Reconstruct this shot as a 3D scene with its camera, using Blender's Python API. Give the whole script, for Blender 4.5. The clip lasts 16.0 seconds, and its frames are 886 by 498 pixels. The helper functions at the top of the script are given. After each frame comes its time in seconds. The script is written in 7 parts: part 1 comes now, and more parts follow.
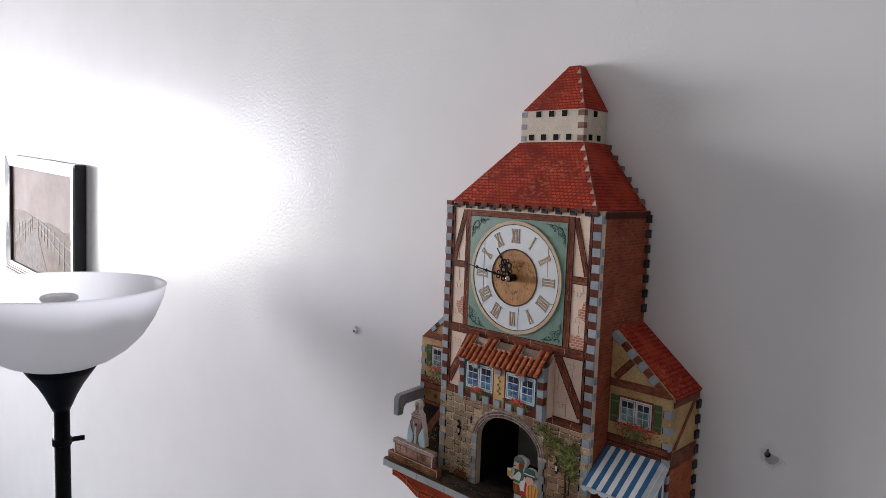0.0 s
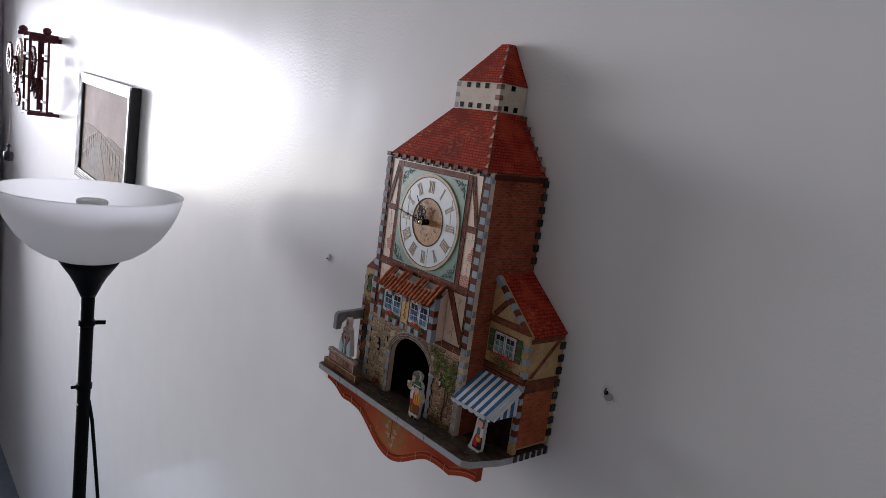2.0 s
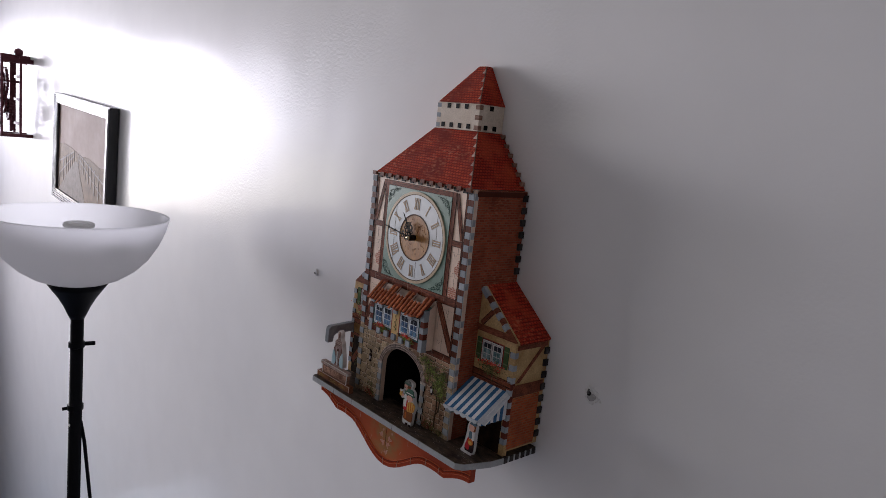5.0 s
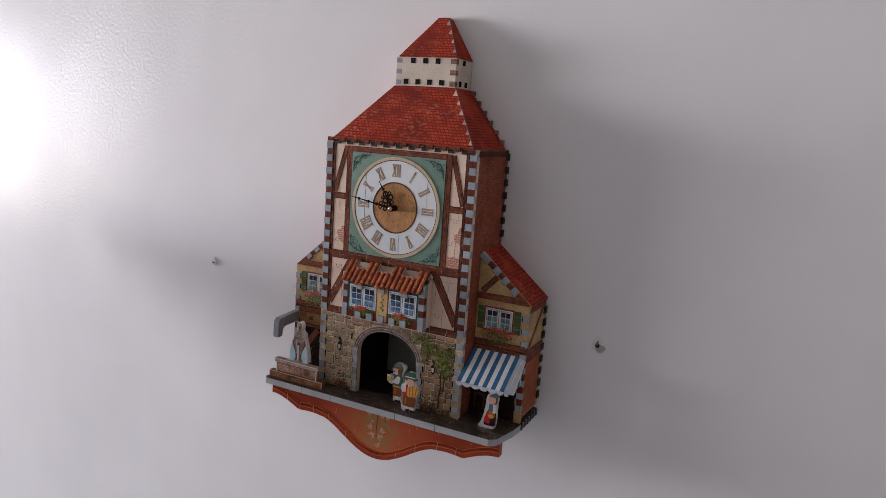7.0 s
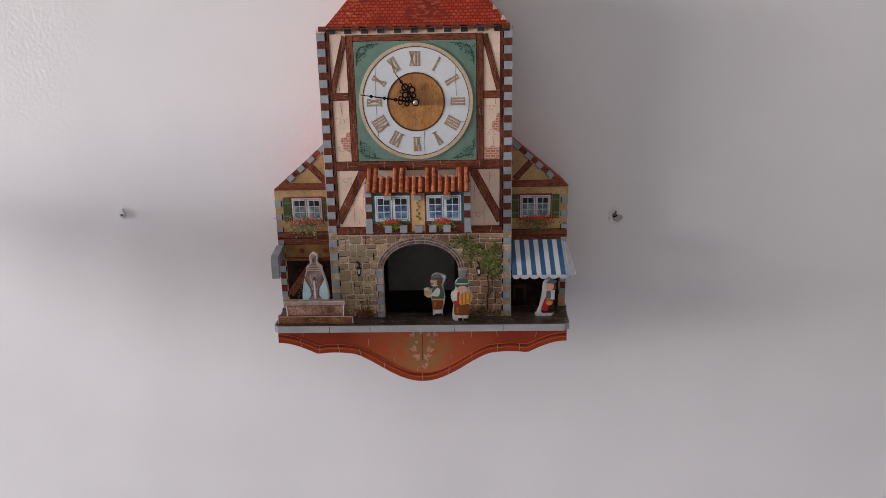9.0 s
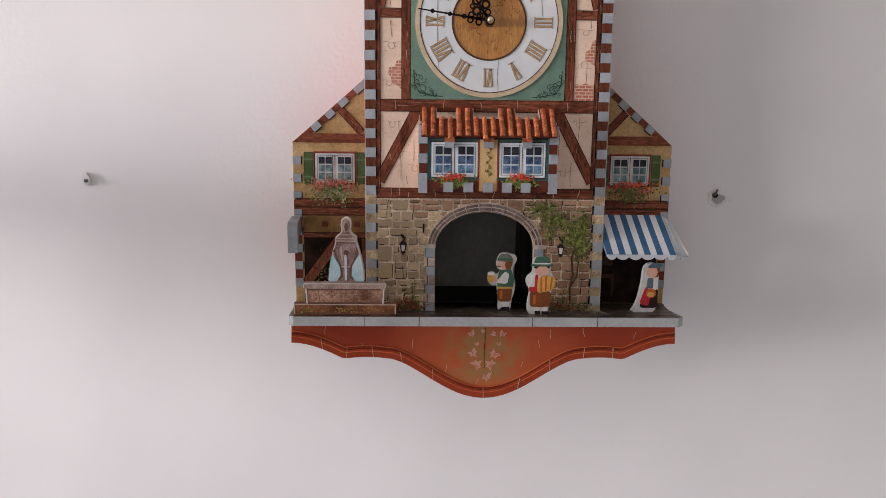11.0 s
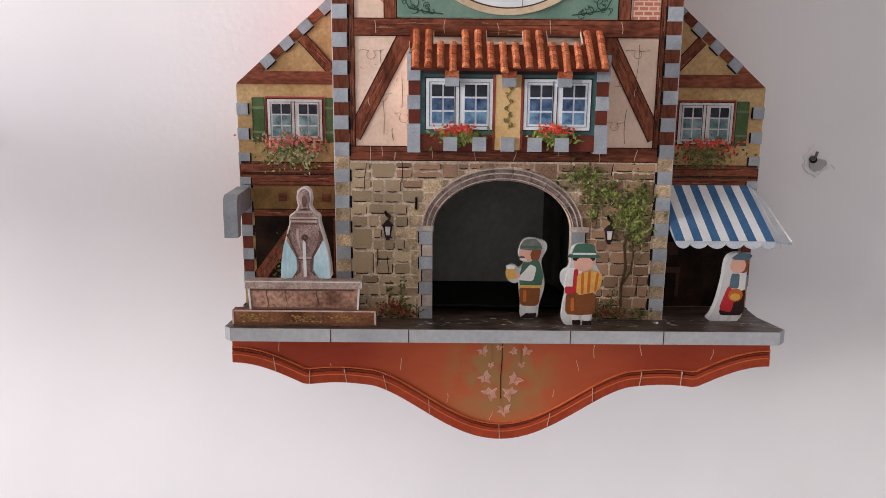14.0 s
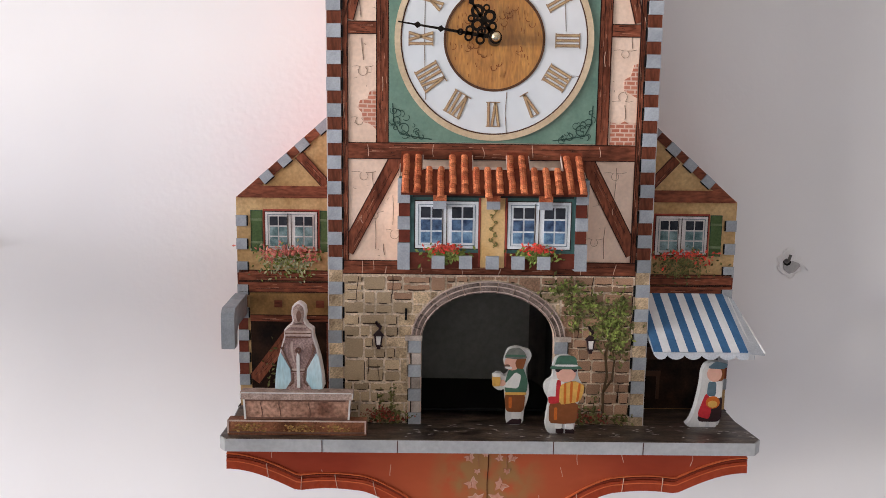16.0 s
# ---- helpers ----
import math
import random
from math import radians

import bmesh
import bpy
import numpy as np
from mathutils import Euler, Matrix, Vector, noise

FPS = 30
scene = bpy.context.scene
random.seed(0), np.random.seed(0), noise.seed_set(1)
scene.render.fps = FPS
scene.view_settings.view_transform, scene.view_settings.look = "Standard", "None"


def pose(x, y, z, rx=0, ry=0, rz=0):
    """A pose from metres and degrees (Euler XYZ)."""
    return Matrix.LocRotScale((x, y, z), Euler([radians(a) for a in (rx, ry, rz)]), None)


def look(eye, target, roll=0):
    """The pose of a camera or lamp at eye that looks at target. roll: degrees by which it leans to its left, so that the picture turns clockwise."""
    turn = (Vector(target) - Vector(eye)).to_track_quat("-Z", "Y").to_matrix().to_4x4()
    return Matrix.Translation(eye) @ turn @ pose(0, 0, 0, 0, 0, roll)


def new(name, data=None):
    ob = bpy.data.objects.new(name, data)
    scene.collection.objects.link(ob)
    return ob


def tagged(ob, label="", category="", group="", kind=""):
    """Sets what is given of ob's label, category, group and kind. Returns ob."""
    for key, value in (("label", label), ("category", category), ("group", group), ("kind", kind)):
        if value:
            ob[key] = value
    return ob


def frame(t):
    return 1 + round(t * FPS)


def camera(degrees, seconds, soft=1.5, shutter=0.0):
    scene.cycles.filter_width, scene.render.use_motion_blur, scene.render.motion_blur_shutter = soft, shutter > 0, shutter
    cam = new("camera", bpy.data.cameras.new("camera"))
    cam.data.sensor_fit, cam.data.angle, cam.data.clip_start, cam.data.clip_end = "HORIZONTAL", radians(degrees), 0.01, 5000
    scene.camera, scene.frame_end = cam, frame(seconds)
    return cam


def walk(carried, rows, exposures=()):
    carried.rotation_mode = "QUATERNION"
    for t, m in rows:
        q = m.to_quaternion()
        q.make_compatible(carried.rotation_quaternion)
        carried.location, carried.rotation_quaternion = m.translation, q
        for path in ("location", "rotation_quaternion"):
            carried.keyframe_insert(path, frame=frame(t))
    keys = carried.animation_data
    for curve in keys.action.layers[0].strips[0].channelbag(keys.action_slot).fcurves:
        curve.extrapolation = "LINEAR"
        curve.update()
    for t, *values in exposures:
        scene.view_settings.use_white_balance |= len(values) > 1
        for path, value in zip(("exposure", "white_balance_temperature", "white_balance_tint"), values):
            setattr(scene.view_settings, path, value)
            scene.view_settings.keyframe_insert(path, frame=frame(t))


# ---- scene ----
cam = camera(65.5, 16.0, 0.8)
PATH = [
    (0, (0.407, -0.616, 1.925), (-0.967, 0.823, 1.727), 2.0),
    (0.5, (0.49, -0.589, 1.919), (-1.008, 0.719, 1.706), 3.8),
    (1, (0.536, -0.582, 1.926), (-0.938, 0.74, 1.64), 5.9),
    (1.5, (0.578, -0.584, 1.932), (-0.848, 0.78, 1.609), 6.3),
    (2, (0.605, -0.583, 1.944), (-0.884, 0.705, 1.594), 7.8),
    (2.5, (0.633, -0.573, 1.956), (-0.904, 0.666, 1.635), 7.8),
    (3, (0.657, -0.564, 1.958), (-0.869, 0.689, 1.637), 8.5),
    (3.5, (0.677, -0.57, 1.963), (-0.849, 0.678, 1.628), 8.8),
    (4, (0.682, -0.58, 1.97), (-0.834, 0.68, 1.635), 8.7),
    (4.2, (0.682, -0.583, 1.968), (-0.846, 0.663, 1.634), 8.8),
    (6.3, (0.435, -0.7, 1.936), (-0.534, 1.019, 1.609), 4.4),
    (6.5, (0.414, -0.709, 1.93), (-0.464, 1.059, 1.606), 5.5),
    (7, (0.377, -0.736, 1.927), (-0.484, 1.033, 1.571), 4.0),
    (7.5, (0.277, -0.766, 1.909), (-0.38, 1.073, 1.48), 1.2),
    (8, (0.144, -0.765, 1.903), (-0.214, 1.134, 1.388), -0.7),
    (8.2, (0.126, -0.77, 1.904), (-0.158, 1.135, 1.366), -1.1),
    (10.3, (-0.068, -0.75, 1.78), (0.056, 1.221, 1.463), -0.1),
    (10.5, (-0.057, -0.711, 1.772), (0.043, 1.269, 1.507), 0.1),
    (11, (-0.046, -0.622, 1.748), (0.003, 1.352, 1.429), 0.6),
    (11.5, (-0.049, -0.568, 1.737), (-0.014, 1.405, 1.408), 0.3),
    (12, (-0.049, -0.539, 1.73), (-0.024, 1.428, 1.37), 0.2),
    (12.5, (-0.05, -0.517, 1.726), (-0.029, 1.452, 1.375), 0.2),
    (13, (-0.042, -0.488, 1.72), (-0.022, 1.474, 1.33), 0.4),
    (13.5, (-0.035, -0.476, 1.726), (-0.025, 1.488, 1.349), 0.5),
    (14, (-0.034, -0.469, 1.726), (-0.029, 1.494, 1.346), 0.5),
    (14.5, (-0.034, -0.462, 1.732), (-0.015, 1.505, 1.372), 0.4),
    (15, (-0.03, -0.466, 1.74), (-0.009, 1.509, 1.423), 0.5),
    (15.5, (-0.033, -0.472, 1.754), (-0.012, 1.507, 1.469), 0.6),
    (16, (-0.03, -0.481, 1.766), (-0.015, 1.503, 1.516), 0.7),
]
LIGHTMETER = [
    (0.0, -0.71, 6620, 11), (0.5, -1.06, 6370, 8), (1.0, -1.25, 6370, 8), (1.5, -1.28, 6420, 9), (2.5, -1.29, 6570, 14), (3.5, -1.45, 6570, 15), (6.5, -0.87, 6670, 15), (7.0, -0.74, 6720, 15),
    (7.5, -0.71, 6720, 15), (8.0, -0.54, 6850, 14), (10.5, -0.47, 6960, 15), (11.0, -0.23, 7090, 15), (12.0, -0.18, 7150, 15), (13.0, -0.08, 7050, 15), (14.5, 0.18, 7000, 14), (16.0, 0.14, 6950, 13),
]
walk(cam, [(t, look(eye, target, roll)) for t, eye, target, roll in PATH], LIGHTMETER)

# ---- world and light ----
world = bpy.data.worlds.new("sky")
scene.world = world
world.use_nodes = True
wn = world.node_tree.nodes
sky = wn.new("ShaderNodeTexSky")
sky.sky_type = "NISHITA"
sky.sun_disc = False
sky.sun_elevation, sky.sun_rotation = radians(48), radians(70)
world.node_tree.links.new(sky.outputs[0], wn["Background"].inputs[0])
wn["Background"].inputs[1].default_value = 0.1

sun = new("sun", bpy.data.lights.new("sun", "SUN"))
sun.data.energy, sun.data.angle, sun.data.color = 1.0, radians(10), (1.0, 0.96, 0.9)
sun.matrix_world = look((9, -4, 10), (0, 0, 0))

WEST, SOUTH, EAST, TOP, FLOORZ = -3.85, -3.3, 2.1, 2.9, -0.15
WIN_Y0, WIN_Y1, WIN_Z0, WIN_Z1 = -2.44, -0.26, 1.26, 2.34
WIN_MID = -1.45
for y0, y1, z0, z1, watts, tint, dip in (
        (WIN_MID, WIN_Y1 - 0.04, 1.52, WIN_Z1 - 0.04, 96.0, (0.95, 0.96, 1.08), -0.2),
        (WIN_MID, WIN_Y1 - 0.04, WIN_Z0 + 0.04, 1.52, 14.0, (1.02, 0.98, 0.91), 0.15),
        (WIN_Y0 + 0.04, WIN_MID, 1.74, 2.16, 23.0, (0.92, 0.96, 1.12), -0.2),
        (WIN_Y0 + 0.04, WIN_MID, WIN_Z0 + 0.04, 1.74, 23.0, (1.01, 0.99, 0.87), 0.15)):
    # cool light falling from the sky, brightest at one end; warmer light rising from the gardens
    skylight = new("window_light", bpy.data.lights.new("window_light", "AREA"))
    skylight.data.shape, skylight.data.size, skylight.data.size_y = "RECTANGLE", y1 - y0, z1 - z0
    skylight.data.spread = radians(110)
    skylight.data.energy, skylight.data.color = watts, tint
    skylight.matrix_world = look((WEST - 0.09, (y0 + y1) / 2, (z0 + z1) / 2), (WEST + 0.91, (y0 + y1) / 2, (z0 + z1) / 2 + dip))

# ---- materials ----


def mat(name, col, rough=0.5, col2=None, scale=60.0, bump=0.0, bscale=400.0, metal=0.0, rand=0.0, island=0.0, spec=0.08, stretch=(1, 1, 1), fine=0.12):
    m = bpy.data.materials.new(name)
    m.use_nodes = True
    nt = m.node_tree
    N, L = nt.nodes, nt.links
    b = N["Principled BSDF"]
    b.inputs["Roughness"].default_value = rough
    b.inputs["Metallic"].default_value = metal
    b.inputs["Specular IOR Level"].default_value = spec
    tc = N.new("ShaderNodeTexCoord")
    mp = N.new("ShaderNodeMapping")
    mp.inputs["Scale"].default_value = stretch
    L.new(tc.outputs["Object"], mp.inputs[0])
    n1 = N.new("ShaderNodeTexNoise")
    n1.inputs["Scale"].default_value, n1.inputs["Detail"].default_value = scale, 4
    n2 = N.new("ShaderNodeTexNoise")
    n2.inputs["Scale"].default_value, n2.inputs["Detail"].default_value = scale * 9, 2
    L.new(mp.outputs[0], n1.inputs["Vector"])
    L.new(mp.outputs[0], n2.inputs["Vector"])
    if rand:
        oi = N.new("ShaderNodeObjectInfo")
        add = N.new("ShaderNodeVectorMath")
        add.operation = "MULTIPLY_ADD"
        L.new(oi.outputs["Random"], add.inputs[0])
        add.inputs[1].default_value = (7.3, 5.1, 3.7)
        L.new(mp.outputs[0], add.inputs[2])
        L.new(add.outputs[0], n1.inputs["Vector"])
    ramp = N.new("ShaderNodeMapRange")
    ramp.inputs[1].default_value, ramp.inputs[2].default_value = 0.32, 0.68
    L.new(n1.outputs["Fac"], ramp.inputs[0])
    mix = N.new("ShaderNodeMix")
    mix.data_type = "RGBA"
    mix.inputs["A"].default_value = (*col, 1)
    mix.inputs["B"].default_value = (*(col2 or [c * 0.82 for c in col]), 1)
    L.new(ramp.outputs[0], mix.inputs["Factor"])
    hsv = N.new("ShaderNodeHueSaturation")
    L.new(mix.outputs["Result"], hsv.inputs["Color"])
    val = N.new("ShaderNodeMapRange")
    val.inputs[1].default_value, val.inputs[2].default_value = 0.25, 0.75
    val.inputs[3].default_value, val.inputs[4].default_value = 1 - fine, 1 + fine
    L.new(n2.outputs["Fac"], val.inputs[0])
    last = val.outputs[0]
    if rand or island:
        src = N.new("ShaderNodeObjectInfo").outputs["Random"] if rand else N.new("ShaderNodeNewGeometry").outputs["Random Per Island"]
        r = N.new("ShaderNodeMapRange")
        amount = rand or island
        r.inputs[3].default_value, r.inputs[4].default_value = 1 - amount, 1 + amount
        L.new(src, r.inputs[0])
        mul = N.new("ShaderNodeMath")
        mul.operation = "MULTIPLY"
        L.new(last, mul.inputs[0])
        L.new(r.outputs[0], mul.inputs[1])
        last = mul.outputs[0]
    L.new(last, hsv.inputs["Value"])
    L.new(hsv.outputs[0], b.inputs["Base Color"])
    rr = N.new("ShaderNodeMapRange")
    rr.inputs[3].default_value, rr.inputs[4].default_value = max(rough - 0.06, 0.02), min(rough + 0.06, 1)
    L.new(n1.outputs["Fac"], rr.inputs[0])
    L.new(rr.outputs[0], b.inputs["Roughness"])
    if bump:
        n3 = N.new("ShaderNodeTexNoise")
        n3.inputs["Scale"].default_value, n3.inputs["Detail"].default_value = bscale, 3
        L.new(mp.outputs[0], n3.inputs["Vector"])
        bp = N.new("ShaderNodeBump")
        bp.inputs["Strength"].default_value, bp.inputs["Distance"].default_value = 1.0, bump
        L.new(n3.outputs["Fac"], bp.inputs["Height"])
        L.new(bp.outputs[0], b.inputs["Normal"])
    return m


def brick_mat(name, c1, c2, mortar, plane, width, height, joint, rough=0.5, bump=0.0002, stain=(0.3, 0.06, 0.04), stain_amount=0.35, speck=None):
    """Courses of printed bricks or tiles; plane: the two axes that they run along."""
    m = bpy.data.materials.new(name)
    m.use_nodes = True
    N, L = m.node_tree.nodes, m.node_tree.links
    b = N["Principled BSDF"]
    b.inputs["Specular IOR Level"].default_value = 0.08
    b.inputs["Roughness"].default_value = rough
    tc, sp, cb = N.new("ShaderNodeTexCoord"), N.new("ShaderNodeSeparateXYZ"), N.new("ShaderNodeCombineXYZ")
    L.new(tc.outputs["Object"], sp.inputs[0])
    L.new(sp.outputs["XYZ".index(plane[0])], cb.inputs[0])
    L.new(sp.outputs["XYZ".index(plane[1])], cb.inputs[1])
    wob = N.new("ShaderNodeTexNoise")
    wob.inputs["Scale"].default_value = 90
    L.new(tc.outputs["Object"], wob.inputs["Vector"])
    ma = N.new("ShaderNodeVectorMath")
    ma.operation = "MULTIPLY_ADD"
    L.new(wob.outputs["Color"], ma.inputs[0])
    ma.inputs[1].default_value = (height * 0.35,) * 3
    L.new(cb.outputs[0], ma.inputs[2])
    br = N.new("ShaderNodeTexBrick")
    br.inputs["Scale"].default_value = 1
    br.inputs["Brick Width"].default_value, br.inputs["Row Height"].default_value, br.inputs["Mortar Size"].default_value = width, height, joint
    br.inputs["Color1"].default_value, br.inputs["Color2"].default_value, br.inputs["Mortar"].default_value = (*c1, 1), (*c2, 1), (*mortar, 1)
    L.new(ma.outputs[0], br.inputs["Vector"])
    n = N.new("ShaderNodeTexNoise")
    n.inputs["Scale"].default_value, n.inputs["Detail"].default_value = 45, 5
    L.new(tc.outputs["Object"], n.inputs["Vector"])
    mr = N.new("ShaderNodeMapRange")
    mr.inputs[1].default_value, mr.inputs[2].default_value, mr.inputs[4].default_value = 0.45, 0.7, stain_amount * 2
    L.new(n.outputs["Fac"], mr.inputs[0])
    mix = N.new("ShaderNodeMix")
    mix.data_type = "RGBA"
    L.new(mr.outputs[0], mix.inputs["Factor"])
    L.new(br.outputs["Color"], mix.inputs["A"])
    mix.inputs["B"].default_value = (*stain, 1)
    last = mix.outputs["Result"]
    if speck:
        # small worn spots where the print shows paler, gathered in patches
        s1, s2, gate, both = N.new("ShaderNodeTexNoise"), N.new("ShaderNodeMapRange"), N.new("ShaderNodeMapRange"), N.new("ShaderNodeMath")
        s1.inputs["Scale"].default_value, s1.inputs["Detail"].default_value = 1, 2
        grain = N.new("ShaderNodeVectorMath")
        grain.operation = "MULTIPLY"
        grain.inputs[1].default_value = (170, 170, 430)
        L.new(tc.outputs["Object"], grain.inputs[0])
        L.new(grain.outputs[0], s1.inputs["Vector"])
        s2.inputs[1].default_value, s2.inputs[2].default_value = 0.52, 0.66
        L.new(s1.outputs["Fac"], s2.inputs[0])
        far = N.new("ShaderNodeTexNoise")
        far.inputs["Scale"].default_value, far.inputs["Detail"].default_value = 24, 3
        L.new(tc.outputs["Object"], far.inputs["Vector"])
        gate.inputs[1].default_value, gate.inputs[2].default_value, gate.inputs[3].default_value, gate.inputs[4].default_value = 0.46, 0.66, 0.03, 0.62
        L.new(far.outputs["Fac"], gate.inputs[0])
        both.operation = "MULTIPLY"
        L.new(s2.outputs[0], both.inputs[0])
        L.new(gate.outputs[0], both.inputs[1])
        wear = N.new("ShaderNodeMix")
        wear.data_type = "RGBA"
        L.new(both.outputs[0], wear.inputs["Factor"])
        L.new(last, wear.inputs["A"])
        wear.inputs["B"].default_value = (*speck, 1)
        last = wear.outputs["Result"]
    L.new(last, b.inputs["Base Color"])
    bp = N.new("ShaderNodeBump")
    bp.inputs["Distance"].default_value, bp.invert = bump, True
    L.new(br.outputs["Fac"], bp.inputs["Height"])
    L.new(bp.outputs[0], b.inputs["Normal"])
    return m


def wall_paint():
    """White satin paint, rolled on: fine stipple in patches, and long low waves."""
    m = mat("satin_wall_paint", (0.80, 0.79, 0.785), 0.5, (0.77, 0.765, 0.765), scale=1.3, fine=0.02, spec=0.08)
    N, L = m.node_tree.nodes, m.node_tree.links
    b = N["Principled BSDF"]
    b.inputs["Coat Weight"].default_value, b.inputs["Coat Roughness"].default_value = 0.25, 0.17
    tc = N.new("ShaderNodeTexCoord")
    peel, mask, wave = N.new("ShaderNodeTexNoise"), N.new("ShaderNodeTexNoise"), N.new("ShaderNodeTexNoise")
    peel.inputs["Scale"].default_value, peel.inputs["Detail"].default_value = 230, 3
    mask.inputs["Scale"].default_value, mask.inputs["Detail"].default_value = 2.2, 3
    wave.inputs["Scale"].default_value, wave.inputs["Detail"].default_value = 5, 1
    for n in (peel, mask, wave):
        L.new(tc.outputs["Object"], n.inputs["Vector"])
    mr = N.new("ShaderNodeMapRange")
    mr.inputs[1].default_value, mr.inputs[2].default_value, mr.inputs[3].default_value = 0.45, 0.62, 0.10
    L.new(mask.outputs["Fac"], mr.inputs[0])
    # the upper part was rolled more heavily than the part below
    sep, coat = N.new("ShaderNodeSeparateXYZ"), N.new("ShaderNodeMapRange")
    L.new(tc.outputs["Object"], sep.inputs[0])
    coat.inputs[1].default_value, coat.inputs[2].default_value, coat.inputs[3].default_value = 1.60, 1.86, 0.12
    L.new(sep.outputs["Z"], coat.inputs[0])
    heavy = N.new("ShaderNodeMath")
    heavy.operation = "MULTIPLY"
    L.new(mr.outputs[0], heavy.inputs[0])
    L.new(coat.outputs[0], heavy.inputs[1])
    mul = N.new("ShaderNodeMath")
    mul.operation = "MULTIPLY"
    L.new(peel.outputs["Fac"], mul.inputs[0])
    L.new(heavy.outputs[0], mul.inputs[1])
    b1, b2 = N.new("ShaderNodeBump"), N.new("ShaderNodeBump")
    b1.inputs["Distance"].default_value, b2.inputs["Distance"].default_value = 0.0008, 0.003
    L.new(mul.outputs[0], b1.inputs["Height"])
    L.new(wave.outputs["Fac"], b2.inputs["Height"])
    L.new(b2.outputs[0], b1.inputs["Normal"])
    L.new(b1.outputs[0], b.inputs["Normal"])
    L.new(b1.outputs[0], b.inputs["Coat Normal"])
    return m


WALL = wall_paint()
CEIL = mat("ceiling_paint", (0.8, 0.775, 0.73), 0.8, scale=2, fine=0.03)
# tones of the unseen south and east walls, set by the fill they bounce
ROOM = mat("beige_fill_wall", (0.53, 0.505, 0.475), 0.7, scale=2, fine=0.03)
DIM = mat("grey_fill_wall", (0.34, 0.33, 0.318), 0.7, scale=2, fine=0.03)
# assumed floor colour, tinted blue to throw cool fill light up the wall
FLOOR = mat("floor_blue_bounce", (0.24, 0.28, 0.36), 0.9, (0.20, 0.235, 0.31), scale=40, bump=0.002, bscale=300)
FOAM = mat("grey_foam_board", (0.355, 0.385, 0.415), 0.6, (0.27, 0.292, 0.318), scale=120, bump=0.0001, rand=0.14)
DARKFOAM = mat("dark_foam_board", (0.03, 0.027, 0.027), 0.6, (0.055, 0.048, 0.045), scale=120, rand=0.3, spec=0.1)
TIMBER = mat("printed_timber", (0.25, 0.077, 0.042), 0.42, (0.10, 0.029, 0.016), scale=70, stretch=(0.3, 1, 1), bump=0.00008, bscale=500, fine=0.50, spec=0.1)
TIMBER_V = mat("printed_timber_upright", (0.25, 0.077, 0.042), 0.42, (0.10, 0.029, 0.016), scale=70, stretch=(1, 1, 0.3), bump=0.00008, bscale=500, fine=0.50, spec=0.1)
PLASTER = mat("printed_cream_plaster", (0.79, 0.60, 0.475), 0.42, (0.67, 0.48, 0.365), scale=55, fine=0.08, spec=0.5)
OCHRE = mat("printed_ochre_plaster", (0.53, 0.36, 0.18), 0.5, (0.36, 0.215, 0.092), scale=60, fine=0.2, spec=0.08)
MORTAR = mat("printed_mortar", (0.78, 0.65, 0.51), 0.45, (0.46, 0.36, 0.26), scale=110, fine=0.40)
STONE = mat("printed_stone", (0.60, 0.455, 0.30), 0.42, (0.28, 0.20, 0.122), scale=130, rand=0.28, fine=0.45)
RUSTSTONE = mat("printed_rust_stone", (0.46, 0.285, 0.185), 0.42, (0.21, 0.115, 0.074), scale=130, rand=0.28, fine=0.45)
JAMBPALE = mat("printed_pale_jamb", (0.46, 0.40, 0.36), 0.45, (0.30, 0.245, 0.21), scale=150, rand=0.2, fine=0.2)
ARCHSTONE = mat("printed_arch_stone", (0.25, 0.195, 0.17), 0.42, (0.11, 0.08, 0.068), scale=130, rand=0.15, fine=0.50)
SIDEBRICK = brick_mat("printed_side_brick", (0.42, 0.085, 0.038), (0.25, 0.042, 0.020), (0.26, 0.115, 0.07), "YZ", 0.0075, 0.0029, 0.0005, stain=(0.15, 0.03, 0.015), speck=(0.50, 0.20, 0.12))
ORANGEBRICK = brick_mat("printed_orange_brick", (0.52, 0.105, 0.034), (0.34, 0.058, 0.019), (0.31, 0.135, 0.07), "YZ", 0.0075, 0.0031, 0.0005, stain=(0.20, 0.04, 0.018), speck=(0.62, 0.22, 0.09))
FRONTBRICK = brick_mat("printed_patch_brick", (0.50, 0.19, 0.12), (0.42, 0.14, 0.09), (0.62, 0.42, 0.33), "XZ", 0.0050, 0.0024, 0.0004, stain=(0.60, 0.36, 0.27), stain_amount=0.2)
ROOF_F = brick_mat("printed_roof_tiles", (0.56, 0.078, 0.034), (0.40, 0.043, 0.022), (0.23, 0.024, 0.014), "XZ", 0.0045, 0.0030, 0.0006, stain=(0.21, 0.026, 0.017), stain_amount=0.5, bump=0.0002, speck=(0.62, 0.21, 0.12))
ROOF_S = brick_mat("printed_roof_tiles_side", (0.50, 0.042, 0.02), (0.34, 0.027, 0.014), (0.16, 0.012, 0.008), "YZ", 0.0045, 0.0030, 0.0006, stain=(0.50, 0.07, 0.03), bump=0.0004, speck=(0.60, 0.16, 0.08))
TILE = mat("printed_clay_tile", (0.56, 0.19, 0.085), 0.42, (0.29, 0.065, 0.03), scale=170, rand=0.24, fine=0.50)
GREEN = mat("printed_dial_green", (0.13, 0.235, 0.175), 0.44, (0.08, 0.175, 0.13), scale=70, spec=0.9)
DARKGREEN = mat("printed_bay_green", (0.075, 0.16, 0.155), 0.4, (0.045, 0.105, 0.10), scale=70)
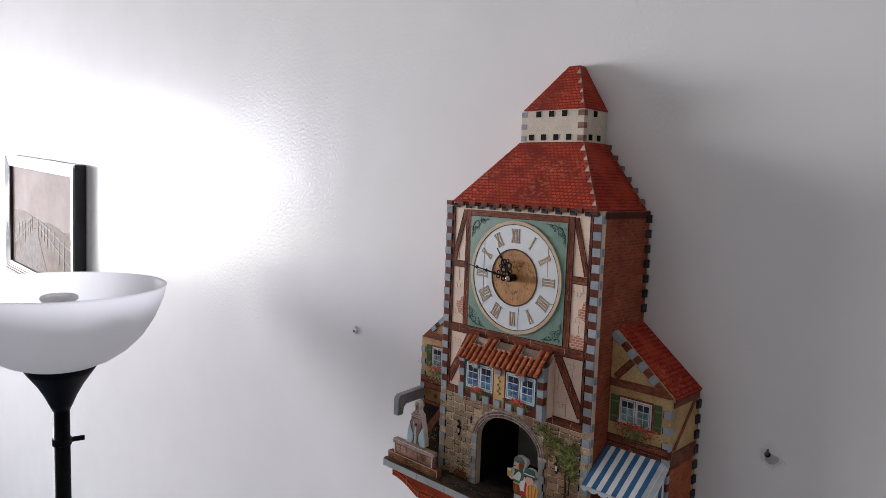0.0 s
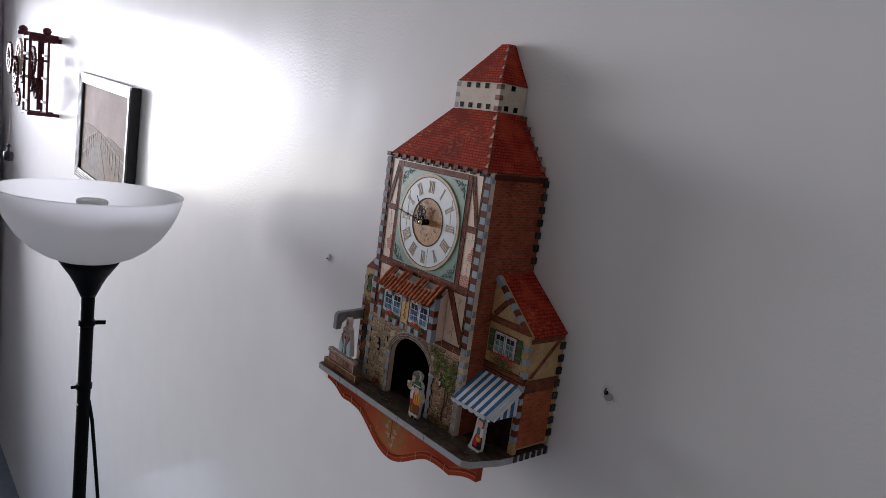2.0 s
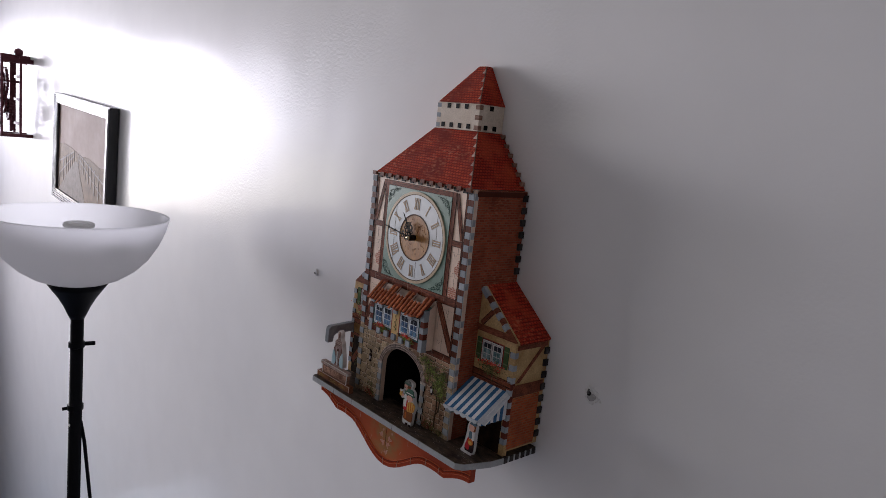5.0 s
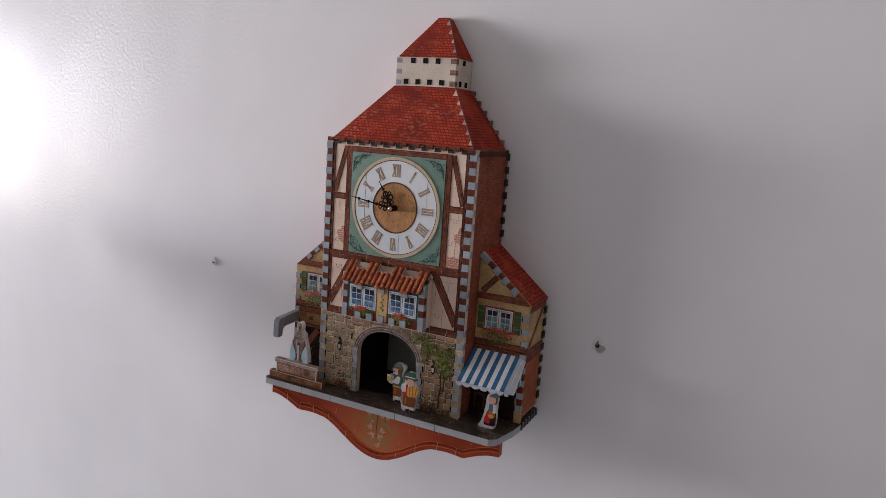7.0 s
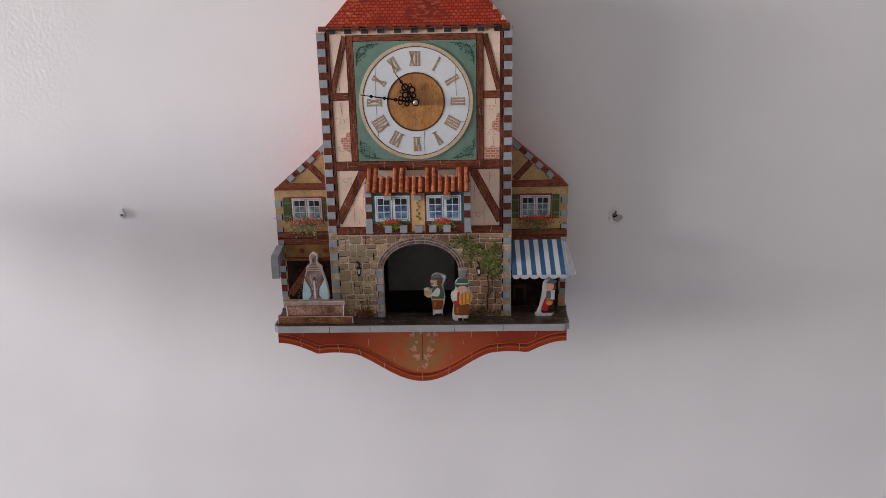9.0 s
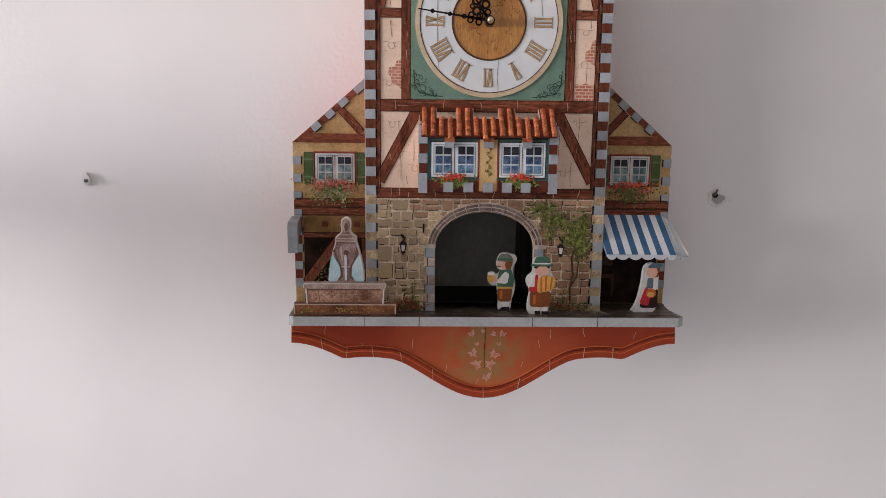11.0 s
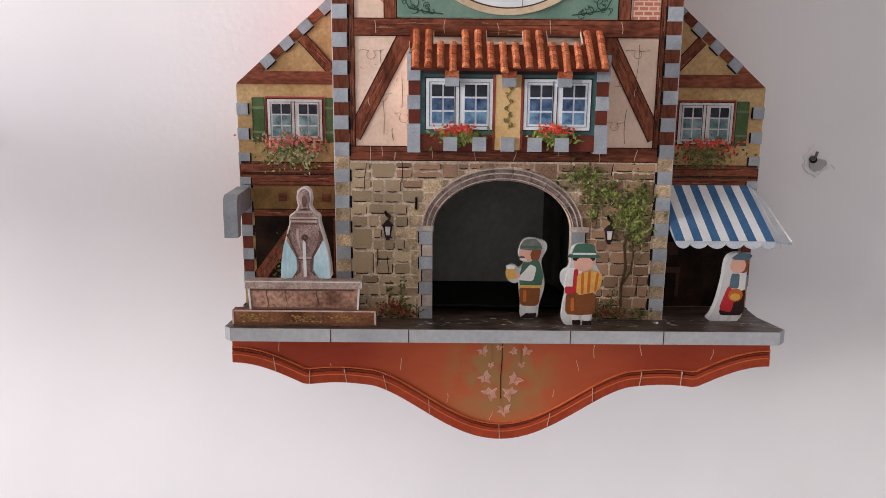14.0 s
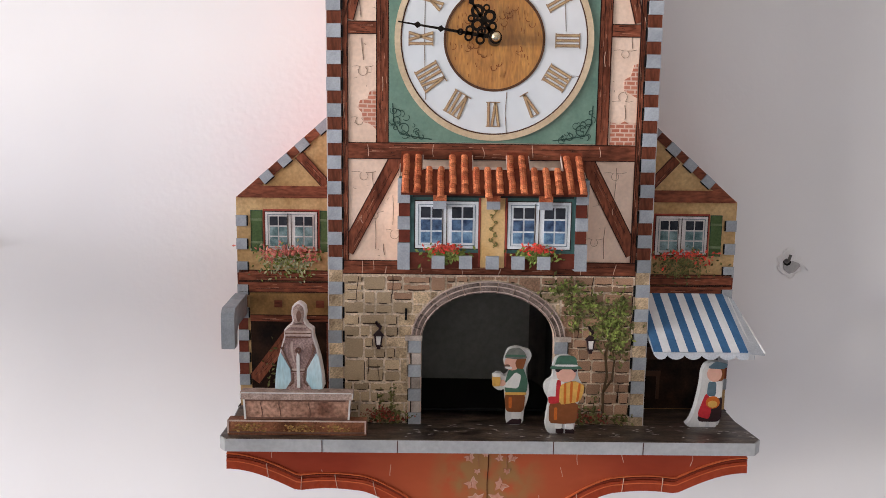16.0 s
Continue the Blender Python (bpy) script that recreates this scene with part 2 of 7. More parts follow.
SHUTTER = mat("printed_shutter_green", (0.085, 0.135, 0.055), 0.42, (0.055, 0.095, 0.035), scale=90, fine=0.2)
SHUTTERBAR = mat("printed_shutter_bar", (0.17, 0.22, 0.12), 0.42, (0.11, 0.15, 0.075), scale=200, fine=0.2)
ORNAMENT = mat("printed_ornament", (0.035, 0.075, 0.06), 0.42)
DIALWHITE = mat("printed_dial_white", (0.60, 0.65, 0.675), 0.42, (0.66, 0.675, 0.68), scale=14, fine=0.03, spec=0.9)
DIALRIM = mat("printed_dial_rim", (0.60, 0.48, 0.33), 0.35, (0.47, 0.35, 0.22), scale=50, spec=0.5)
DIALGOLD = mat("printed_dial_gold", (0.47, 0.215, 0.05), 0.4, (0.34, 0.13, 0.025), scale=90, stretch=(1, 1, 0.22), fine=0.3, spec=0.8)
BROWNLINE = mat("printed_brown_line", (0.10, 0.05, 0.03), 0.4)
NUMERAL = mat("printed_numeral", (0.21, 0.13, 0.085), 0.42, (0.36, 0.24, 0.13), scale=300, fine=0.3, spec=0.9)
NUMERAL_IN = mat("printed_numeral_fill", (0.50, 0.35, 0.17), 0.42, (0.36, 0.2, 0.1), scale=160, fine=0.2, spec=0.9)
HAND = mat("black_metal_hand", (0.015, 0.012, 0.01), 0.35, metal=0.3)
BRASS = mat("brass_cap", (0.72, 0.62, 0.42), 0.22, metal=1.0, fine=0.04)
WHITEPRINT = mat("printed_white", (0.72, 0.72, 0.70), 0.4, (0.6, 0.6, 0.6), scale=90, fine=0.06)
DULLWHITE = mat("printed_dull_white", (0.66, 0.63, 0.61), 0.4, (0.48, 0.46, 0.45), scale=160, fine=0.15)
PLATE = mat("cool_grey_board", (0.43, 0.445, 0.455), 0.6, (0.36, 0.372, 0.385), scale=45, fine=0.09)
BAYWHITE = mat("printed_bluish_white", (0.74, 0.77, 0.79), 0.4, (0.62, 0.67, 0.70), scale=160, fine=0.1)
PALE = mat("pale_card_edge", (0.70, 0.69, 0.68), 0.55, fine=0.05)
PANE_D = mat("printed_dark_pane", (0.02, 0.022, 0.03), 0.25, (0.04, 0.045, 0.055), scale=200)
PANE_M = mat("printed_blue_pane", (0.022, 0.038, 0.08), 0.25, (0.10, 0.17, 0.28), scale=230, fine=0.3)
PANE_L = mat("printed_light_pane", (0.20, 0.34, 0.47), 0.25, (0.04, 0.09, 0.18), scale=230, fine=0.3)
PANE_T = mat("printed_teal_pane", (0.06, 0.12, 0.125), 0.3, (0.24, 0.34, 0.35), scale=230, fine=0.3)
REDTRIM = mat("printed_red_trim", (0.34, 0.07, 0.05), 0.42, (0.24, 0.045, 0.03), scale=90)
LEAF = mat("printed_leaf", (0.21, 0.195, 0.075), 0.45, (0.09, 0.095, 0.035), scale=200, island=0.55)
PINKBLOSSOM = mat("printed_pink_blossom", (0.50, 0.12, 0.09), 0.45, (0.60, 0.24, 0.19), scale=300, island=0.4)
BLOSSOM = mat("printed_blossom", (0.62, 0.04, 0.025), 0.45, (0.70, 0.14, 0.10), scale=300, island=0.35)
DULLRED = mat("printed_dull_red", (0.26, 0.045, 0.032), 0.5, (0.36, 0.10, 0.07), scale=300, island=0.5)
TWIG = mat("printed_twig", (0.10, 0.065, 0.035), 0.5)
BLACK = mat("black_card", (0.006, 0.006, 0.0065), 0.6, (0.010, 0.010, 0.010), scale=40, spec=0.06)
TUNNEL = mat("dark_tunnel_card", (0.25, 0.26, 0.245), 0.5, (0.20, 0.21, 0.197), scale=30)
SHOP = mat("printed_dark_shop", (0.008, 0.0055, 0.005), 0.5, (0.034, 0.017, 0.011), scale=80, fine=0.3, spec=0.06)
COBBLE = mat("printed_cobbles", (0.13, 0.092, 0.068), 0.34, (0.016, 0.011, 0.009), scale=150, fine=0.7, stretch=(0.5, 1, 1), spec=0.2, bump=0.0003, bscale=300)
PLINTH = mat("printed_polished_wood", (0.40, 0.072, 0.034), 0.3, (0.27, 0.040, 0.020), scale=26, stretch=(0.4, 1, 1), fine=0.06)
PN, PL = PLINTH.node_tree.nodes, PLINTH.node_tree.links
_tc = PN.new("ShaderNodeTexCoord")


def plinth_wash(centre, near, far, amount, colour, spotted):
    """A soft round patch of another colour in the plinth's print."""
    dist, ramp, blend = PN.new("ShaderNodeVectorMath"), PN.new("ShaderNodeMapRange"), PN.new("ShaderNodeMix")
    dist.operation, dist.inputs[1].default_value = "DISTANCE", centre
    ramp.inputs[1].default_value, ramp.inputs[2].default_value, ramp.inputs[3].default_value, ramp.inputs[4].default_value = near, far, amount, 0.0
    PL.new(_tc.outputs["Object"], dist.inputs[0])
    PL.new(dist.outputs["Value"], ramp.inputs[0])
    fac = ramp.outputs[0]
    if spotted:
        spot, edge, mul = PN.new("ShaderNodeTexNoise"), PN.new("ShaderNodeMapRange"), PN.new("ShaderNodeMath")
        spot.inputs["Scale"].default_value, spot.inputs["Detail"].default_value = 75, 3
        edge.inputs[1].default_value, edge.inputs[2].default_value = 0.38, 0.58
        mul.operation = "MULTIPLY"
        PL.new(_tc.outputs["Object"], spot.inputs["Vector"])
        PL.new(spot.outputs["Fac"], edge.inputs[0])
        PL.new(edge.outputs[0], mul.inputs[0])
        PL.new(fac, mul.inputs[1])
        fac = mul.outputs[0]
    blend.data_type = "RGBA"
    blend.inputs["B"].default_value = (*colour, 1)
    base = PN["Principled BSDF"].inputs["Base Color"]
    PL.new(fac, blend.inputs["Factor"])
    PL.new(base.links[0].from_socket, blend.inputs["A"])
    PL.new(blend.outputs["Result"], base)


plinth_wash((0.0, -0.102, -0.062), 0.012, 0.090, 0.70, (0.56, 0.150, 0.058), False)
plinth_wash((0.0, -0.102, -0.034), 0.018, 0.036, 0.70, (0.27, 0.185, 0.075), True)
PLINTHMID = mat("printed_wood_glow", (0.64, 0.16, 0.06), 0.32, (0.55, 0.11, 0.04), scale=30)
PLINTHRIM = mat("printed_wood_moulding", (0.36, 0.06, 0.028), 0.26, (0.30, 0.045, 0.018), scale=40)
LINE = mat("printed_dark_line", (0.085, 0.02, 0.012), 0.4)
INK = mat("printed_ink_brown", (0.055, 0.032, 0.02), 0.45)
STREAK = mat("printed_pale_streak", (0.46, 0.25, 0.17), 0.42, (0.34, 0.15, 0.09), scale=300)
EDGE = mat("printed_timber_edge", (0.028, 0.011, 0.008), 0.45, spec=0.1)
GROOVE = mat("printed_groove", (0.20, 0.032, 0.016), 0.35)
TILEBASE = mat("printed_tile_groove", (0.21, 0.05, 0.024), 0.45, (0.11, 0.022, 0.012), scale=120)
DARKTRIM = mat("printed_maroon_trim", (0.10, 0.026, 0.018), 0.42, (0.16, 0.04, 0.025), scale=90)
# ochre plaster of the lintels, darkened to hold the shade they stand in
LINTEL = mat("printed_shaded_ochre", (0.29, 0.165, 0.062), 0.42, (0.16, 0.09, 0.037), scale=90, fine=0.2)
FLOWERLEAF = mat("printed_fresh_leaf", (0.27, 0.33, 0.085), 0.45, (0.12, 0.15, 0.04), scale=200, island=0.5)
TOOTH = mat("worn_card_tooth", (0.62, 0.50, 0.44), 0.5, (0.42, 0.29, 0.24), scale=200, rand=0.2)
RIDGE = mat("worn_brown_card", (0.26, 0.15, 0.115), 0.5, (0.13, 0.07, 0.05), scale=250, rand=0.3)
SEAM = mat("pale_jigsaw_seam", (0.62, 0.42, 0.32), 0.5)
SEAM_D = mat("dark_jigsaw_seam", (0.20, 0.14, 0.105), 0.5)
PINKLEAF = mat("printed_pale_leaf", (0.60, 0.34, 0.27), 0.4, (0.46, 0.19, 0.12), scale=260)
LEAFLINE = mat("printed_leaf_line", (0.34, 0.14, 0.08), 0.4)
PALELEAF = mat("printed_pale_foliage", (0.42, 0.42, 0.27), 0.45, (0.24, 0.26, 0.12), scale=300, island=0.5)
VINE = mat("printed_vine_green", (0.20, 0.17, 0.06), 0.45)
HEM = mat("grey_white_hem", (0.55, 0.58, 0.62), 0.5, (0.46, 0.5, 0.55), scale=120)
BLUE = mat("printed_blue_stripe", (0.055, 0.155, 0.31), 0.4, (0.035, 0.11, 0.23), scale=60)
WHITESTRIPE = mat("printed_white_stripe", (0.74, 0.75, 0.76), 0.4, (0.64, 0.66, 0.68), scale=60, fine=0.05)
FOUNT = mat("printed_fountain_stone", (0.48, 0.28, 0.205), 0.42, (0.17, 0.08, 0.055), scale=60, fine=0.50)
URN = mat("printed_urn_stone", (0.42, 0.30, 0.28), 0.42, (0.21, 0.13, 0.12), scale=120, fine=0.50)
FOUNTLIGHT = mat("printed_fountain_light", (0.60, 0.48, 0.43), 0.42, (0.38, 0.27, 0.235), scale=120)
RIMSTONE = mat("printed_rim_stone", (0.54, 0.41, 0.36), 0.42, (0.27, 0.185, 0.155), scale=120, fine=0.35)
FOUNTDARK = mat("printed_fountain_shade", (0.12, 0.06, 0.05), 0.42, (0.2, 0.11, 0.08), scale=120)
PINKEDGE = mat("printed_pinkish_border", (0.76, 0.71, 0.69), 0.42, (0.62, 0.55, 0.52), scale=130, fine=0.08)
WATER = mat("printed_water", (0.62, 0.74, 0.78), 0.35, (0.30, 0.52, 0.60), scale=110, stretch=(1, 1, 0.22), fine=0.15)
MOSS = mat("printed_moss", (0.28, 0.115, 0.062), 0.45, (0.11, 0.042, 0.022), scale=90, fine=0.4)
LICHEN = mat("printed_lichen", (0.40, 0.25, 0.085), 0.45, (0.20, 0.10, 0.04), scale=400, island=0.5)
FIGEDGE = mat("pale_cut_card", (0.60, 0.605, 0.60), 0.5, (0.52, 0.53, 0.53), scale=90, fine=0.06)
SKIN = mat("printed_buff", (0.74, 0.42, 0.33), 0.4, fine=0.04)
FIGGREEN = mat("printed_green_cloth", (0.06, 0.14, 0.10), 0.4)
FIGBROWN = mat("printed_brown_cloth", (0.22, 0.075, 0.03), 0.4)
FIGRED = mat("printed_red_cloth", (0.50, 0.035, 0.045), 0.4)
HATGREY = mat("printed_grey_felt", (0.17, 0.18, 0.165), 0.45, (0.10, 0.11, 0.10), scale=300)
FIGBLACK = mat("printed_black_cloth", (0.035, 0.02, 0.022), 0.4)
FIGYELLOW = mat("printed_yellow", (0.66, 0.38, 0.10), 0.4)
FIGORANGE = mat("printed_orange", (0.55, 0.14, 0.03), 0.4)
FIGBLUE = mat("printed_slate_cloth", (0.10, 0.16, 0.20), 0.4)
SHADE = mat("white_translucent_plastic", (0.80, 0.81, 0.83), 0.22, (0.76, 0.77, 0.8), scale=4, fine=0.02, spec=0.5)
SN, SL = SHADE.node_tree.nodes, SHADE.node_tree.links
_tr, _ms = SN.new("ShaderNodeBsdfTranslucent"), SN.new("ShaderNodeMixShader")
_tr.inputs["Color"].default_value = (0.79, 0.79, 0.805, 1)
_ms.inputs[0].default_value = 0.92
SL.new(SN["Principled BSDF"].outputs[0], _ms.inputs[1])
SL.new(_tr.outputs[0], _ms.inputs[2])
# thin plastic also lets some light straight through
_cl, _mc = SN.new("ShaderNodeBsdfTransparent"), SN.new("ShaderNodeMixShader")
_mc.inputs[0].default_value = 0.14
SL.new(_ms.outputs[0], _mc.inputs[1])
SL.new(_cl.outputs[0], _mc.inputs[2])
SL.new(_mc.outputs[0], SN["Material Output"].inputs[0])
LAMPBLACK = mat("black_lamp_metal", (0.005, 0.0055, 0.008), 0.4, fine=0.1, spec=0.07)
BULB = mat("white_bulb_glass", (0.80, 0.80, 0.80), 0.4, fine=0.02, spec=0.3)
BN, BL = BULB.node_tree.nodes, BULB.node_tree.links
_bt, _bm = BN.new("ShaderNodeBsdfTranslucent"), BN.new("ShaderNodeMixShader")
_bt.inputs["Color"].default_value = (0.95, 0.95, 0.95, 1)
_bm.inputs[0].default_value = 0.65
BL.new(BN["Principled BSDF"].outputs[0], _bm.inputs[1])
BL.new(_bt.outputs[0], _bm.inputs[2])
BL.new(_bm.outputs[0], BN["Material Output"].inputs[0])
FRAMESILVER = mat("silver_picture_frame", (0.25, 0.25, 0.26), 0.5, metal=0.5, fine=0.05)
FRAMEBLACK = mat("black_picture_frame", (0.02, 0.02, 0.022), 0.35, spec=0.5)
ARTSKY = mat("faded_sky_print", (0.34, 0.255, 0.215), 0.7, (0.26, 0.18, 0.15), scale=9, fine=0.05, spec=0.15)
ARTDUNE = mat("faded_dune_print", (0.24, 0.165, 0.11), 0.7, (0.15, 0.105, 0.07), scale=40, fine=0.3, spec=0.15)
ARTLIGHT = mat("faded_path_print", (0.25, 0.21, 0.18), 0.7, (0.16, 0.13, 0.11), scale=60, fine=0.3, spec=0.15)
ARTBANK = mat("faded_bank_print", (0.13, 0.085, 0.05), 0.7, (0.19, 0.13, 0.075), scale=50, fine=0.3, spec=0.15)
ARTPOST = mat("faded_fence_print", (0.30, 0.26, 0.23), 0.7, spec=0.15)
MAHOGANY = mat("dark_mahogany_wood", (0.11, 0.035, 0.042), 0.45, (0.07, 0.022, 0.028), scale=60, rand=0.15)
GEARWOOD = mat("pale_gear_wood", (0.52, 0.42, 0.36), 0.5, (0.42, 0.32, 0.27), scale=80)
LEAD = mat("dark_weight_metal", (0.05, 0.045, 0.05), 0.4, metal=0.5)
CURTAIN = mat("mauve_curtain_cloth", (0.56, 0.48, 0.54), 0.9, (0.47, 0.39, 0.45), scale=25, spec=0.1, bump=0.0006, bscale=600)
SHELFWOOD = mat("plum_stained_wood", (0.40, 0.30, 0.36), 0.5, (0.30, 0.215, 0.26), scale=14, stretch=(6, 6, 1))
WINPAINT = mat("white_window_paint", (0.78, 0.78, 0.78), 0.4, fine=0.02, spec=0.5)
BLIND = mat("white_blind_slat", (0.74, 0.77, 0.8), 0.45, fine=0.03)
BIN = mat("cyan_plastic_bin", (0.03, 0.36, 0.58), 0.3, (0.025, 0.3, 0.5), scale=8, fine=0.03, spec=0.5)
ANCHOR = mat("grey_plastic_anchor", (0.46, 0.45, 0.445), 0.45, fine=0.1)
CHIP = mat("bare_filler", (0.80, 0.79, 0.785), 0.6, (0.74, 0.73, 0.72), scale=300, bump=0.0004)
SCREW = mat("steel_screw", (0.16, 0.155, 0.15), 0.45, metal=0.4)

ACRYLIC = bpy.data.materials.new("frosted_acrylic")
ACRYLIC.use_nodes = True
ACRYLIC.node_tree.nodes["Principled BSDF"].inputs["Transmission Weight"].default_value = 0.75
ACRYLIC.node_tree.nodes["Principled BSDF"].inputs["Roughness"].default_value = 0.15
ACRYLIC.node_tree.nodes["Principled BSDF"].inputs["Base Color"].default_value = (0.92, 0.88, 0.91, 1)

# ---- mesh helpers ----
ORIGIN = {}
rng = random.Random(7)


def thing(name, at, label, category, group="", kind=""):
    ob = new(name)
    ob.location = at
    ob.empty_display_size = 0.02
    ORIGIN[ob.name] = Vector(at)
    return tagged(ob, label, category, group, kind)


def finish(bm, origin, name, mats, smooth):
    bmesh.ops.translate(bm, verts=bm.verts, vec=-origin)
    bmesh.ops.recalc_face_normals(bm, faces=bm.faces)
    me = bpy.data.meshes.new(name)
    bm.to_mesh(me)
    bm.free()
    for m in mats if isinstance(mats, (list, tuple)) else [mats]:
        me.materials.append(m)
    if smooth:
        for p in me.polygons:
            p.use_smooth = True
    return me


def part(name, bm, material, parent, label="", smooth=False):
    """Links a bmesh, given in world places, as one mesh under a thing or a part."""
    o = ORIGIN[parent.name]
    ob = new(name, finish(bm, o, name, material, smooth))
    ob.parent = parent
    ORIGIN[ob.name] = o
    return tagged(ob, label)


def solid(name, bm, material, label="", category="", group="", kind="", at=(0, 0, 0), smooth=False):
    ob = new(name, finish(bm, Vector(at), name, material, smooth))
    ob.location = at
    ORIGIN[ob.name] = Vector(at)
    return tagged(ob, label, category, group, kind)


def piece(name, mesh, parent, at, turn=0.0, scale=(1, 1, 1)):
    """One of many alike pieces, on shared mesh data; turn about the y axis."""
    ob = new(name, mesh)
    ob.parent = parent
    ob.location = Vector(at) - ORIGIN[parent.name]
    ob.rotation_euler = (0, turn, 0)
    ob.scale = scale
    return ob


def box(bm, x0, x1, y0, y1, z0, z1, mi=0):
    v = [bm.verts.new((x, y, z)) for x in (x0, x1) for y in (y0, y1) for z in (z0, z1)]
    for q in ((0, 1, 3, 2), (4, 6, 7, 5), (0, 4, 5, 1), (2, 3, 7, 6), (0, 2, 6, 4), (1, 5, 7, 3)):
        bm.faces.new([v[i] for i in q]).material_index = mi
    return bm


def prism(bm, pts, a, b, axis="y", mi=0):
    """Extrudes a flat outline from a to b along an axis: outline in (x, z), (y, z) or (x, y)."""
    def at(p, d):
        return {"y": (p[0], d, p[1]), "x": (d, p[0], p[1]), "z": (p[0], p[1], d)}[axis]
    lo, hi = [bm.verts.new(at(p, a)) for p in pts], [bm.verts.new(at(p, b)) for p in pts]
    n = len(pts)
    bm.faces.new(lo).material_index = mi
    bm.faces.new(hi[::-1]).material_index = mi
    for i in range(n):
        bm.faces.new((lo[i], hi[i], hi[(i + 1) % n], lo[(i + 1) % n])).material_index = mi
    return bm


def strip(bm, p, q, w, y0, y1, w2=None, mi=0):
    """A straight bar in the plane of the front from p to q, w wide."""
    d = Vector((q[0] - p[0], q[1] - p[1])).normalized()
    n = Vector((-d.y, d.x))
    a, b = n * w / 2, n * (w2 if w2 is not None else w) / 2
    P, Q = Vector(p), Vector(q)
    return prism(bm, [P + a, P - a, Q - b, Q + b], y0, y1, mi=mi)


def path_band(bm, pts, w, y0, y1, mi=0):
    """A ribbon that follows a line of (x, z) places."""
    P = [Vector(p) for p in pts]
    left, right = [], []
    for i, p in enumerate(P):
        d = (P[min(i + 1, len(P) - 1)] - P[max(i - 1, 0)]).normalized()
        n = Vector((-d.y, d.x)) * w / 2
        left.append(p + n)
        right.append(p - n)
    for i in range(len(P) - 1):
        prism(bm, [left[i], right[i], right[i + 1], left[i + 1]], y0, y1, mi=mi)
    return bm


def ring(bm, cx, cz, r0, r1, y0, y1, n=64, a0=0.0, a1=360.0, mi=0):
    full = abs(a1 - a0 - 360) < 1e-6
    k = n if full else n + 1
    ang = [radians(a0 + (a1 - a0) * i / n) for i in range(k)]
    rows = [[bm.verts.new((cx + r * math.sin(a), y, cz + r * math.cos(a))) for a in ang] for r, y in ((r0, y0), (r1, y0), (r1, y1), (r0, y1))]
    for i in range(n):
        j = (i + 1) % k
        for s in range(4):
            bm.faces.new((rows[s][i], rows[(s + 1) % 4][i], rows[(s + 1) % 4][j], rows[s][j])).material_index = mi
    return bm


def disc(bm, cx, cz, r, y0, y1, n=64, mi=0):
    return prism(bm, [(cx + r * math.sin(2 * math.pi * i / n), cz + r * math.cos(2 * math.pi * i / n)) for i in range(n)], y0, y1, mi=mi)


def lathe(bm, prof, cx, cy, n=48, mi=0):
    rows = [[bm.verts.new((cx + r * math.cos(2 * math.pi * i / n), cy + r * math.sin(2 * math.pi * i / n), z)) for i in range(n)] for r, z in prof]
    for a, b in zip(rows, rows[1:]):
        for i in range(n):
            bm.faces.new((a[i], a[(i + 1) % n], b[(i + 1) % n], b[i])).material_index = mi
    bm.faces.new(rows[0]).material_index = mi
    bm.faces.new(rows[-1]).material_index = mi
    return bm


def tube(bm, pts, r, n=8, mi=0):
    P = [Vector(p) for p in pts]
    rows = []
    up = Vector((0.31, 0.17, 0.93))
    for i, p in enumerate(P):
        d = (P[min(i + 1, len(P) - 1)] - P[max(i - 1, 0)]).normalized()
        u = d.cross(up).normalized()
        v = d.cross(u)
        rows.append([bm.verts.new(p + r * (u * math.cos(2 * math.pi * k / n) + v * math.sin(2 * math.pi * k / n))) for k in range(n)])
    for a, b in zip(rows, rows[1:]):
        for k in range(n):
            bm.faces.new((a[k], a[(k + 1) % n], b[(k + 1) % n], b[k])).material_index = mi
    bm.faces.new(rows[0]).material_index = mi
    bm.faces.new(rows[-1]).material_index = mi
    return bm


def bevel(bm, w, seg=1):
    bmesh.ops.bevel(bm, geom=[e for e in bm.edges if e.calc_face_angle(0) > 0.6], offset=w, segments=seg, affect="EDGES", clamp_overlap=True)
    return bm


def rounded(pts, cut=0.25):
    """Cuts the corners of an outline twice."""
    for _ in range(2):
        out = []
        for i, p in enumerate(pts):
            q = pts[(i + 1) % len(pts)]
            out += [(p[0] + (q[0] - p[0]) * cut, p[1] + (q[1] - p[1]) * cut), (p[0] + (q[0] - p[0]) * (1 - cut), p[1] + (q[1] - p[1]) * (1 - cut))]
        pts = out
    return pts


def M():
    return bmesh.new()


# ---- the room ----
solid("floor", box(M(), WEST - 0.2, EAST + 0.2, SOUTH - 0.2, 0.2, FLOORZ - 0.12, FLOORZ), FLOOR, "plain blue-grey floor, tinted to bounce cool light", "floor", kind="structure")
solid("ceiling", box(M(), WEST - 0.2, EAST + 0.2, SOUTH - 0.2, 0.2, TOP, TOP + 0.12), CEIL, "plain white painted ceiling", "ceiling", kind="structure")
solid("wall_north", box(M(), WEST - 0.2, EAST + 0.2, 0, 0.2, FLOORZ, TOP), WALL, "white satin painted wall with stippled roller texture", "wall", kind="structure")
solid("wall_south", box(M(), WEST - 0.2, EAST + 0.2, SOUTH - 0.2, SOUTH, FLOORZ, TOP), ROOM, "plain beige unseen wall, toned for fill light", "wall", kind="structure")
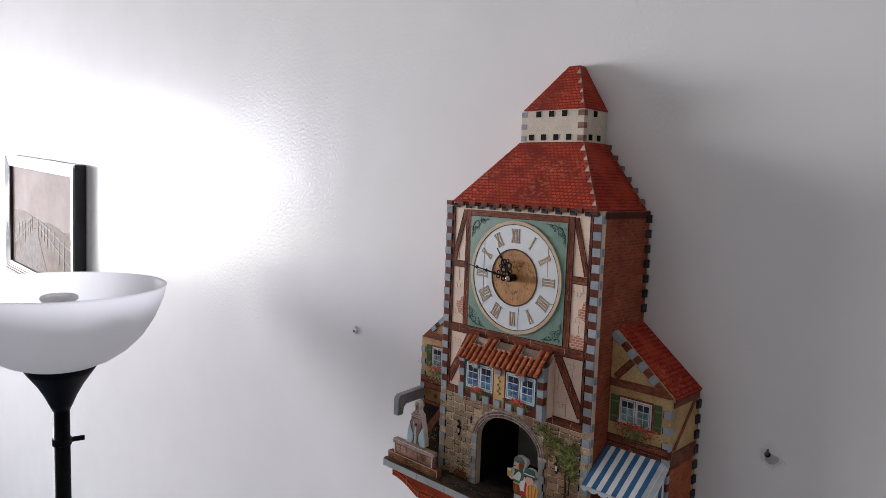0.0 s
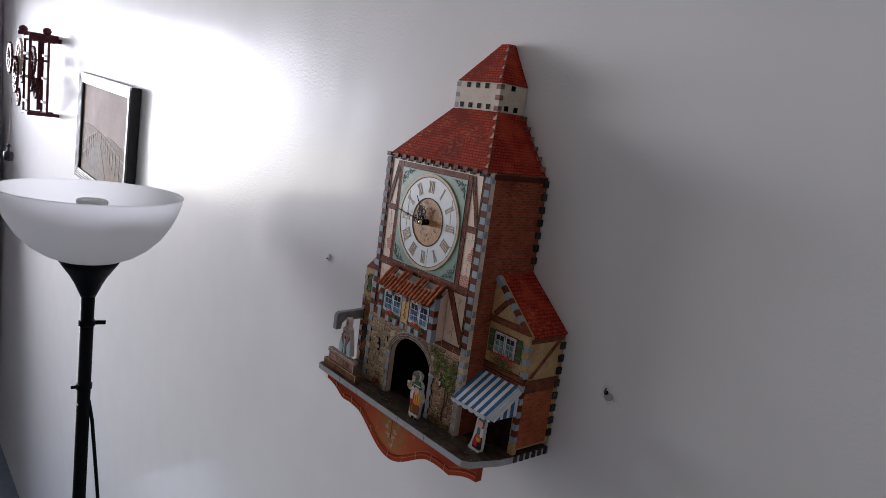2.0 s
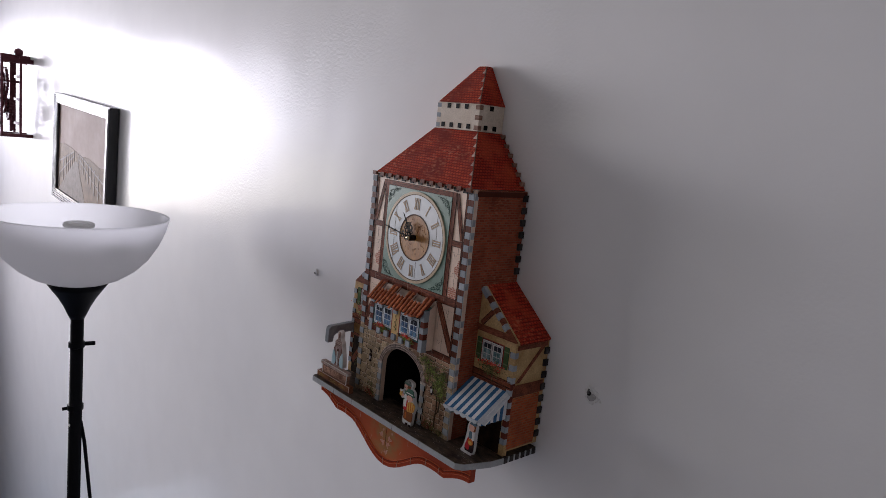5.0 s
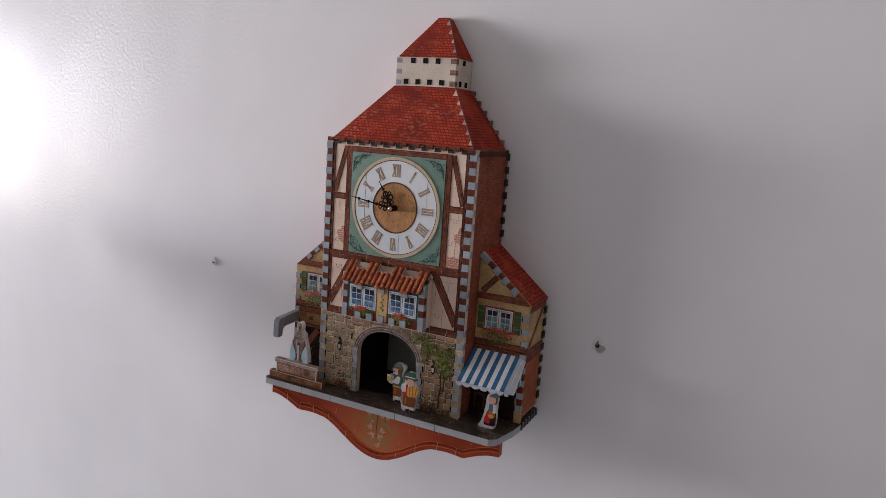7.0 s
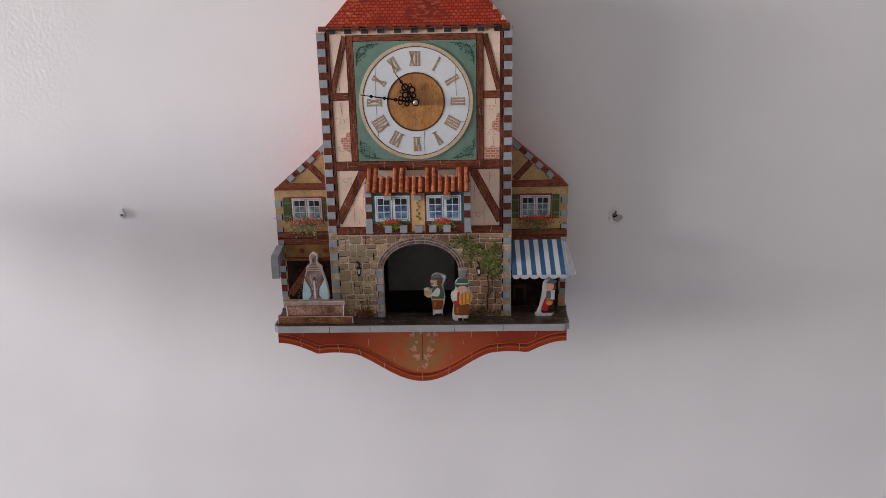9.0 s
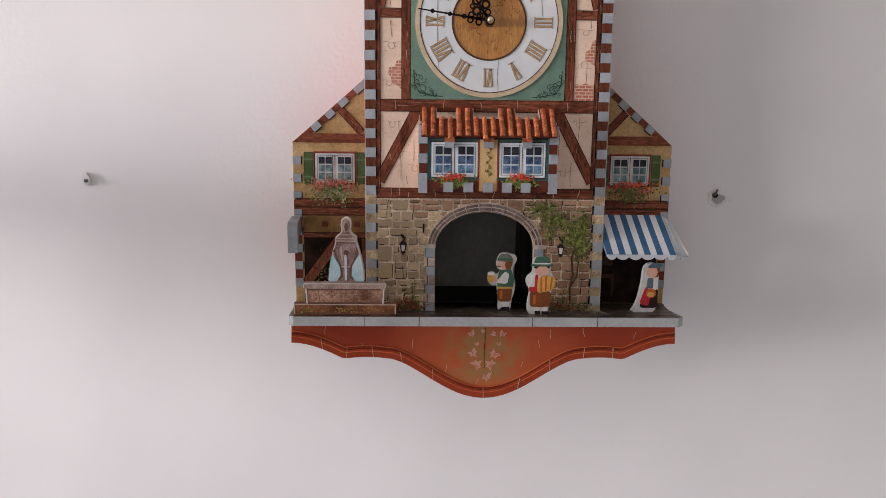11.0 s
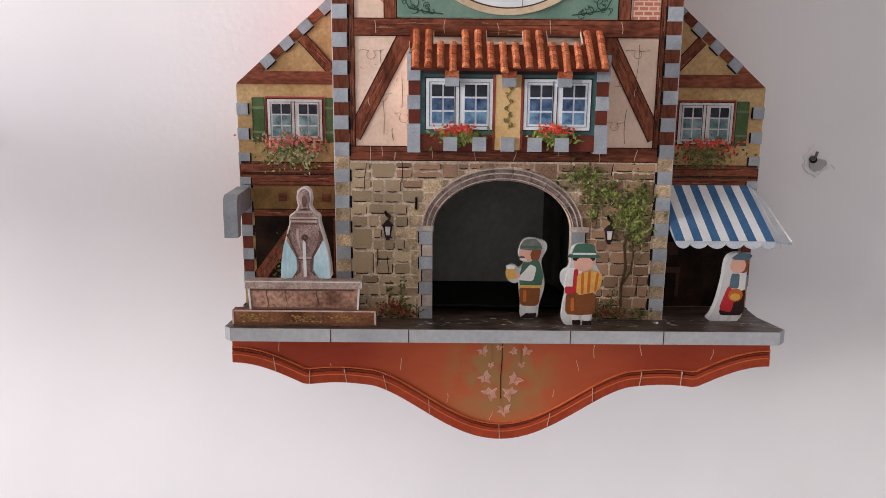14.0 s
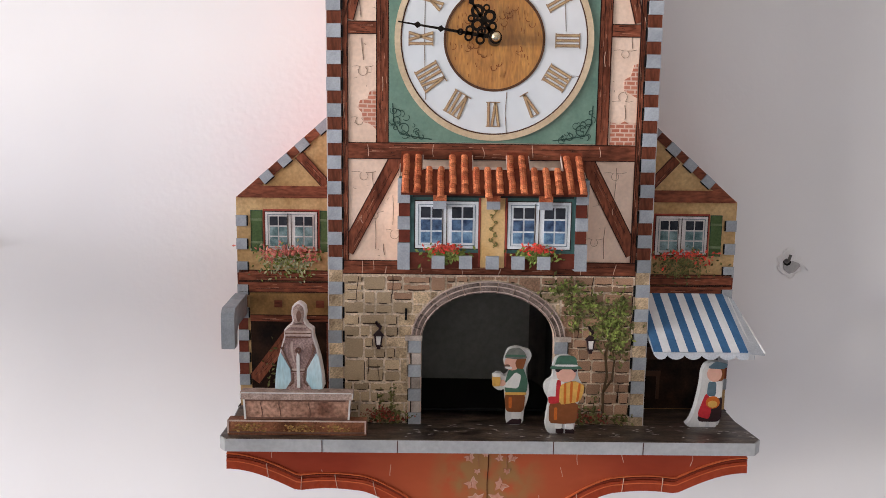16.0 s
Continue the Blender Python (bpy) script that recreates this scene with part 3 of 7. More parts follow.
solid("wall_east", box(M(), EAST, EAST + 0.2, SOUTH, 0, FLOORZ, TOP), DIM, "plain grey unseen wall, toned for fill light", "wall", kind="structure")
bm = M()
box(bm, WEST - 0.2, WEST, SOUTH, WIN_Y0, FLOORZ, TOP)
box(bm, WEST - 0.2, WEST, WIN_Y1, 0, FLOORZ, TOP)
box(bm, WEST - 0.2, WEST, WIN_Y0, WIN_Y1, FLOORZ, WIN_Z0)
box(bm, WEST - 0.2, WEST, WIN_Y0, WIN_Y1, WIN_Z1, TOP)
solid("wall_west", bm, WALL, "white painted wall with a wide window", "wall", kind="structure")

window = thing("window_1", (WEST, (WIN_Y0 + WIN_Y1) / 2, WIN_Z0), "white painted wide window full of daylight", "window", kind="structure")
bm = M()
for y0, y1, z0, z1 in ((WIN_Y0, WIN_Y1, WIN_Z0, WIN_Z0 + 0.05), (WIN_Y0, WIN_Y1, WIN_Z1 - 0.05, WIN_Z1), (WIN_Y0, WIN_Y0 + 0.05, WIN_Z0 + 0.05, WIN_Z1 - 0.05),
                       (WIN_Y1 - 0.05, WIN_Y1, WIN_Z0 + 0.05, WIN_Z1 - 0.05)):
    box(bm, WEST - 0.075, WEST - 0.02, y0, y1, z0, z1)
part("window_frame", bm, WINPAINT, window)
part("window_sill", box(M(), WEST - 0.02, WEST + 0.05, WIN_Y0 - 0.05, WIN_Y1 + 0.05, WIN_Z0 - 0.025, WIN_Z0), WINPAINT, window)

# ---- the wall clock: a cardboard half-timbered tower ----
TF, BF, WF, PF, GROUND = -0.087, -0.104, -0.058, -0.102, 1.616


def ground_at(y):
    """The base plate falls a little from its front edge towards the wall."""
    return GROUND - 0.125 * min(max(y + 0.1225, 0.0), 0.0475)


FOOT = ground_at(TF) - 0.0002
EAVE = 1.903
clock = thing("wall_clock", (0, 0, GROUND), "jigsaw cardboard clock tower with red roof hanging on the wall", "clock")


def tab_mesh(name, w, d, h, material):
    bm = box(M(), -w / 2, w / 2, -d / 2, d / 2, -h / 2, h / 2)
    bevel(bm, min(w, d, h) * 0.09)
    return finish(bm, Vector((0, 0, 0)), name, material, False)


def arch_pts(half, spring, rise, n=24, a0=0.0, a1=180.0):
    return [(-half * math.cos(radians(a0 + (a1 - a0) * i / n)), spring + rise * math.sin(radians(a0 + (a1 - a0) * i / n))) for i in range(n + 1)]


def leaves(bm, spots, size, y):
    """Small pointed leaves, laid over one another: spots of (x, z, spread x, spread z, how many)."""
    for cx, cz, sx, sz, n in spots:
        for _ in range(n):
            x, z = rng.gauss(cx, sx), rng.gauss(cz, sz)
            a, s = rng.uniform(0, 6.3), size * rng.uniform(0.6, 1.35)
            u, v = Vector((math.cos(a), math.sin(a))) * s, Vector((-math.sin(a), math.cos(a))) * s * 0.5
            p = [bm.verts.new((x + o.x, y - rng.uniform(0.0001, 0.0012), z + o.y)) for o in (u, v, -u, -v)]
            bm.faces.new(p)
    return bm


# front of the tower, with the archway cut out
front_pts = [(-0.093, FOOT), (-0.039, FOOT), *arch_pts(0.039, 1.662, 0.029), (0.039, FOOT), (0.093, FOOT), (0.093, EAVE), (-0.093, EAVE)]
tower = part("tower_front", prism(M(), front_pts, TF, TF + 0.006), PLASTER, clock, "cream plaster panel printed with timber framing")
lower = [(-0.0846, FOOT + 0.0004), (-0.0465, FOOT + 0.0004), (-0.0465, 1.662), *arch_pts(0.0435, 1.663, 0.0345)[1:-1], (0.0465, 1.662), (0.0465, FOOT + 0.0004), (0.0846, FOOT + 0.0004), (0.0846, 1.7015), (-0.0846, 1.7015)]
masonry = part("masonry", prism(M(), lower, TF - 0.0004, TF - 0.00005), MORTAR, clock, "printed rubble stone wall round the archway")
for side in (-1, 1):
    x0, x1 = sorted((side * 0.087, side * 0.093))
    ob = part("tower_side", box(M(), x0, x1, TF + 0.0062, -0.001, FOOT, EAVE), SIDEBRICK, clock, "dark red printed brick side panel")
    part("eave_band", box(M(), *sorted((side * 0.0931, side * 0.0939)), TF + 0.004, -0.002, EAVE - 0.007, EAVE - 0.001), LINE, ob)

# timber frame printed on the front: uprights, rails and braces, a little proud, with dark drawn edges
def timber(name, p, q, w, y, parent, material=None, thick=0.0006):
    d = Vector((q[0] - p[0], q[1] - p[1])).normalized()
    upright = abs(d.y) > 0.7
    ob = part(name, strip(M(), p, q, w, y - thick, y), material or (TIMBER_V if upright else TIMBER), parent)
    n = Vector((-d.y, d.x)) * (w / 2 - 0.0002)
    bm = M()
    for k in (-1, 1):
        strip(bm, Vector(p) + n * k, Vector(q) + n * k, 0.0005, y - thick - 0.0001, y - thick + 0.0001)
    strip(bm, Vector(p) + n * 0.25 + d * w, Vector(q) + n * 0.35 - d * w * 1.5, 0.00022, y - thick - 0.0001, y - thick + 0.0001)
    length = (Vector(q) - Vector(p)).length
    pale = M()
    for k in range(int(4 + length * 160)):
        off, at = rng.uniform(-0.75, 0.75), rng.uniform(0.05, 0.85) * length
        run = min(rng.uniform(0.002, 0.010), length - at - 0.001)
        if run > 0.0008:
            a = Vector(p) + n * off + d * at
            strip(bm if k % 3 else pale, a, a + d * run + n * rng.uniform(-0.08, 0.08), rng.uniform(0.00015, 0.0004), y - thick - 0.0001, y - thick + 0.0001, 0.0001)
    if parent.parent is clock:
        part("drawn_edge", bm, EDGE, parent)
        part("drawn_streak", pale, STREAK, parent)
    return ob


for side in (-1, 1):
    s = side
    timber("post", (s * 0.0829, 1.7015), (s * 0.0829, EAVE - 0.001), 0.0034, TF, tower)
    timber("post", (s * 0.0620, 1.7765), (s * 0.0620, 1.8965), 0.0070, TF, tower)
    timber("rail", (s * 0.0655, 1.8395), (s * 0.0812, 1.8395), 0.0070, TF, tower)
    timber("brace", (s * 0.0664, 1.8955), (s * 0.0806, 1.8440), 0.0056, TF, tower, thick=0.0005)
    timber("brace", (s * 0.0535, 1.7685), (s * 0.0825, 1.7145), 0.0085, TF, tower, thick=0.0005)
timber("rail", (-0.0812, 1.7720), (0.0812, 1.7720), 0.0092, TF, tower, thick=0.0007)
timber("rail", (-0.0585, 1.8935), (0.0585, 1.8935), 0.0060, TF, tower)
timber("rail", (-0.0846, 1.7055), (0.0846, 1.7055), 0.0080, TF, tower, thick=0.0009)

# brick patches where the plaster has come off
for pts in (((-0.0655, 1.784), (-0.0655, 1.806), (-0.069, 1.805), (-0.0705, 1.801), (-0.0745, 1.800), (-0.076, 1.796), (-0.0735, 1.793), (-0.073, 1.788), (-0.069, 1.787)),
            ((0.0665, 1.7768), (0.0808, 1.7768), (0.0808, 1.789), (0.0775, 1.7885), (0.0745, 1.790), (0.071, 1.7885), (0.0665, 1.7895)),
            ((0.0808, 1.803), (0.0808, 1.822), (0.0785, 1.821), (0.077, 1.815), (0.0735, 1.813), (0.0735, 1.807), (0.0775, 1.805))):
    part("brick_patch", prism(M(), pts, TF - 0.0003, TF), FRONTBRICK, tower)

# finger joints up both corners
tab = tab_mesh("joint_tab", 0.0080, 0.0068, 0.0074, FOAM)
gap = tab_mesh("joint_gap", 0.0079, 0.0062, 0.0070, TIMBER_V)
slot = tab_mesh("joint_slot", 0.0010, 0.0010, 0.0066, BLACK)
gapstone = tab_mesh("joint_gap_stone", 0.0079, 0.0062, 0.0070, STONE)
back = tab_mesh("joint_tab_back", 0.0068, 0.0072, 0.0076, DARKFOAM)
for side in (-1, 1):
    for k in range(-1, 20):
        z = GROUND + 0.0048 + k * 0.01445
        if k >= 0:
            piece("joint_tab", tab, clock, (side * (0.0891 + rng.uniform(-0.0003, 0.0003)), TF + 0.0020, z))
        if k >= 0:
            piece("joint_slot", slot, clock, (side * 0.0844, TF - 0.0006, z + rng.uniform(-0.0004, 0.0004)))
        if k < 19:
            piece("joint_gap", gap if z > 1.70 else gapstone, clock, (side * 0.0889, TF + 0.0024, z + 0.0072))
        if z > 1.80:
            piece("joint_tab", back, clock, (side * 0.0921, -0.0045, z))

# rubble stones of uneven size round the arch
stone_meshes, rust_meshes = [], []
for k in range(10):
    pts = []
    for cx, cz in ((-0.5, -0.5), (0.5, -0.5), (0.5, 0.5), (-0.5, 0.5)):
        cut_x, cut_z = rng.uniform(0.03, 0.10), rng.uniform(0.06, 0.17)
        two = [(cx, cz - math.copysign(cut_z, cz)), (cx - math.copysign(cut_x, cx), cz)]
        if cx * cz < 0:
            two.reverse()
        for px, pz in two:
            pts.append((px - math.copysign(rng.uniform(0, 0.030), cx), pz - math.copysign(rng.uniform(0, 0.055), cz)))
    outline = []
    for p, q in zip(pts, pts[1:] + pts[:1]):
        # long sides get one more corner, a little in or out of line
        outline.append(p)
        if math.hypot(q[0] - p[0], q[1] - p[1]) > 0.4:
            t = rng.uniform(0.35, 0.65)
            outline.append((p[0] + (q[0] - p[0]) * t + rng.uniform(-0.02, 0.02), p[1] + (q[1] - p[1]) * t + rng.uniform(-0.035, 0.02)))
    for store, m in ((stone_meshes, STONE), (rust_meshes, RUSTSTONE)):
        store.append(finish(prism(M(), outline, -0.5, 0.5), Vector((0, 0, 0)), "stone", m, False))


def arch_over(x):
    """Height of the arch's outer edge over x; the jambs stand beside the opening."""
    if abs(x) >= 0.0470:
        return 0.0
    return 1.6625 + 0.0356 * math.sqrt(max(0.0, 1 - (x / 0.0452) ** 2))


def in_arch(x, z):
    return z < arch_over(x)


inked, lit = M(), M()


def lay_stone(x, z, w, h):
    """One stone of the wall in the box that it is given, or what the arch leaves of it."""
    rusty = (z > 1.686 and x > -0.070) or x > 0.036
    corners = [(px, pz) for px in (x, x + w) for pz in (z, z + h)]
    if not any(in_arch(px, pz) for px, pz in corners):
        piece("stone", rng.choice(rust_meshes if rusty else stone_meshes), masonry, (x + w / 2, TF - 0.0005, z + h / 2), 0, (w, 0.0005 * rng.uniform(0.8, 1.2), h))
        a, e = x + w * rng.uniform(0.08, 0.25), x + w * rng.uniform(0.6, 0.95)
        path_band(inked, [(a, z + 0.0004), ((a + e) / 2, z + 0.0002 + rng.uniform(-0.0001, 0.0002)), (e, z + 0.0004)], rng.uniform(0.0003, 0.0008), TF - 0.0010, TF - 0.0008)
        if rng.random() < 0.45:
            path_band(inked, [(x + w - 0.0003, z + 0.0008), (x + w - 0.0002, z + h * rng.uniform(0.5, 0.9))], 0.0005, TF - 0.0010, TF - 0.0008)
        if rng.random() < 0.5:
            a, e = x + w * rng.uniform(0.05, 0.3), x + w * rng.uniform(0.5, 0.9)
            path_band(lit, [(a, z + h - 0.0004), ((a + e) / 2, z + h - 0.0003), (e, z + h - 0.0006)], 0.0004, TF - 0.0010, TF - 0.0008)
        return
    low, top = [], []
    for k in range(9):
        px = x + w * k / 8
        under = arch_over(px) + 0.0007
        if under < z + h - 0.0012:
            low.append((px, max(z, under)))
            top.append((px, z + h))
    if len(low) > 1:
        part("stone", prism(M(), low + top[::-1], TF - 0.00075, TF - 0.0003), RUSTSTONE if rusty else STONE, masonry)


z = FOOT + 0.0008
while z < 1.697:
    band = min(rng.uniform(0.0125, 0.0155), 1.7012 - z)
    if 1.7012 - z - band < 0.006:
        band = 1.7012 - z
    x = -0.0842
    while x < 0.0815:
        w = rng.uniform(0.0085, 0.0185)
        if 0.0843 - x - w < 0.006:
            w = 0.0843 - x
        style = rng.random()
        joint = 0.0009 if x < 0.034 else 0.0005
        if style < 0.22 and w < 0.0145:
            lay_stone(x, z, w - joint, band - joint)
        else:
            at = band * rng.uniform(0.40, 0.60)
            for z0, z1 in ((z, z + at), (z + at, z + band)):
                if w > 0.0125 and rng.random() < 0.6:
                    mid = w * rng.uniform(0.35, 0.65)
                    lay_stone(x, z0, mid - joint, z1 - z0 - joint)
                    lay_stone(x + mid, z0, w - mid - joint, z1 - z0 - joint)
                else:
                    lay_stone(x, z0, w - joint, z1 - z0 - joint)
        x += w
    z += band
part("drawn_shadow", inked, INK, masonry)
part("drawn_light", lit, MORTAR, masonry)

# the arch: voussoirs, imposts and jambs
steps = 13
for k in range(steps):
    a0, a1 = 180 * k / steps + 0.5, 180 * (k + 1) / steps - 0.5
    inner = arch_pts(0.0392, 1.662, 0.0292, 4, a0, a1)
    outer = arch_pts(0.0450, 1.6625, 0.0354, 4, a0, a1)
    part("arch_stone", prism(M(), inner + outer[::-1], TF - 0.0014, TF), ARCHSTONE, masonry)
bm = M()
path_band(bm, arch_pts(0.0398, 1.6622, 0.0299, 40), 0.0005, TF - 0.0018, TF)
path_band(bm, arch_pts(0.0424, 1.6624, 0.0327, 40), 0.0007, TF - 0.0018, TF)
path_band(bm, arch_pts(0.0448, 1.6625, 0.0352, 40), 0.0006, TF - 0.0018, TF)
part("arch_moulding", bm, FOUNTLIGHT, masonry)
jamb = tab_mesh("jamb_block", 0.0074, 0.0062, 0.0072, FOAM)
jambstone = tab_mesh("jamb_stone", 0.0054, 0.0058, 0.0068, JAMBPALE)
jambslot = tab_mesh("jamb_slot", 0.0007, 0.0010, 0.0066, BLACK)
for side in (-1, 1):
    part("impost", box(M(), *sorted((side * 0.0385, side * 0.0485)), TF - 0.0022, TF, 1.6625, 1.6655), JAMBPALE, masonry)
    for k in range(7):
        zz = 1.6588 - k * 0.0073
        piece("jamb_block" if k % 2 == 0 else "jamb_stone", jamb if k % 2 == 0 else jambstone, masonry, (side * (0.0428 if k % 2 == 0 else 0.0421), TF + 0.0012, zz))
        piece("jamb_slot", jambslot, masonry, (side * (0.0467 if k % 2 == 0 else 0.0450), TF - 0.0012, zz))
bm = M()
for side in (-1, 1):
    box(bm, *sorted((side * 0.0930, side * 0.0934)), TF - 0.0003, TF + 0.0004, FOOT, EAVE - 0.002)
part("worn_edge", bm, PALE, tower)
part("slot", box(M(), -0.0487, -0.0475, TF - 0.0014, TF, 1.6745, 1.6815), BLACK, masonry)

# the passage behind the arch, its deep shade put into black and dark parts
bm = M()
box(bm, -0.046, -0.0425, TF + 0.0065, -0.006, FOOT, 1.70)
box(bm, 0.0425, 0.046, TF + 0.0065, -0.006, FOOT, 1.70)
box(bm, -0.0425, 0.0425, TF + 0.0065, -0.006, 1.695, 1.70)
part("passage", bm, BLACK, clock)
part("passage_back", box(M(), -0.0424, 0.0340, -0.0125, -0.006, 1.6155, 1.6948), TUNNEL, clock)
# dark curved corner and black floor pieces imitate the shade right and below
part("passage_corner", prism(M(), [(0.0341, -0.006), (0.0341, -0.0128), (0.0368, -0.0155), (0.0398, -0.0225), (0.0424, -0.0340), (0.0424, -0.006)], 1.6155, 1.6948, axis="z"), DARKFOAM, clock)
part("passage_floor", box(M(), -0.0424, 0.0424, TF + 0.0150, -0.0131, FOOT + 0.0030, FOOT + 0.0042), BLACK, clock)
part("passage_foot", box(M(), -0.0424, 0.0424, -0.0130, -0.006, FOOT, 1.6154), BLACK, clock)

# lanterns and ivy
def lantern(x, z):
    bm = M()
    prism(bm, [(x - 0.0026, z + 0.003), (x + 0.0026, z + 0.003), (x + 0.0016, z - 0.0037), (x - 0.0016, z - 0.0037)], TF - 0.0022, TF - 0.0012)
    prism(bm, [(x - 0.0034, z + 0.0028), (x + 0.0034, z + 0.0028), (x + 0.0008, z + 0.0058), (x - 0.0008, z + 0.0058)], TF - 0.0024, TF - 0.0012)
    box(bm, x - 0.0010, x + 0.0010, TF - 0.0022, TF - 0.0012, z - 0.0052, z - 0.0036)
    path_band(bm, [(x, z + 0.0055), (x + 0.0012, z + 0.0072), (x - 0.0006, z + 0.0088), (x - 0.0014, z + 0.0112)], 0.0013, TF - 0.002, TF - 0.001)
    strip(bm, (x - 0.0014, z + 0.0105), (x + 0.0018, z + 0.0078), 0.0009, TF - 0.002, TF - 0.001)
    ob = part("lantern", bm, FIGBLACK, masonry)
    part("lantern_glass", prism(M(), [(x - 0.0015, z + 0.0024), (x + 0.0015, z + 0.0024), (x + 0.0010, z - 0.0024), (x - 0.0010, z - 0.0024)], TF - 0.0027, TF - 0.0022), DULLWHITE, ob)


lantern(-0.0640, 1.6625)
lantern(0.0600, 1.6610)
bm = M()
path_band(bm, [(0.0690, 1.618), (0.0685, 1.632), (0.0705, 1.642), (0.0690, 1.655), (0.0720, 1.668), (0.0700, 1.684)], 0.0013, TF - 0.0018, TF - 0.0008)
path_band(bm, [(0.0685, 1.632), (0.0735, 1.640), (0.0745, 1.652), (0.0715, 1.664)], 0.0009, TF - 0.0018, TF - 0.0008)
path_band(bm, [(0.0715, 1.672), (0.062, 1.679), (0.052, 1.687), (0.040, 1.695)], 0.0008, TF - 0.0018, TF - 0.0008)
part("ivy_stem", bm, TWIG, masonry)
spots = [(0.071, 1.672, 0.0055, 0.007, 330), (0.077, 1.662, 0.003, 0.006, 110), (0.056, 1.684, 0.006, 0.0035, 160), (0.044, 1.693, 0.006, 0.0028, 120), (0.050, 1.675, 0.002, 0.004, 40), (0.0775, 1.684, 0.0025, 0.005, 80)]
bm = leaves(M(), spots, 0.0014, TF - 0.0012)
part("ivy_foliage", bm, LEAF, masonry, "green printed ivy leaves")
bm = leaves(M(), [(x, z + 0.001, a * 0.9, b * 0.9, n // 3) for x, z, a, b, n in spots], 0.0012, TF - 0.0022)
part("ivy_foliage", bm, FLOWERLEAF, masonry, "sunlit printed ivy leaves")
bm = leaves(M(), [(0.058, 1.6160, 0.008, 0.0022, 150), (0.052, 1.619, 0.003, 0.003, 40), (-0.058, 1.6165, 0.006, 0.0026, 150), (-0.056, 1.624, 0.0012, 0.006, 50), (-0.0625, 1.622, 0.001, 0.005, 24), (0.080, 1.616, 0.003, 0.002, 40), (0.0635, 1.624, 0.001, 0.004, 24)], 0.0012, TF - 0.0012)
part("weed", bm, LEAF, masonry)
bm = leaves(M(), [(0.058, 1.6175, 0.008, 0.0022, 70), (-0.064, 1.6185, 0.005, 0.0026, 80), (-0.053, 1.6160, 0.004, 0.0015, 30)], 0.0009, TF - 0.0022)
part("blossom", bm, DULLRED, masonry)

# jigsaw cuts across the printed panels
def cut(bm, x, z0, z1, y, thin=0.0003):
    """A short upright cut that wavers."""
    n = 6
    a, b = rng.uniform(0, 6.3), rng.uniform(0.0002, 0.0008)
    return path_band(bm, [(x + b * math.sin(a + 3.2 * k / n), z0 + (z1 - z0) * k / n) for k in range(n + 1)], thin * rng.uniform(0.8, 1.25), y - 0.0001, y)


def knob_line(bm, x, z, w, h, y):
    """A level cut with a round jigsaw knob in its middle."""
    c = abs(h) * 0.42
    s = 1 if h > 0 else -1
    pts = [(x, z), (x + w * 0.25, z + 0.0003)] + [(x + w / 2 - 1.0 * c * math.cos(a), z - s * c * (1.0 - math.sin(a))) for a in [radians(62 - 304 * k / 12) for k in range(13)]] + [(x + w * 0.78, z - 0.0003), (x + w, z + 0.0004)]
    return path_band(bm, pts, 0.0002, y - 0.0001, y)


bm = M()
for x, zz, w, h in ((-0.0795, 1.7600, 0.014, 0.0055), (-0.0720, 1.7375, 0.011, 0.005), (-0.0600, 1.7270, 0.010, 0.006), (0.0640, 1.7610, 0.013, 0.005), (0.0585, 1.7420, 0.010, -0.005), (0.0545, 1.7230, 0.011, 0.005),
                    (-0.0790, 1.8185, 0.012, 0.006), (-0.0795, 1.7905, 0.009, 0.005), (0.0670, 1.8010, 0.012, -0.006), (0.0668, 1.8290, 0.013, 0.005), (-0.0785, 1.8650, 0.009, 0.005), (0.0700, 1.8620, 0.010, 0.005)):
    knob_line(bm, x, zz, w, h, TF - 0.0001)
for x, z0, z1 in ((-0.0668, 1.7475, 1.7600), (-0.0662, 1.7160, 1.7385), (-0.0610, 1.7125, 1.7190), (-0.0560, 1.7300, 1.7470), (0.0705, 1.7400, 1.7640), (0.0660, 1.7115, 1.7300), (0.0560, 1.7350, 1.7520), (-0.0730, 1.8220, 1.8340), (0.0745, 1.7910, 1.7990), (0.0770, 1.8300, 1.8360),
                  (-0.0745, 1.8450, 1.8580), (0.0725, 1.8700, 1.8860)):
    cut(bm, x, z0, z1, TF - 0.0001)
for k in range(46):
    side = 1 if k % 2 else -1
    zz = rng.choice((rng.uniform(1.712, 1.766), rng.uniform(1.779, 1.834), rng.uniform(1.846, 1.89)))
    x = side * rng.uniform(0.056, 0.080) if zz < 1.77 else side * rng.uniform(0.0668, 0.0800)
    w, h = rng.uniform(-0.0022, 0.0022), rng.uniform(-0.0016, 0.0016)
    path_band(bm, [(x, zz), (x + w * 0.5, zz + h * 0.3), (x + w, zz + h)], 0.00016, TF - 0.0002, TF - 0.0001)
part("jigsaw_cut", bm, SEAM_D, tower)
bm = M()
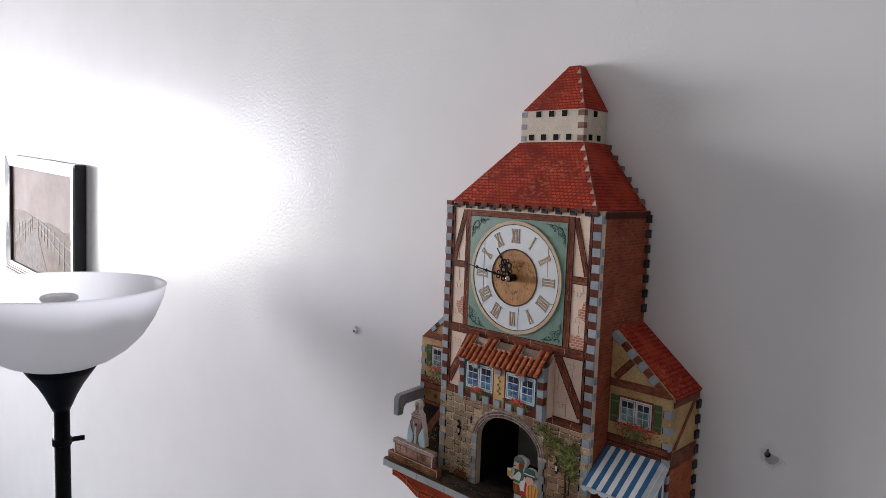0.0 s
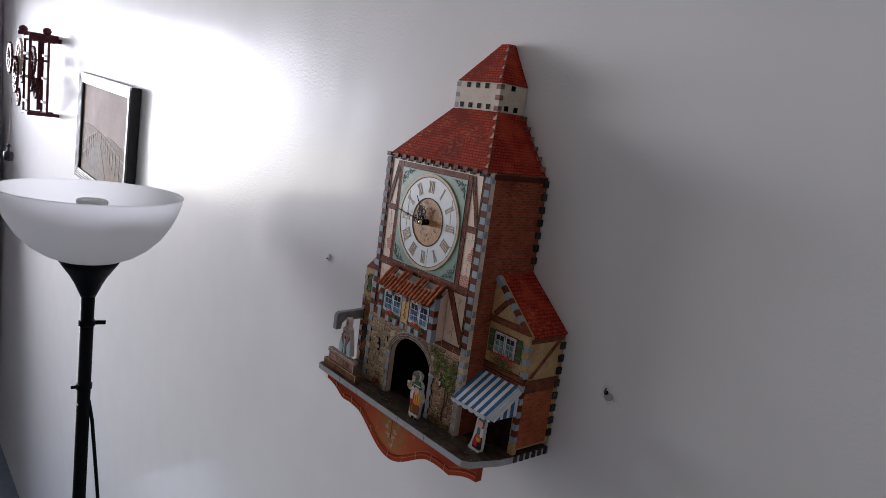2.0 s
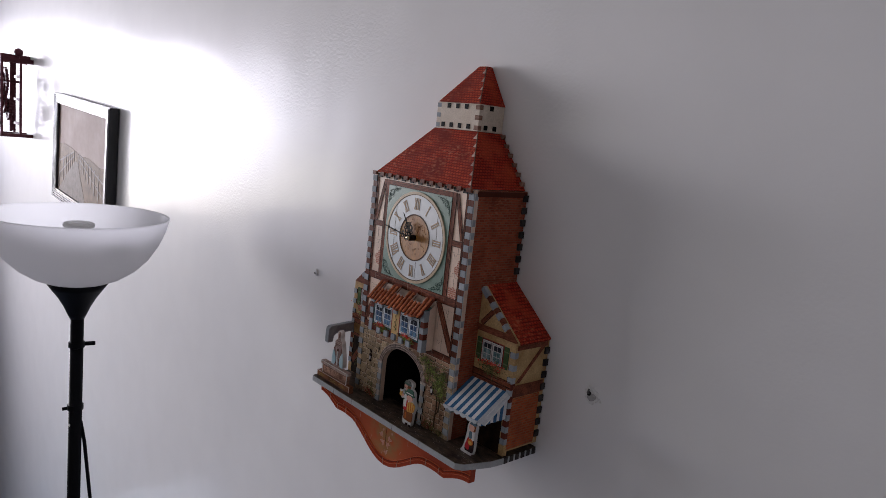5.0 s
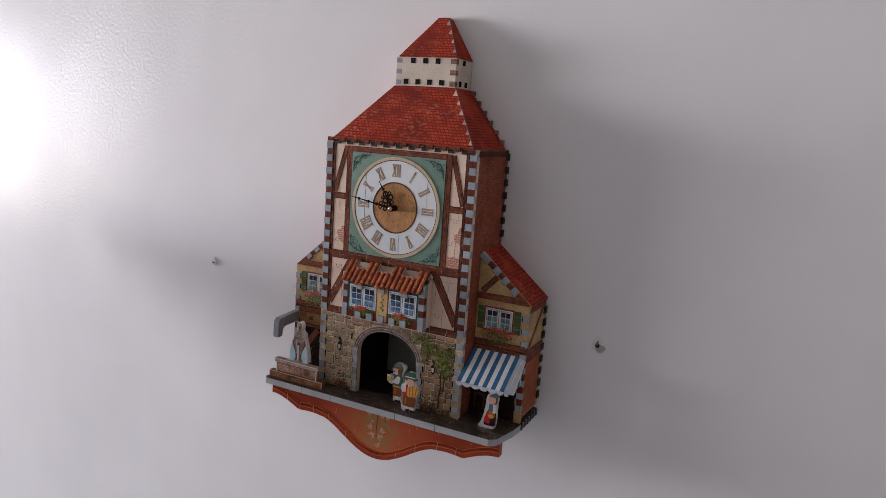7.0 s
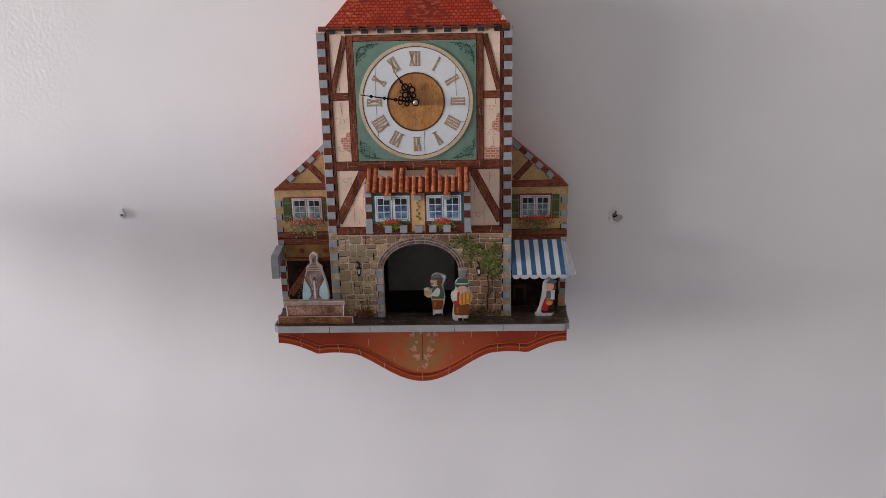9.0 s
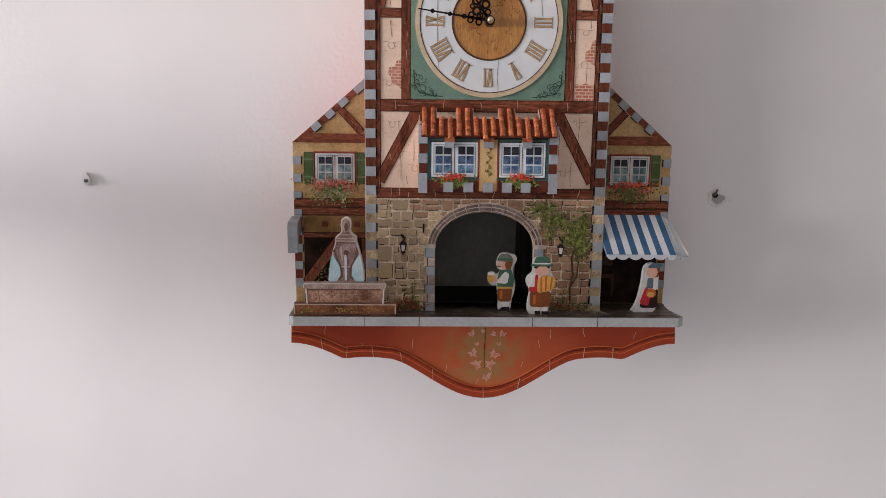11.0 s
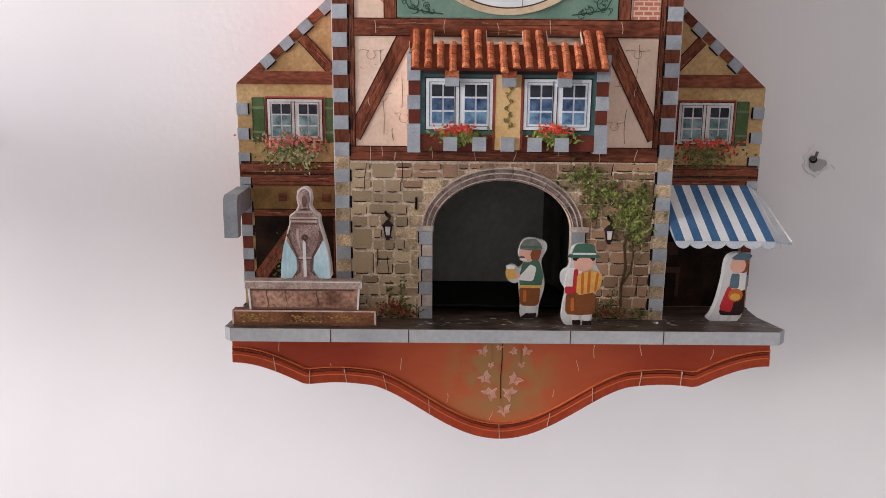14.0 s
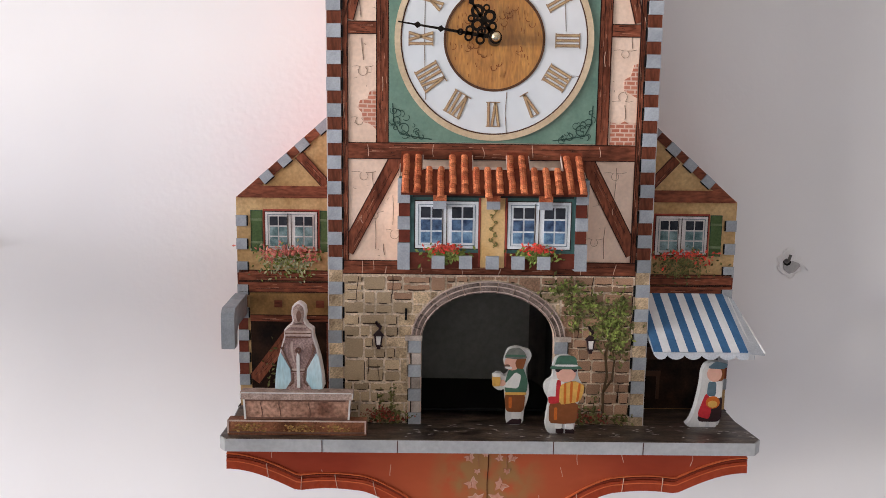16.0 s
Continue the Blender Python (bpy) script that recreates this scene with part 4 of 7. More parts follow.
for x, z0, z1, y in ((-0.0700, 1.7690, 1.7755, 0.0007), (-0.0330, 1.7690, 1.7760, 0.0007), (-0.0050, 1.7685, 1.7745, 0.0007), (0.0230, 1.7690, 1.7760, 0.0007), (0.0610, 1.7695, 1.7755, 0.0007), (-0.0735, 1.7018, 1.7092, 0.0009), (-0.0670, 1.7040, 1.7100, 0.0009),
                     (-0.0600, 1.7018, 1.7060, 0.0009), (-0.0395, 1.7030, 1.7090, 0.0009), (-0.0160, 1.7015, 1.7080, 0.0009), (0.0060, 1.7020, 1.7070, 0.0009), (0.0300, 1.7040, 1.7090, 0.0009), (0.0520, 1.7018, 1.7088, 0.0009), (0.0725, 1.7025, 1.7085, 0.0009),
                     (-0.0620, 1.8050, 1.8130, 0.0006), (0.0622, 1.8200, 1.8280, 0.0006), (-0.0835, 1.7900, 1.7980, 0.0006), (0.0835, 1.8400, 1.8470, 0.0006), (-0.0735, 1.7310, 1.7345, 0.0005), (0.0700, 1.7370, 1.7410, 0.0005)):
    cut(bm, x, z0, z1, TF - y, 0.00032)
part("jigsaw_cut", bm, SEAM, tower)
bm = M()
for x, z0, z1 in ((-0.0760, 1.6850, 1.7000), (-0.0560, 1.6895, 1.7010), (-0.0700, 1.6420, 1.6520), (-0.0640, 1.6380, 1.6480), (0.0525, 1.6650, 1.6745), (0.0770, 1.6260, 1.6370), (0.0600, 1.6890, 1.7010)):
    cut(bm, x, z0, z1, TF - 0.0014, 0.0004)
part("jigsaw_cut", bm, EDGE, masonry)

# ---- dial ----
DZ = 1.8335
dial = part("dial", box(M(), -0.0583, 0.0583, TF - 0.001, TF, 1.7770, 1.8902), GREEN, clock, "green square dial with white numeral ring and gold centre")
part("dial_rim", ring(M(), 0, DZ, 0.0520, 0.0552, TF - 0.0022, TF - 0.001, 96), DIALRIM, dial)
part("numeral_ring", ring(M(), 0, DZ, 0.0278, 0.0520, TF - 0.0018, TF - 0.001, 96), DIALWHITE, dial)
bm = M()
ring(bm, 0, DZ, 0.0512, 0.0519, TF - 0.0020, TF - 0.0018, 96)
ring(bm, 0, DZ, 0.0268, 0.0281, TF - 0.0022, TF - 0.001, 96)
part("dial_line", bm, BROWNLINE, dial)
part("dial_centre", disc(M(), 0, DZ, 0.0268, TF - 0.0017, TF - 0.001, 64), DIALGOLD, dial, "gold printed centre disc")
bm = M()
for k in range(26):
    a, r = rng.uniform(0, 6.28), rng.uniform(0.009, 0.024)
    ring(bm, r * math.sin(a), DZ + r * math.cos(a), 0.0016, 0.0019, TF - 0.00185, TF - 0.0017, 10, rng.uniform(0, 180), rng.uniform(200, 330))
for k in range(70):
    a, q = rng.uniform(0, 6.28), 0.0255 * math.sqrt(rng.uniform(0.05, 1.0))
    x, zz, h = q * math.sin(a), DZ + q * math.cos(a), rng.uniform(0.0008, 0.0026)
    if math.hypot(x, zz + h - DZ) < 0.026:
        strip(bm, (x, zz), (x + rng.uniform(-0.0001, 0.0001), zz + h), 0.00028, TF - 0.00185, TF - 0.0017)
part("dial_scroll", bm, FIGBROWN, dial)
glyph = {"I": [((0, 0), (0, 1))], "V": [((-0.5, 1), (0, 0)), ((0.5, 1), (0, 0))], "X": [((-0.5, 1), (0.5, 0)), ((0.5, 1), (-0.5, 0))]}
wide = {"I": 0.62, "V": 1.15, "X": 1.15}
for hour, text in enumerate("I II III IIII V VI VII VIII IX X XI XII".split(), 1):
    a = radians(hour * 30)
    total = sum(wide[c] for c in text) * 0.0044
    bm = M()
    x = -total / 2

    def put(u, v):
        r = 0.0340 + v * 0.0132
        return (r * math.sin(a) + u * math.cos(a), DZ + r * math.cos(a) - u * math.sin(a))
    for c in text:
        w = wide[c] * 0.0044
        for p, q in glyph[c]:
            A, B = put(x + w / 2 + p[0] * w * 0.75, p[1]), put(x + w / 2 + q[0] * w * 0.75, q[1])
            strip(bm, A, B, 0.00175, TF - 0.00205, TF - 0.0018, mi=0)
            strip(bm, A, B, 0.00075, TF - 0.00220, TF - 0.0020, mi=1)
        x += w
    for v in (0.0, 1.0):
        strip(bm, put(-total / 2, v), put(total / 2, v), 0.0006, TF - 0.0021, TF - 0.0018, mi=0)
    part("numeral", bm, [NUMERAL, NUMERAL_IN], dial)
bm = M()
for sx in (-1, 1):
    for sz in (-1, 1):
        cx, cz = sx * 0.0500, DZ + sz * 0.0490
        for dx, dz, r in ((0, 0, 0.0032), (0.004, -0.0045, 0.0022), (-0.0065, 0.0035, 0.0022), (-0.010, 0.0045, 0.0015), (0.0052, -0.010, 0.0014)):
            a = rng.uniform(0, 360)
            ring(bm, cx + sx * dx, cz + sz * dz, r - 0.0005, r, TF - 0.0012, TF - 0.001, 14, a, a + 290)
        path_band(bm, [(cx - sx * 0.016, cz + sz * 0.0058), (cx - sx * 0.008, cz + sz * 0.0048), (cx + sx * 0.002, cz + sz * 0.003), (cx + sx * 0.0055, cz - sz * 0.004), (cx + sx * 0.0062, cz - sz * 0.014)], 0.0006, TF - 0.0012, TF - 0.001)
for sx in (-1, 1):
    for sz in (-1, 1):
        for _ in range(16):
            a, b = rng.uniform(0, 1), rng.uniform(0, 1)
            if a + b > 1:
                a, b = 1 - a, 1 - b
            x, zz, r = sx * (0.0565 - 0.020 * a), DZ + sz * (0.0548 - 0.020 * b), rng.uniform(0.0010, 0.0022)
            if math.hypot(x, zz - DZ) > 0.0585:
                t0 = rng.uniform(0, 360)
                ring(bm, x, zz, r - 0.00035, r, TF - 0.00115, TF - 0.001, 10, t0, t0 + rng.uniform(150, 300))
part("dial_ornament", bm, ORNAMENT, dial, "dark scrollwork in the corners")
bm = M()
path_band(bm, [(0.0075, DZ - 0.028), (0.0068, DZ - 0.040), (0.0078, DZ - 0.0515)], 0.0003, TF - 0.00195, TF - 0.0018)
path_band(bm, [(-0.0382, DZ + 0.034), (-0.0388, DZ), (-0.0378, DZ - 0.033)], 0.0003, TF - 0.00195, TF - 0.0018)
path_band(bm, [(0.028, DZ - 0.020), (0.040, DZ - 0.0205), (0.048, DZ - 0.019)], 0.0003, TF - 0.00195, TF - 0.0018)
path_band(bm, [(0.0395, DZ + 0.005), (0.0385, DZ + 0.020), (0.039, DZ + 0.033)], 0.0003, TF - 0.00195, TF - 0.0018)
part("jigsaw_cut", bm, SEAM_D, dial)


def hand(name, deg, length, y, big):
    a = radians(deg)
    d, n = Vector((math.sin(a), math.cos(a))), Vector((math.cos(a), -math.sin(a)))
    c = Vector((0, DZ))
    bm = M()
    def at(u, v=0.0):
        p = c + d * u + n * v
        return (p.x, p.y)
    strip(bm, at(0.003), at(length * 0.3), 0.0020, y, y + 0.0006)
    strip(bm, at(length * 0.28), at(length), 0.0021 if big else 0.0017, y, y + 0.0006, 0.0007)
    for u, v, r in ((0.34, -0.12, 0.105), (0.34, 0.12, 0.105), (0.52, 0.0, 0.11), (0.18, -0.07, 0.075), (0.18, 0.07, 0.075), (0.48, -0.15, 0.06), (0.48, 0.15, 0.06)) if big else ((0.15, -0.045, 0.050), (0.15, 0.045, 0.050), (0.27, -0.035, 0.045), (0.27, 0.035, 0.045), (0.36, 0.0, 0.034)):
        p = at(length * u, length * v)
        ring(bm, p[0], p[1], length * r * 0.52, length * r, y, y + 0.0006, 16)
    for u in ((0.70,) if big else (0.56, 0.80)):
        prism(bm, [at(length * u - 0.0024), at(length * u, 0.0018), at(length * u + 0.0024), at(length * u, -0.0018)], y - 0.0001, y + 0.0007)
    part(name, bm, HAND, dial, "ornate black hand")


hand("hour_hand", 325.5, 0.0335, TF - 0.0065, True)
hand("minute_hand", 278.5, 0.0535, TF - 0.0085, False)
part("hub", tube(M(), [(0, TF - 0.0098, DZ), (0, TF - 0.001, DZ)], 0.0036, 18), HAND, dial)
bm = M()
bmesh.ops.create_uvsphere(bm, u_segments=16, v_segments=10, radius=0.0027)
bmesh.ops.translate(bm, verts=bm.verts, vec=(0, TF - 0.0115, DZ))
part("cap_nut", bm, BRASS, dial, "small brass nut", smooth=True)

# ---- roofs ----
def frustum(bm, b, t):
    """b, t: (left x, right x, front y, back y, z) below and above."""
    v = []
    for xl, xr, yf, yb, z in (b, t):
        v.append([bm.verts.new(p) for p in ((xl, yf, z), (xr, yf, z), (xr, yb, z), (xl, yb, z))])
    lo, hi = v
    bm.faces.new(lo[::-1])
    bm.faces.new(hi)
    for i in range(4):
        f = bm.faces.new((lo[i], lo[(i + 1) % 4], hi[(i + 1) % 4], hi[i]))
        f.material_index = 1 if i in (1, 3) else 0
    return bm


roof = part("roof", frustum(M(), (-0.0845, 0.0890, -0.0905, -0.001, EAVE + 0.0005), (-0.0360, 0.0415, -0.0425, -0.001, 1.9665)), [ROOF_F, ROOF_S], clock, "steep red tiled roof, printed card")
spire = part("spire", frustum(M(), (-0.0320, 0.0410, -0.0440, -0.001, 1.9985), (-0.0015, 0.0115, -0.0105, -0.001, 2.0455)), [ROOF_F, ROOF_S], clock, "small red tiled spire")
turret = part("turret", bevel(box(M(), -0.0345, 0.0400, -0.0425, -0.001, 1.9668, 1.9983), 0.0004), mat("printed_turret_plaster", (0.66, 0.58, 0.49), 0.42, (0.58, 0.49, 0.4), scale=60), clock, "cream turret with small dark openings")
opening = tab_mesh("opening", 0.0056, 0.0016, 0.0058, BLACK)
for x in (-0.0215, -0.0065, 0.0085, 0.0235):
    piece("opening", opening, turret, (x, -0.0423, 1.9715))
for x in (-0.0135, 0.0020, 0.0175):
    piece("opening", opening, turret, (x, -0.0423, 1.9945))
tab_dark = tab_mesh("joint_tab_dark", 0.0082, 0.0068, 0.0076, RIDGE)
openside = tab_mesh("opening_side", 0.0016, 0.006, 0.0056, BLACK)
for side in (-1, 1):
    for y, z in ((-0.03, 1.9715), (-0.015, 1.9715), (-0.023, 1.9945)):
        piece("opening", openside, turret, (0.0398 if side > 0 else -0.0343, y, z))
    for z in (1.9705, 1.9825, 1.9945):
        piece("joint_tab", tab if side < 0 else tab_dark, turret, (0.0367 if side > 0 else -0.0312, -0.0398, z), 0, (0.85, 0.85, 0.72))
# white teeth of the joints down the hips, and the comb under the eaves
def hip_teeth(parent, low, high, n, size):
    """Pale triangular teeth along the hip that runs from low to high, pointing towards the front face."""
    low, high = Vector(low), Vector(high)
    run = (high - low).normalized()
    out = Vector((0.25, -0.9, 0.36)).normalized()
    aside = (Vector((-1, 0, 0)) - run * run.dot(Vector((-1, 0, 0)))).normalized()
    for k in range(n):
        c = low + (high - low) * ((k + 0.5) / n)
        h = size * rng.uniform(0.85, 1.15)
        bm = M()
        tri = [c - run * h * 0.55, c + run * h * 0.60, c + aside * h * 0.62 - run * h * 0.15]
        lo, hi = [bm.verts.new(p + out * 0.0002) for p in tri], [bm.verts.new(p + out * 0.0015) for p in tri]
        bm.faces.new(lo)
        bm.faces.new(hi[::-1])
        for i in range(3):
            bm.faces.new((lo[i], hi[i], hi[(i + 1) % 3], lo[(i + 1) % 3]))
        part("hip_tooth", bm, TOOTH, parent)
    part("hip_edge", tube(M(), [low + out * 0.0006, high + out * 0.0006], 0.0007, 6), RIDGE, parent)


hip_teeth(roof, (0.0890, -0.0905, EAVE + 0.0015), (0.0415, -0.0425, 1.9655), 6, 0.0070)
hip_teeth(spire, (0.0400, -0.0430, 2.0005), (0.0120, -0.0110, 2.0440), 4, 0.0058)
backtooth = tab_mesh("hip_notch", 0.0042, 0.0050, 0.0050, RIDGE)
for k in range(6):
    u = (k + 0.5) / 6
    piece("hip_notch", backtooth, roof, (0.0890 - 0.0475 * u, -0.0040, EAVE + 0.003 + 0.0625 * u))
comb = tab_mesh("eave_tab", 0.0072, 0.003, 0.0046, TIMBER)
slotm = tab_mesh("eave_slot", 0.0066, 0.0022, 0.0042, DARKFOAM)
for k in range(12):
    x = -0.0865 + 0.01575 * k
    piece("eave_tab", slotm, roof, (x + 0.0079 if k < 11 else x, TF - 0.0006, EAVE - 0.0032))
    piece("eave_tab", comb, roof, (x, TF - 0.0034, EAVE - 0.0006))

# ---- wings ----
def ring_box(x0, x1, z0, z1, w, y0, y1):
    """A thin rectangular outline."""
    bm = M()
    box(bm, x0, x1, y0, y1, z0, z0 + w)
    box(bm, x0, x1, y0, y1, z1 - w, z1)
    box(bm, x0, x0 + w, y0, y1, z0 + w, z1 - w)
    box(bm, x1 - w, x1, y0, y1, z0 + w, z1 - w)
    return bm


def printed_window(parent, x0, x1, z0, z1, y, sash_gap, rows, frame_mat, panes):
    """A two-leaved casement: frame, leaves, glazing bars and panes."""
    fw = (x1 - x0) * 0.075
    win = part("window", box(M(), x0, x1, y - 0.0005, y, z0, z1), frame_mat, parent)
    part("leaf_line", ring_box(x0 + fw * 0.62, x1 - fw * 0.62, z0 + fw * 0.62, z1 - fw * 0.62, 0.00028, y - 0.0007, y - 0.0005), FIGBLUE, win)
    mid = (x0 + x1) / 2
    part("outline", box(M(), x0 - 0.0005, x1 + 0.0005, y - 0.0003, y, z0 - 0.0005, z1 + 0.0005), EDGE, parent)
    for a in (mid - 0.00025, mid - sash_gap * 0.5 - 0.0001):
        part("sash_line", box(M(), a, a + 0.0004, y - 0.0007, y - 0.0005, z0 + 0.001, z1 - 0.001), INK, win)
    for a, b in ((x0 + fw, mid - sash_gap / 2), (mid + sash_gap / 2, x1 - fw)):
        bar = (b - a) * 0.075
        cw, ch = (b - a) / 2, (z1 - z0 - 2 * fw) / rows
        for i in range(2):
            for j in range(rows):
                m = panes[min(j, len(panes) - 1)]
                part("pane", box(M(), a + i * cw + bar / 2, a + (i + 1) * cw - bar / 2, y - 0.0008, y - 0.0005, z1 - fw - (j + 1) * ch + bar / 2, z1 - fw - j * ch - bar / 2), m, win)
    return win


edgetab = tab_mesh("edge_tab", 0.0066, 0.0062, 0.0068, FOAM)
edgeslot = tab_mesh("edge_slot", 0.0007, 0.0010, 0.0062, BLACK)
edgegap = tab_mesh("edge_gap", 0.0058, 0.0060, 0.0072, DARKTRIM)
for s in (-1, 1):
    X = lambda a, b: sorted((s * a, s * b))
    front = [(s * 0.0935, FOOT), (s * 0.1540, FOOT), (s * 0.1540, 1.7430), (s * 0.0955, 1.7940), (s * 0.0935, 1.7940)]
    wing = part("wing", prism(M(), front, WF, WF + 0.006), OCHRE, clock, "ochre timber-framed side building of printed card")
    sidewall = part("wing_side", box(M(), *X(0.1480, 0.1538), WF + 0.0062, -0.001, GROUND, 1.7403), OCHRE, clock, "side wall with ochre plaster above brick")
    part("brick_face", box(M(), *X(0.1538, 0.1543), WF + 0.004, -0.008, GROUND + 0.002, 1.679), ORANGEBRICK, sidewall)
    part("beam", box(M(), *X(0.1538, 0.1547), WF + 0.003, -0.004, 1.680, 1.694), TIMBER, sidewall)
    part("beam", box(M(), *X(0.1538, 0.1547), WF + 0.003, -0.004, 1.7350, 1.7402), TIMBER, sidewall)
    pts = [(-0.052, 1.6965), (-0.046, 1.6965), (-0.008, 1.7345), (-0.014, 1.7345)]
    part("brace", prism(M(), pts, *X(0.1538, 0.1545), axis="x"), TIMBER, sidewall)
    # roof slope of the wing
    bm = M()
    v = [bm.verts.new(p) for p in ((s * 0.0935, WF + 0.0062, 1.7910), (s * 0.1545, WF + 0.0062, 1.7405), (s * 0.1545, -0.001, 1.7405), (s * 0.0935, -0.001, 1.7910),
                                   (s * 0.0935, WF + 0.0062, 1.7952), (s * 0.1556, WF + 0.0062, 1.7432), (s * 0.1556, -0.001, 1.7432), (s * 0.0935, -0.001, 1.7952))]
    for q in ((0, 1, 2, 3), (4, 7, 6, 5), (0, 4, 5, 1), (1, 5, 6, 2), (2, 6, 7, 3), (3, 7, 4, 0)):
        bm.faces.new([v[i] for i in q])
    part("wing_roof", bm, ROOF_S, clock, "red tiled lean-to roof of printed card")
    # finger joints down the gable: grey tongues and brown gaps, the last running out to a point
    top, foot = Vector((s * 0.0955, 1.7942)), Vector((s * 0.1541, 1.7430))
    run = (foot - top).normalized()
    inward = Vector((-run.y, run.x)) * (-1 if s > 0 else 1)
    if inward.y > 0:
        inward = -inward
    for k, (u0, u1) in enumerate(((0.0, 0.0130), (0.0130, 0.0215), (0.0215, 0.0295), (0.0295, 0.0360), (0.0360, 0.0435), (0.0435, 0.0510), (0.0510, 0.0585))):
        grey = k % 2 == 0
        deep = 0.0056 if grey else 0.0050
        p, q = top + run * (u0 + 0.0001), top + run * (u1 - 0.0001)
        part("gable_tab" if grey else "gable_gap", bevel(prism(M(), [p, q, q + inward * deep, p + inward * deep], WF - (0.0014 if grey else 0.0006), WF + 0.0040), 0.0003), FOAM if grey else TIMBER, wing)
        if grey:
            part("gable_slot", strip(M(), p + inward * (deep + 0.0003), q + inward * (deep + 0.0003), 0.0006, WF - 0.0008, WF), BLACK, wing)
    p, q = top + run * 0.0586, top + run * 0.0772
    part("gable_gap", prism(M(), [p, q, p + inward * 0.0050 + run * 0.0005], WF - 0.0006, WF + 0.0030), TIMBER, wing)
    for k in range(9):
        z = 1.7290 - k * 0.0144
        if z < FOOT + 0.006:
            continue
        piece("edge_tab", edgetab, wing, (s * 0.1509, WF + 0.0022, z))
        piece("edge_slot", edgeslot, wing, (s * 0.1473, WF - 0.0004, z))
        if z < 1.69:
            piece("edge_gap", edgegap, wing, (s * 0.1512, WF + 0.0025, z + 0.0072))
        piece("edge_tab", back, sidewall, (s * 0.1526, -0.0046, z))
    # printed timbers
    part("beam", prism(M(), [(s * 0.0937, 1.7432), (s * 0.1533, 1.7432), (s * 0.1452, 1.7505), (s * 0.0937, 1.7505)], WF - 0.0007, WF), TIMBER, wing)
    timber("brace", (s * 0.1150, 1.7695), (s * 0.0985, 1.7515), 0.0062, WF, wing, thick=0.0005)
    timber("beam", (s * 0.0937, 1.6950), (s * 0.1530, 1.6950), 0.0068, WF, wing, thick=0.0009)
    timber("beam", (s * 0.0937, 1.6878), (s * 0.1530, 1.6878), 0.0068, WF, wing, thick=0.0008)
    # window with shutters and flowers
    part("window_trim", box(M(), *X(0.1030, 0.1375), WF - 0.0004, WF, 1.7095, 1.7362), REDTRIM, wing)
    printed_window(wing, *X(0.1044, 0.1361), 1.7108, 1.7346, WF - 0.0004, 0.0042, 3, DULLWHITE, (PANE_D, PANE_T, PANE_T))
    for a, b in ((0.1380, 0.1452), (0.0955, 0.1026)):
        sh = part("shutter", box(M(), *X(a, b), WF - 0.0005, WF, 1.7100, 1.7355), SHUTTER, wing)
        part("shutter_edge", ring_box(*X(a, b), 1.7100, 1.7355, 0.0003, WF - 0.0007, WF - 0.0005), ORNAMENT, sh)
        for zz in (1.7150, 1.7290):
            part("shutter_bar", box(M(), *X(a, b), WF - 0.0009, WF - 0.0005, zz, zz + 0.0014), SHUTTERBAR, sh)
    bm = leaves(M(), [(s * 0.1215, 1.7060, 0.0090, 0.0036, 300), (s * 0.1215, 1.6990, 0.007, 0.003, 60)], 0.0011, WF - 0.001)
    part("window_plant", bm, FLOWERLEAF if s < 0 else LEAF, wing)
    if s < 0:
        bm = leaves(M(), [(-0.1215, 1.7055, 0.0085, 0.0040, 110), (-0.130, 1.7010, 0.003, 0.0045, 30), (-0.113, 1.7000, 0.003, 0.004, 30)], 0.0012, WF - 0.002)
        part("window_plant", bm, PALELEAF, wing)
    bm = leaves(M(), [(s * 0.1215, 1.7112, 0.0090, 0.0016, 120 if s < 0 else 70), (s * 0.133, 1.7075, 0.003, 0.0022, 26 if s < 0 else 10), (s * 0.110, 1.7075, 0.003, 0.0022, 26 if s < 0 else 10)], 0.0012, WF - 0.003)
    part("blossom", bm, PINKBLOSSOM if s < 0 else BLOSSOM, wing)
    # ground floor: dark doorway and posts
    part("doorway", box(M(), *X(0.0937, 0.1465), WF - 0.0004, WF, FOOT + 0.0005, 1.6690), SHOP, wing)
    part("lintel", box(M(), *X(0.0937, 0.1465), WF - 0.0007, WF, 1.6695, 1.6840), LINTEL, wing)
    timber("beam", (s * 0.0937, 1.6680), (s * 0.1465, 1.6680), 0.0046, WF, wing, thick=0.0010)
    for a in (0.1005, 0.1265):
        part("lintel_slot", box(M(), *X(a, a + 0.005), WF - 0.0010, WF, 1.6750, 1.6795), TIMBER, wing)
    if s < 0:
        timber("post", (s * 0.0978, FOOT + 0.0005), (s * 0.0978, 1.6650), 0.0035, WF, wing, thick=0.0009)
        timber("brace", (s * 0.1450, 1.6280), (s * 0.1180, 1.6640), 0.0085, WF, wing, thick=0.0007)
        bm = leaves(M(), [(s * 0.130, 1.635, 0.004, 0.008, 40)], 0.0014, WF - 0.001)
        part("window_plant", bm, LEAF, wing)
    else:
        bm = M()
        for a, b, z0, z1 in ((0.0975, 0.112, 1.633, 1.6365), (0.0985, 0.1005, 1.618, 1.633), (0.1095, 0.1115, 1.618, 1.633), (0.100, 0.110, 1.644, 1.652)):
            box(bm, a, b, WF - 0.0008, WF - 0.0003, z0, z1)
        part("printed_bench", bm, mat("printed_dim_bench", (0.07, 0.035, 0.022), 0.45), wing)

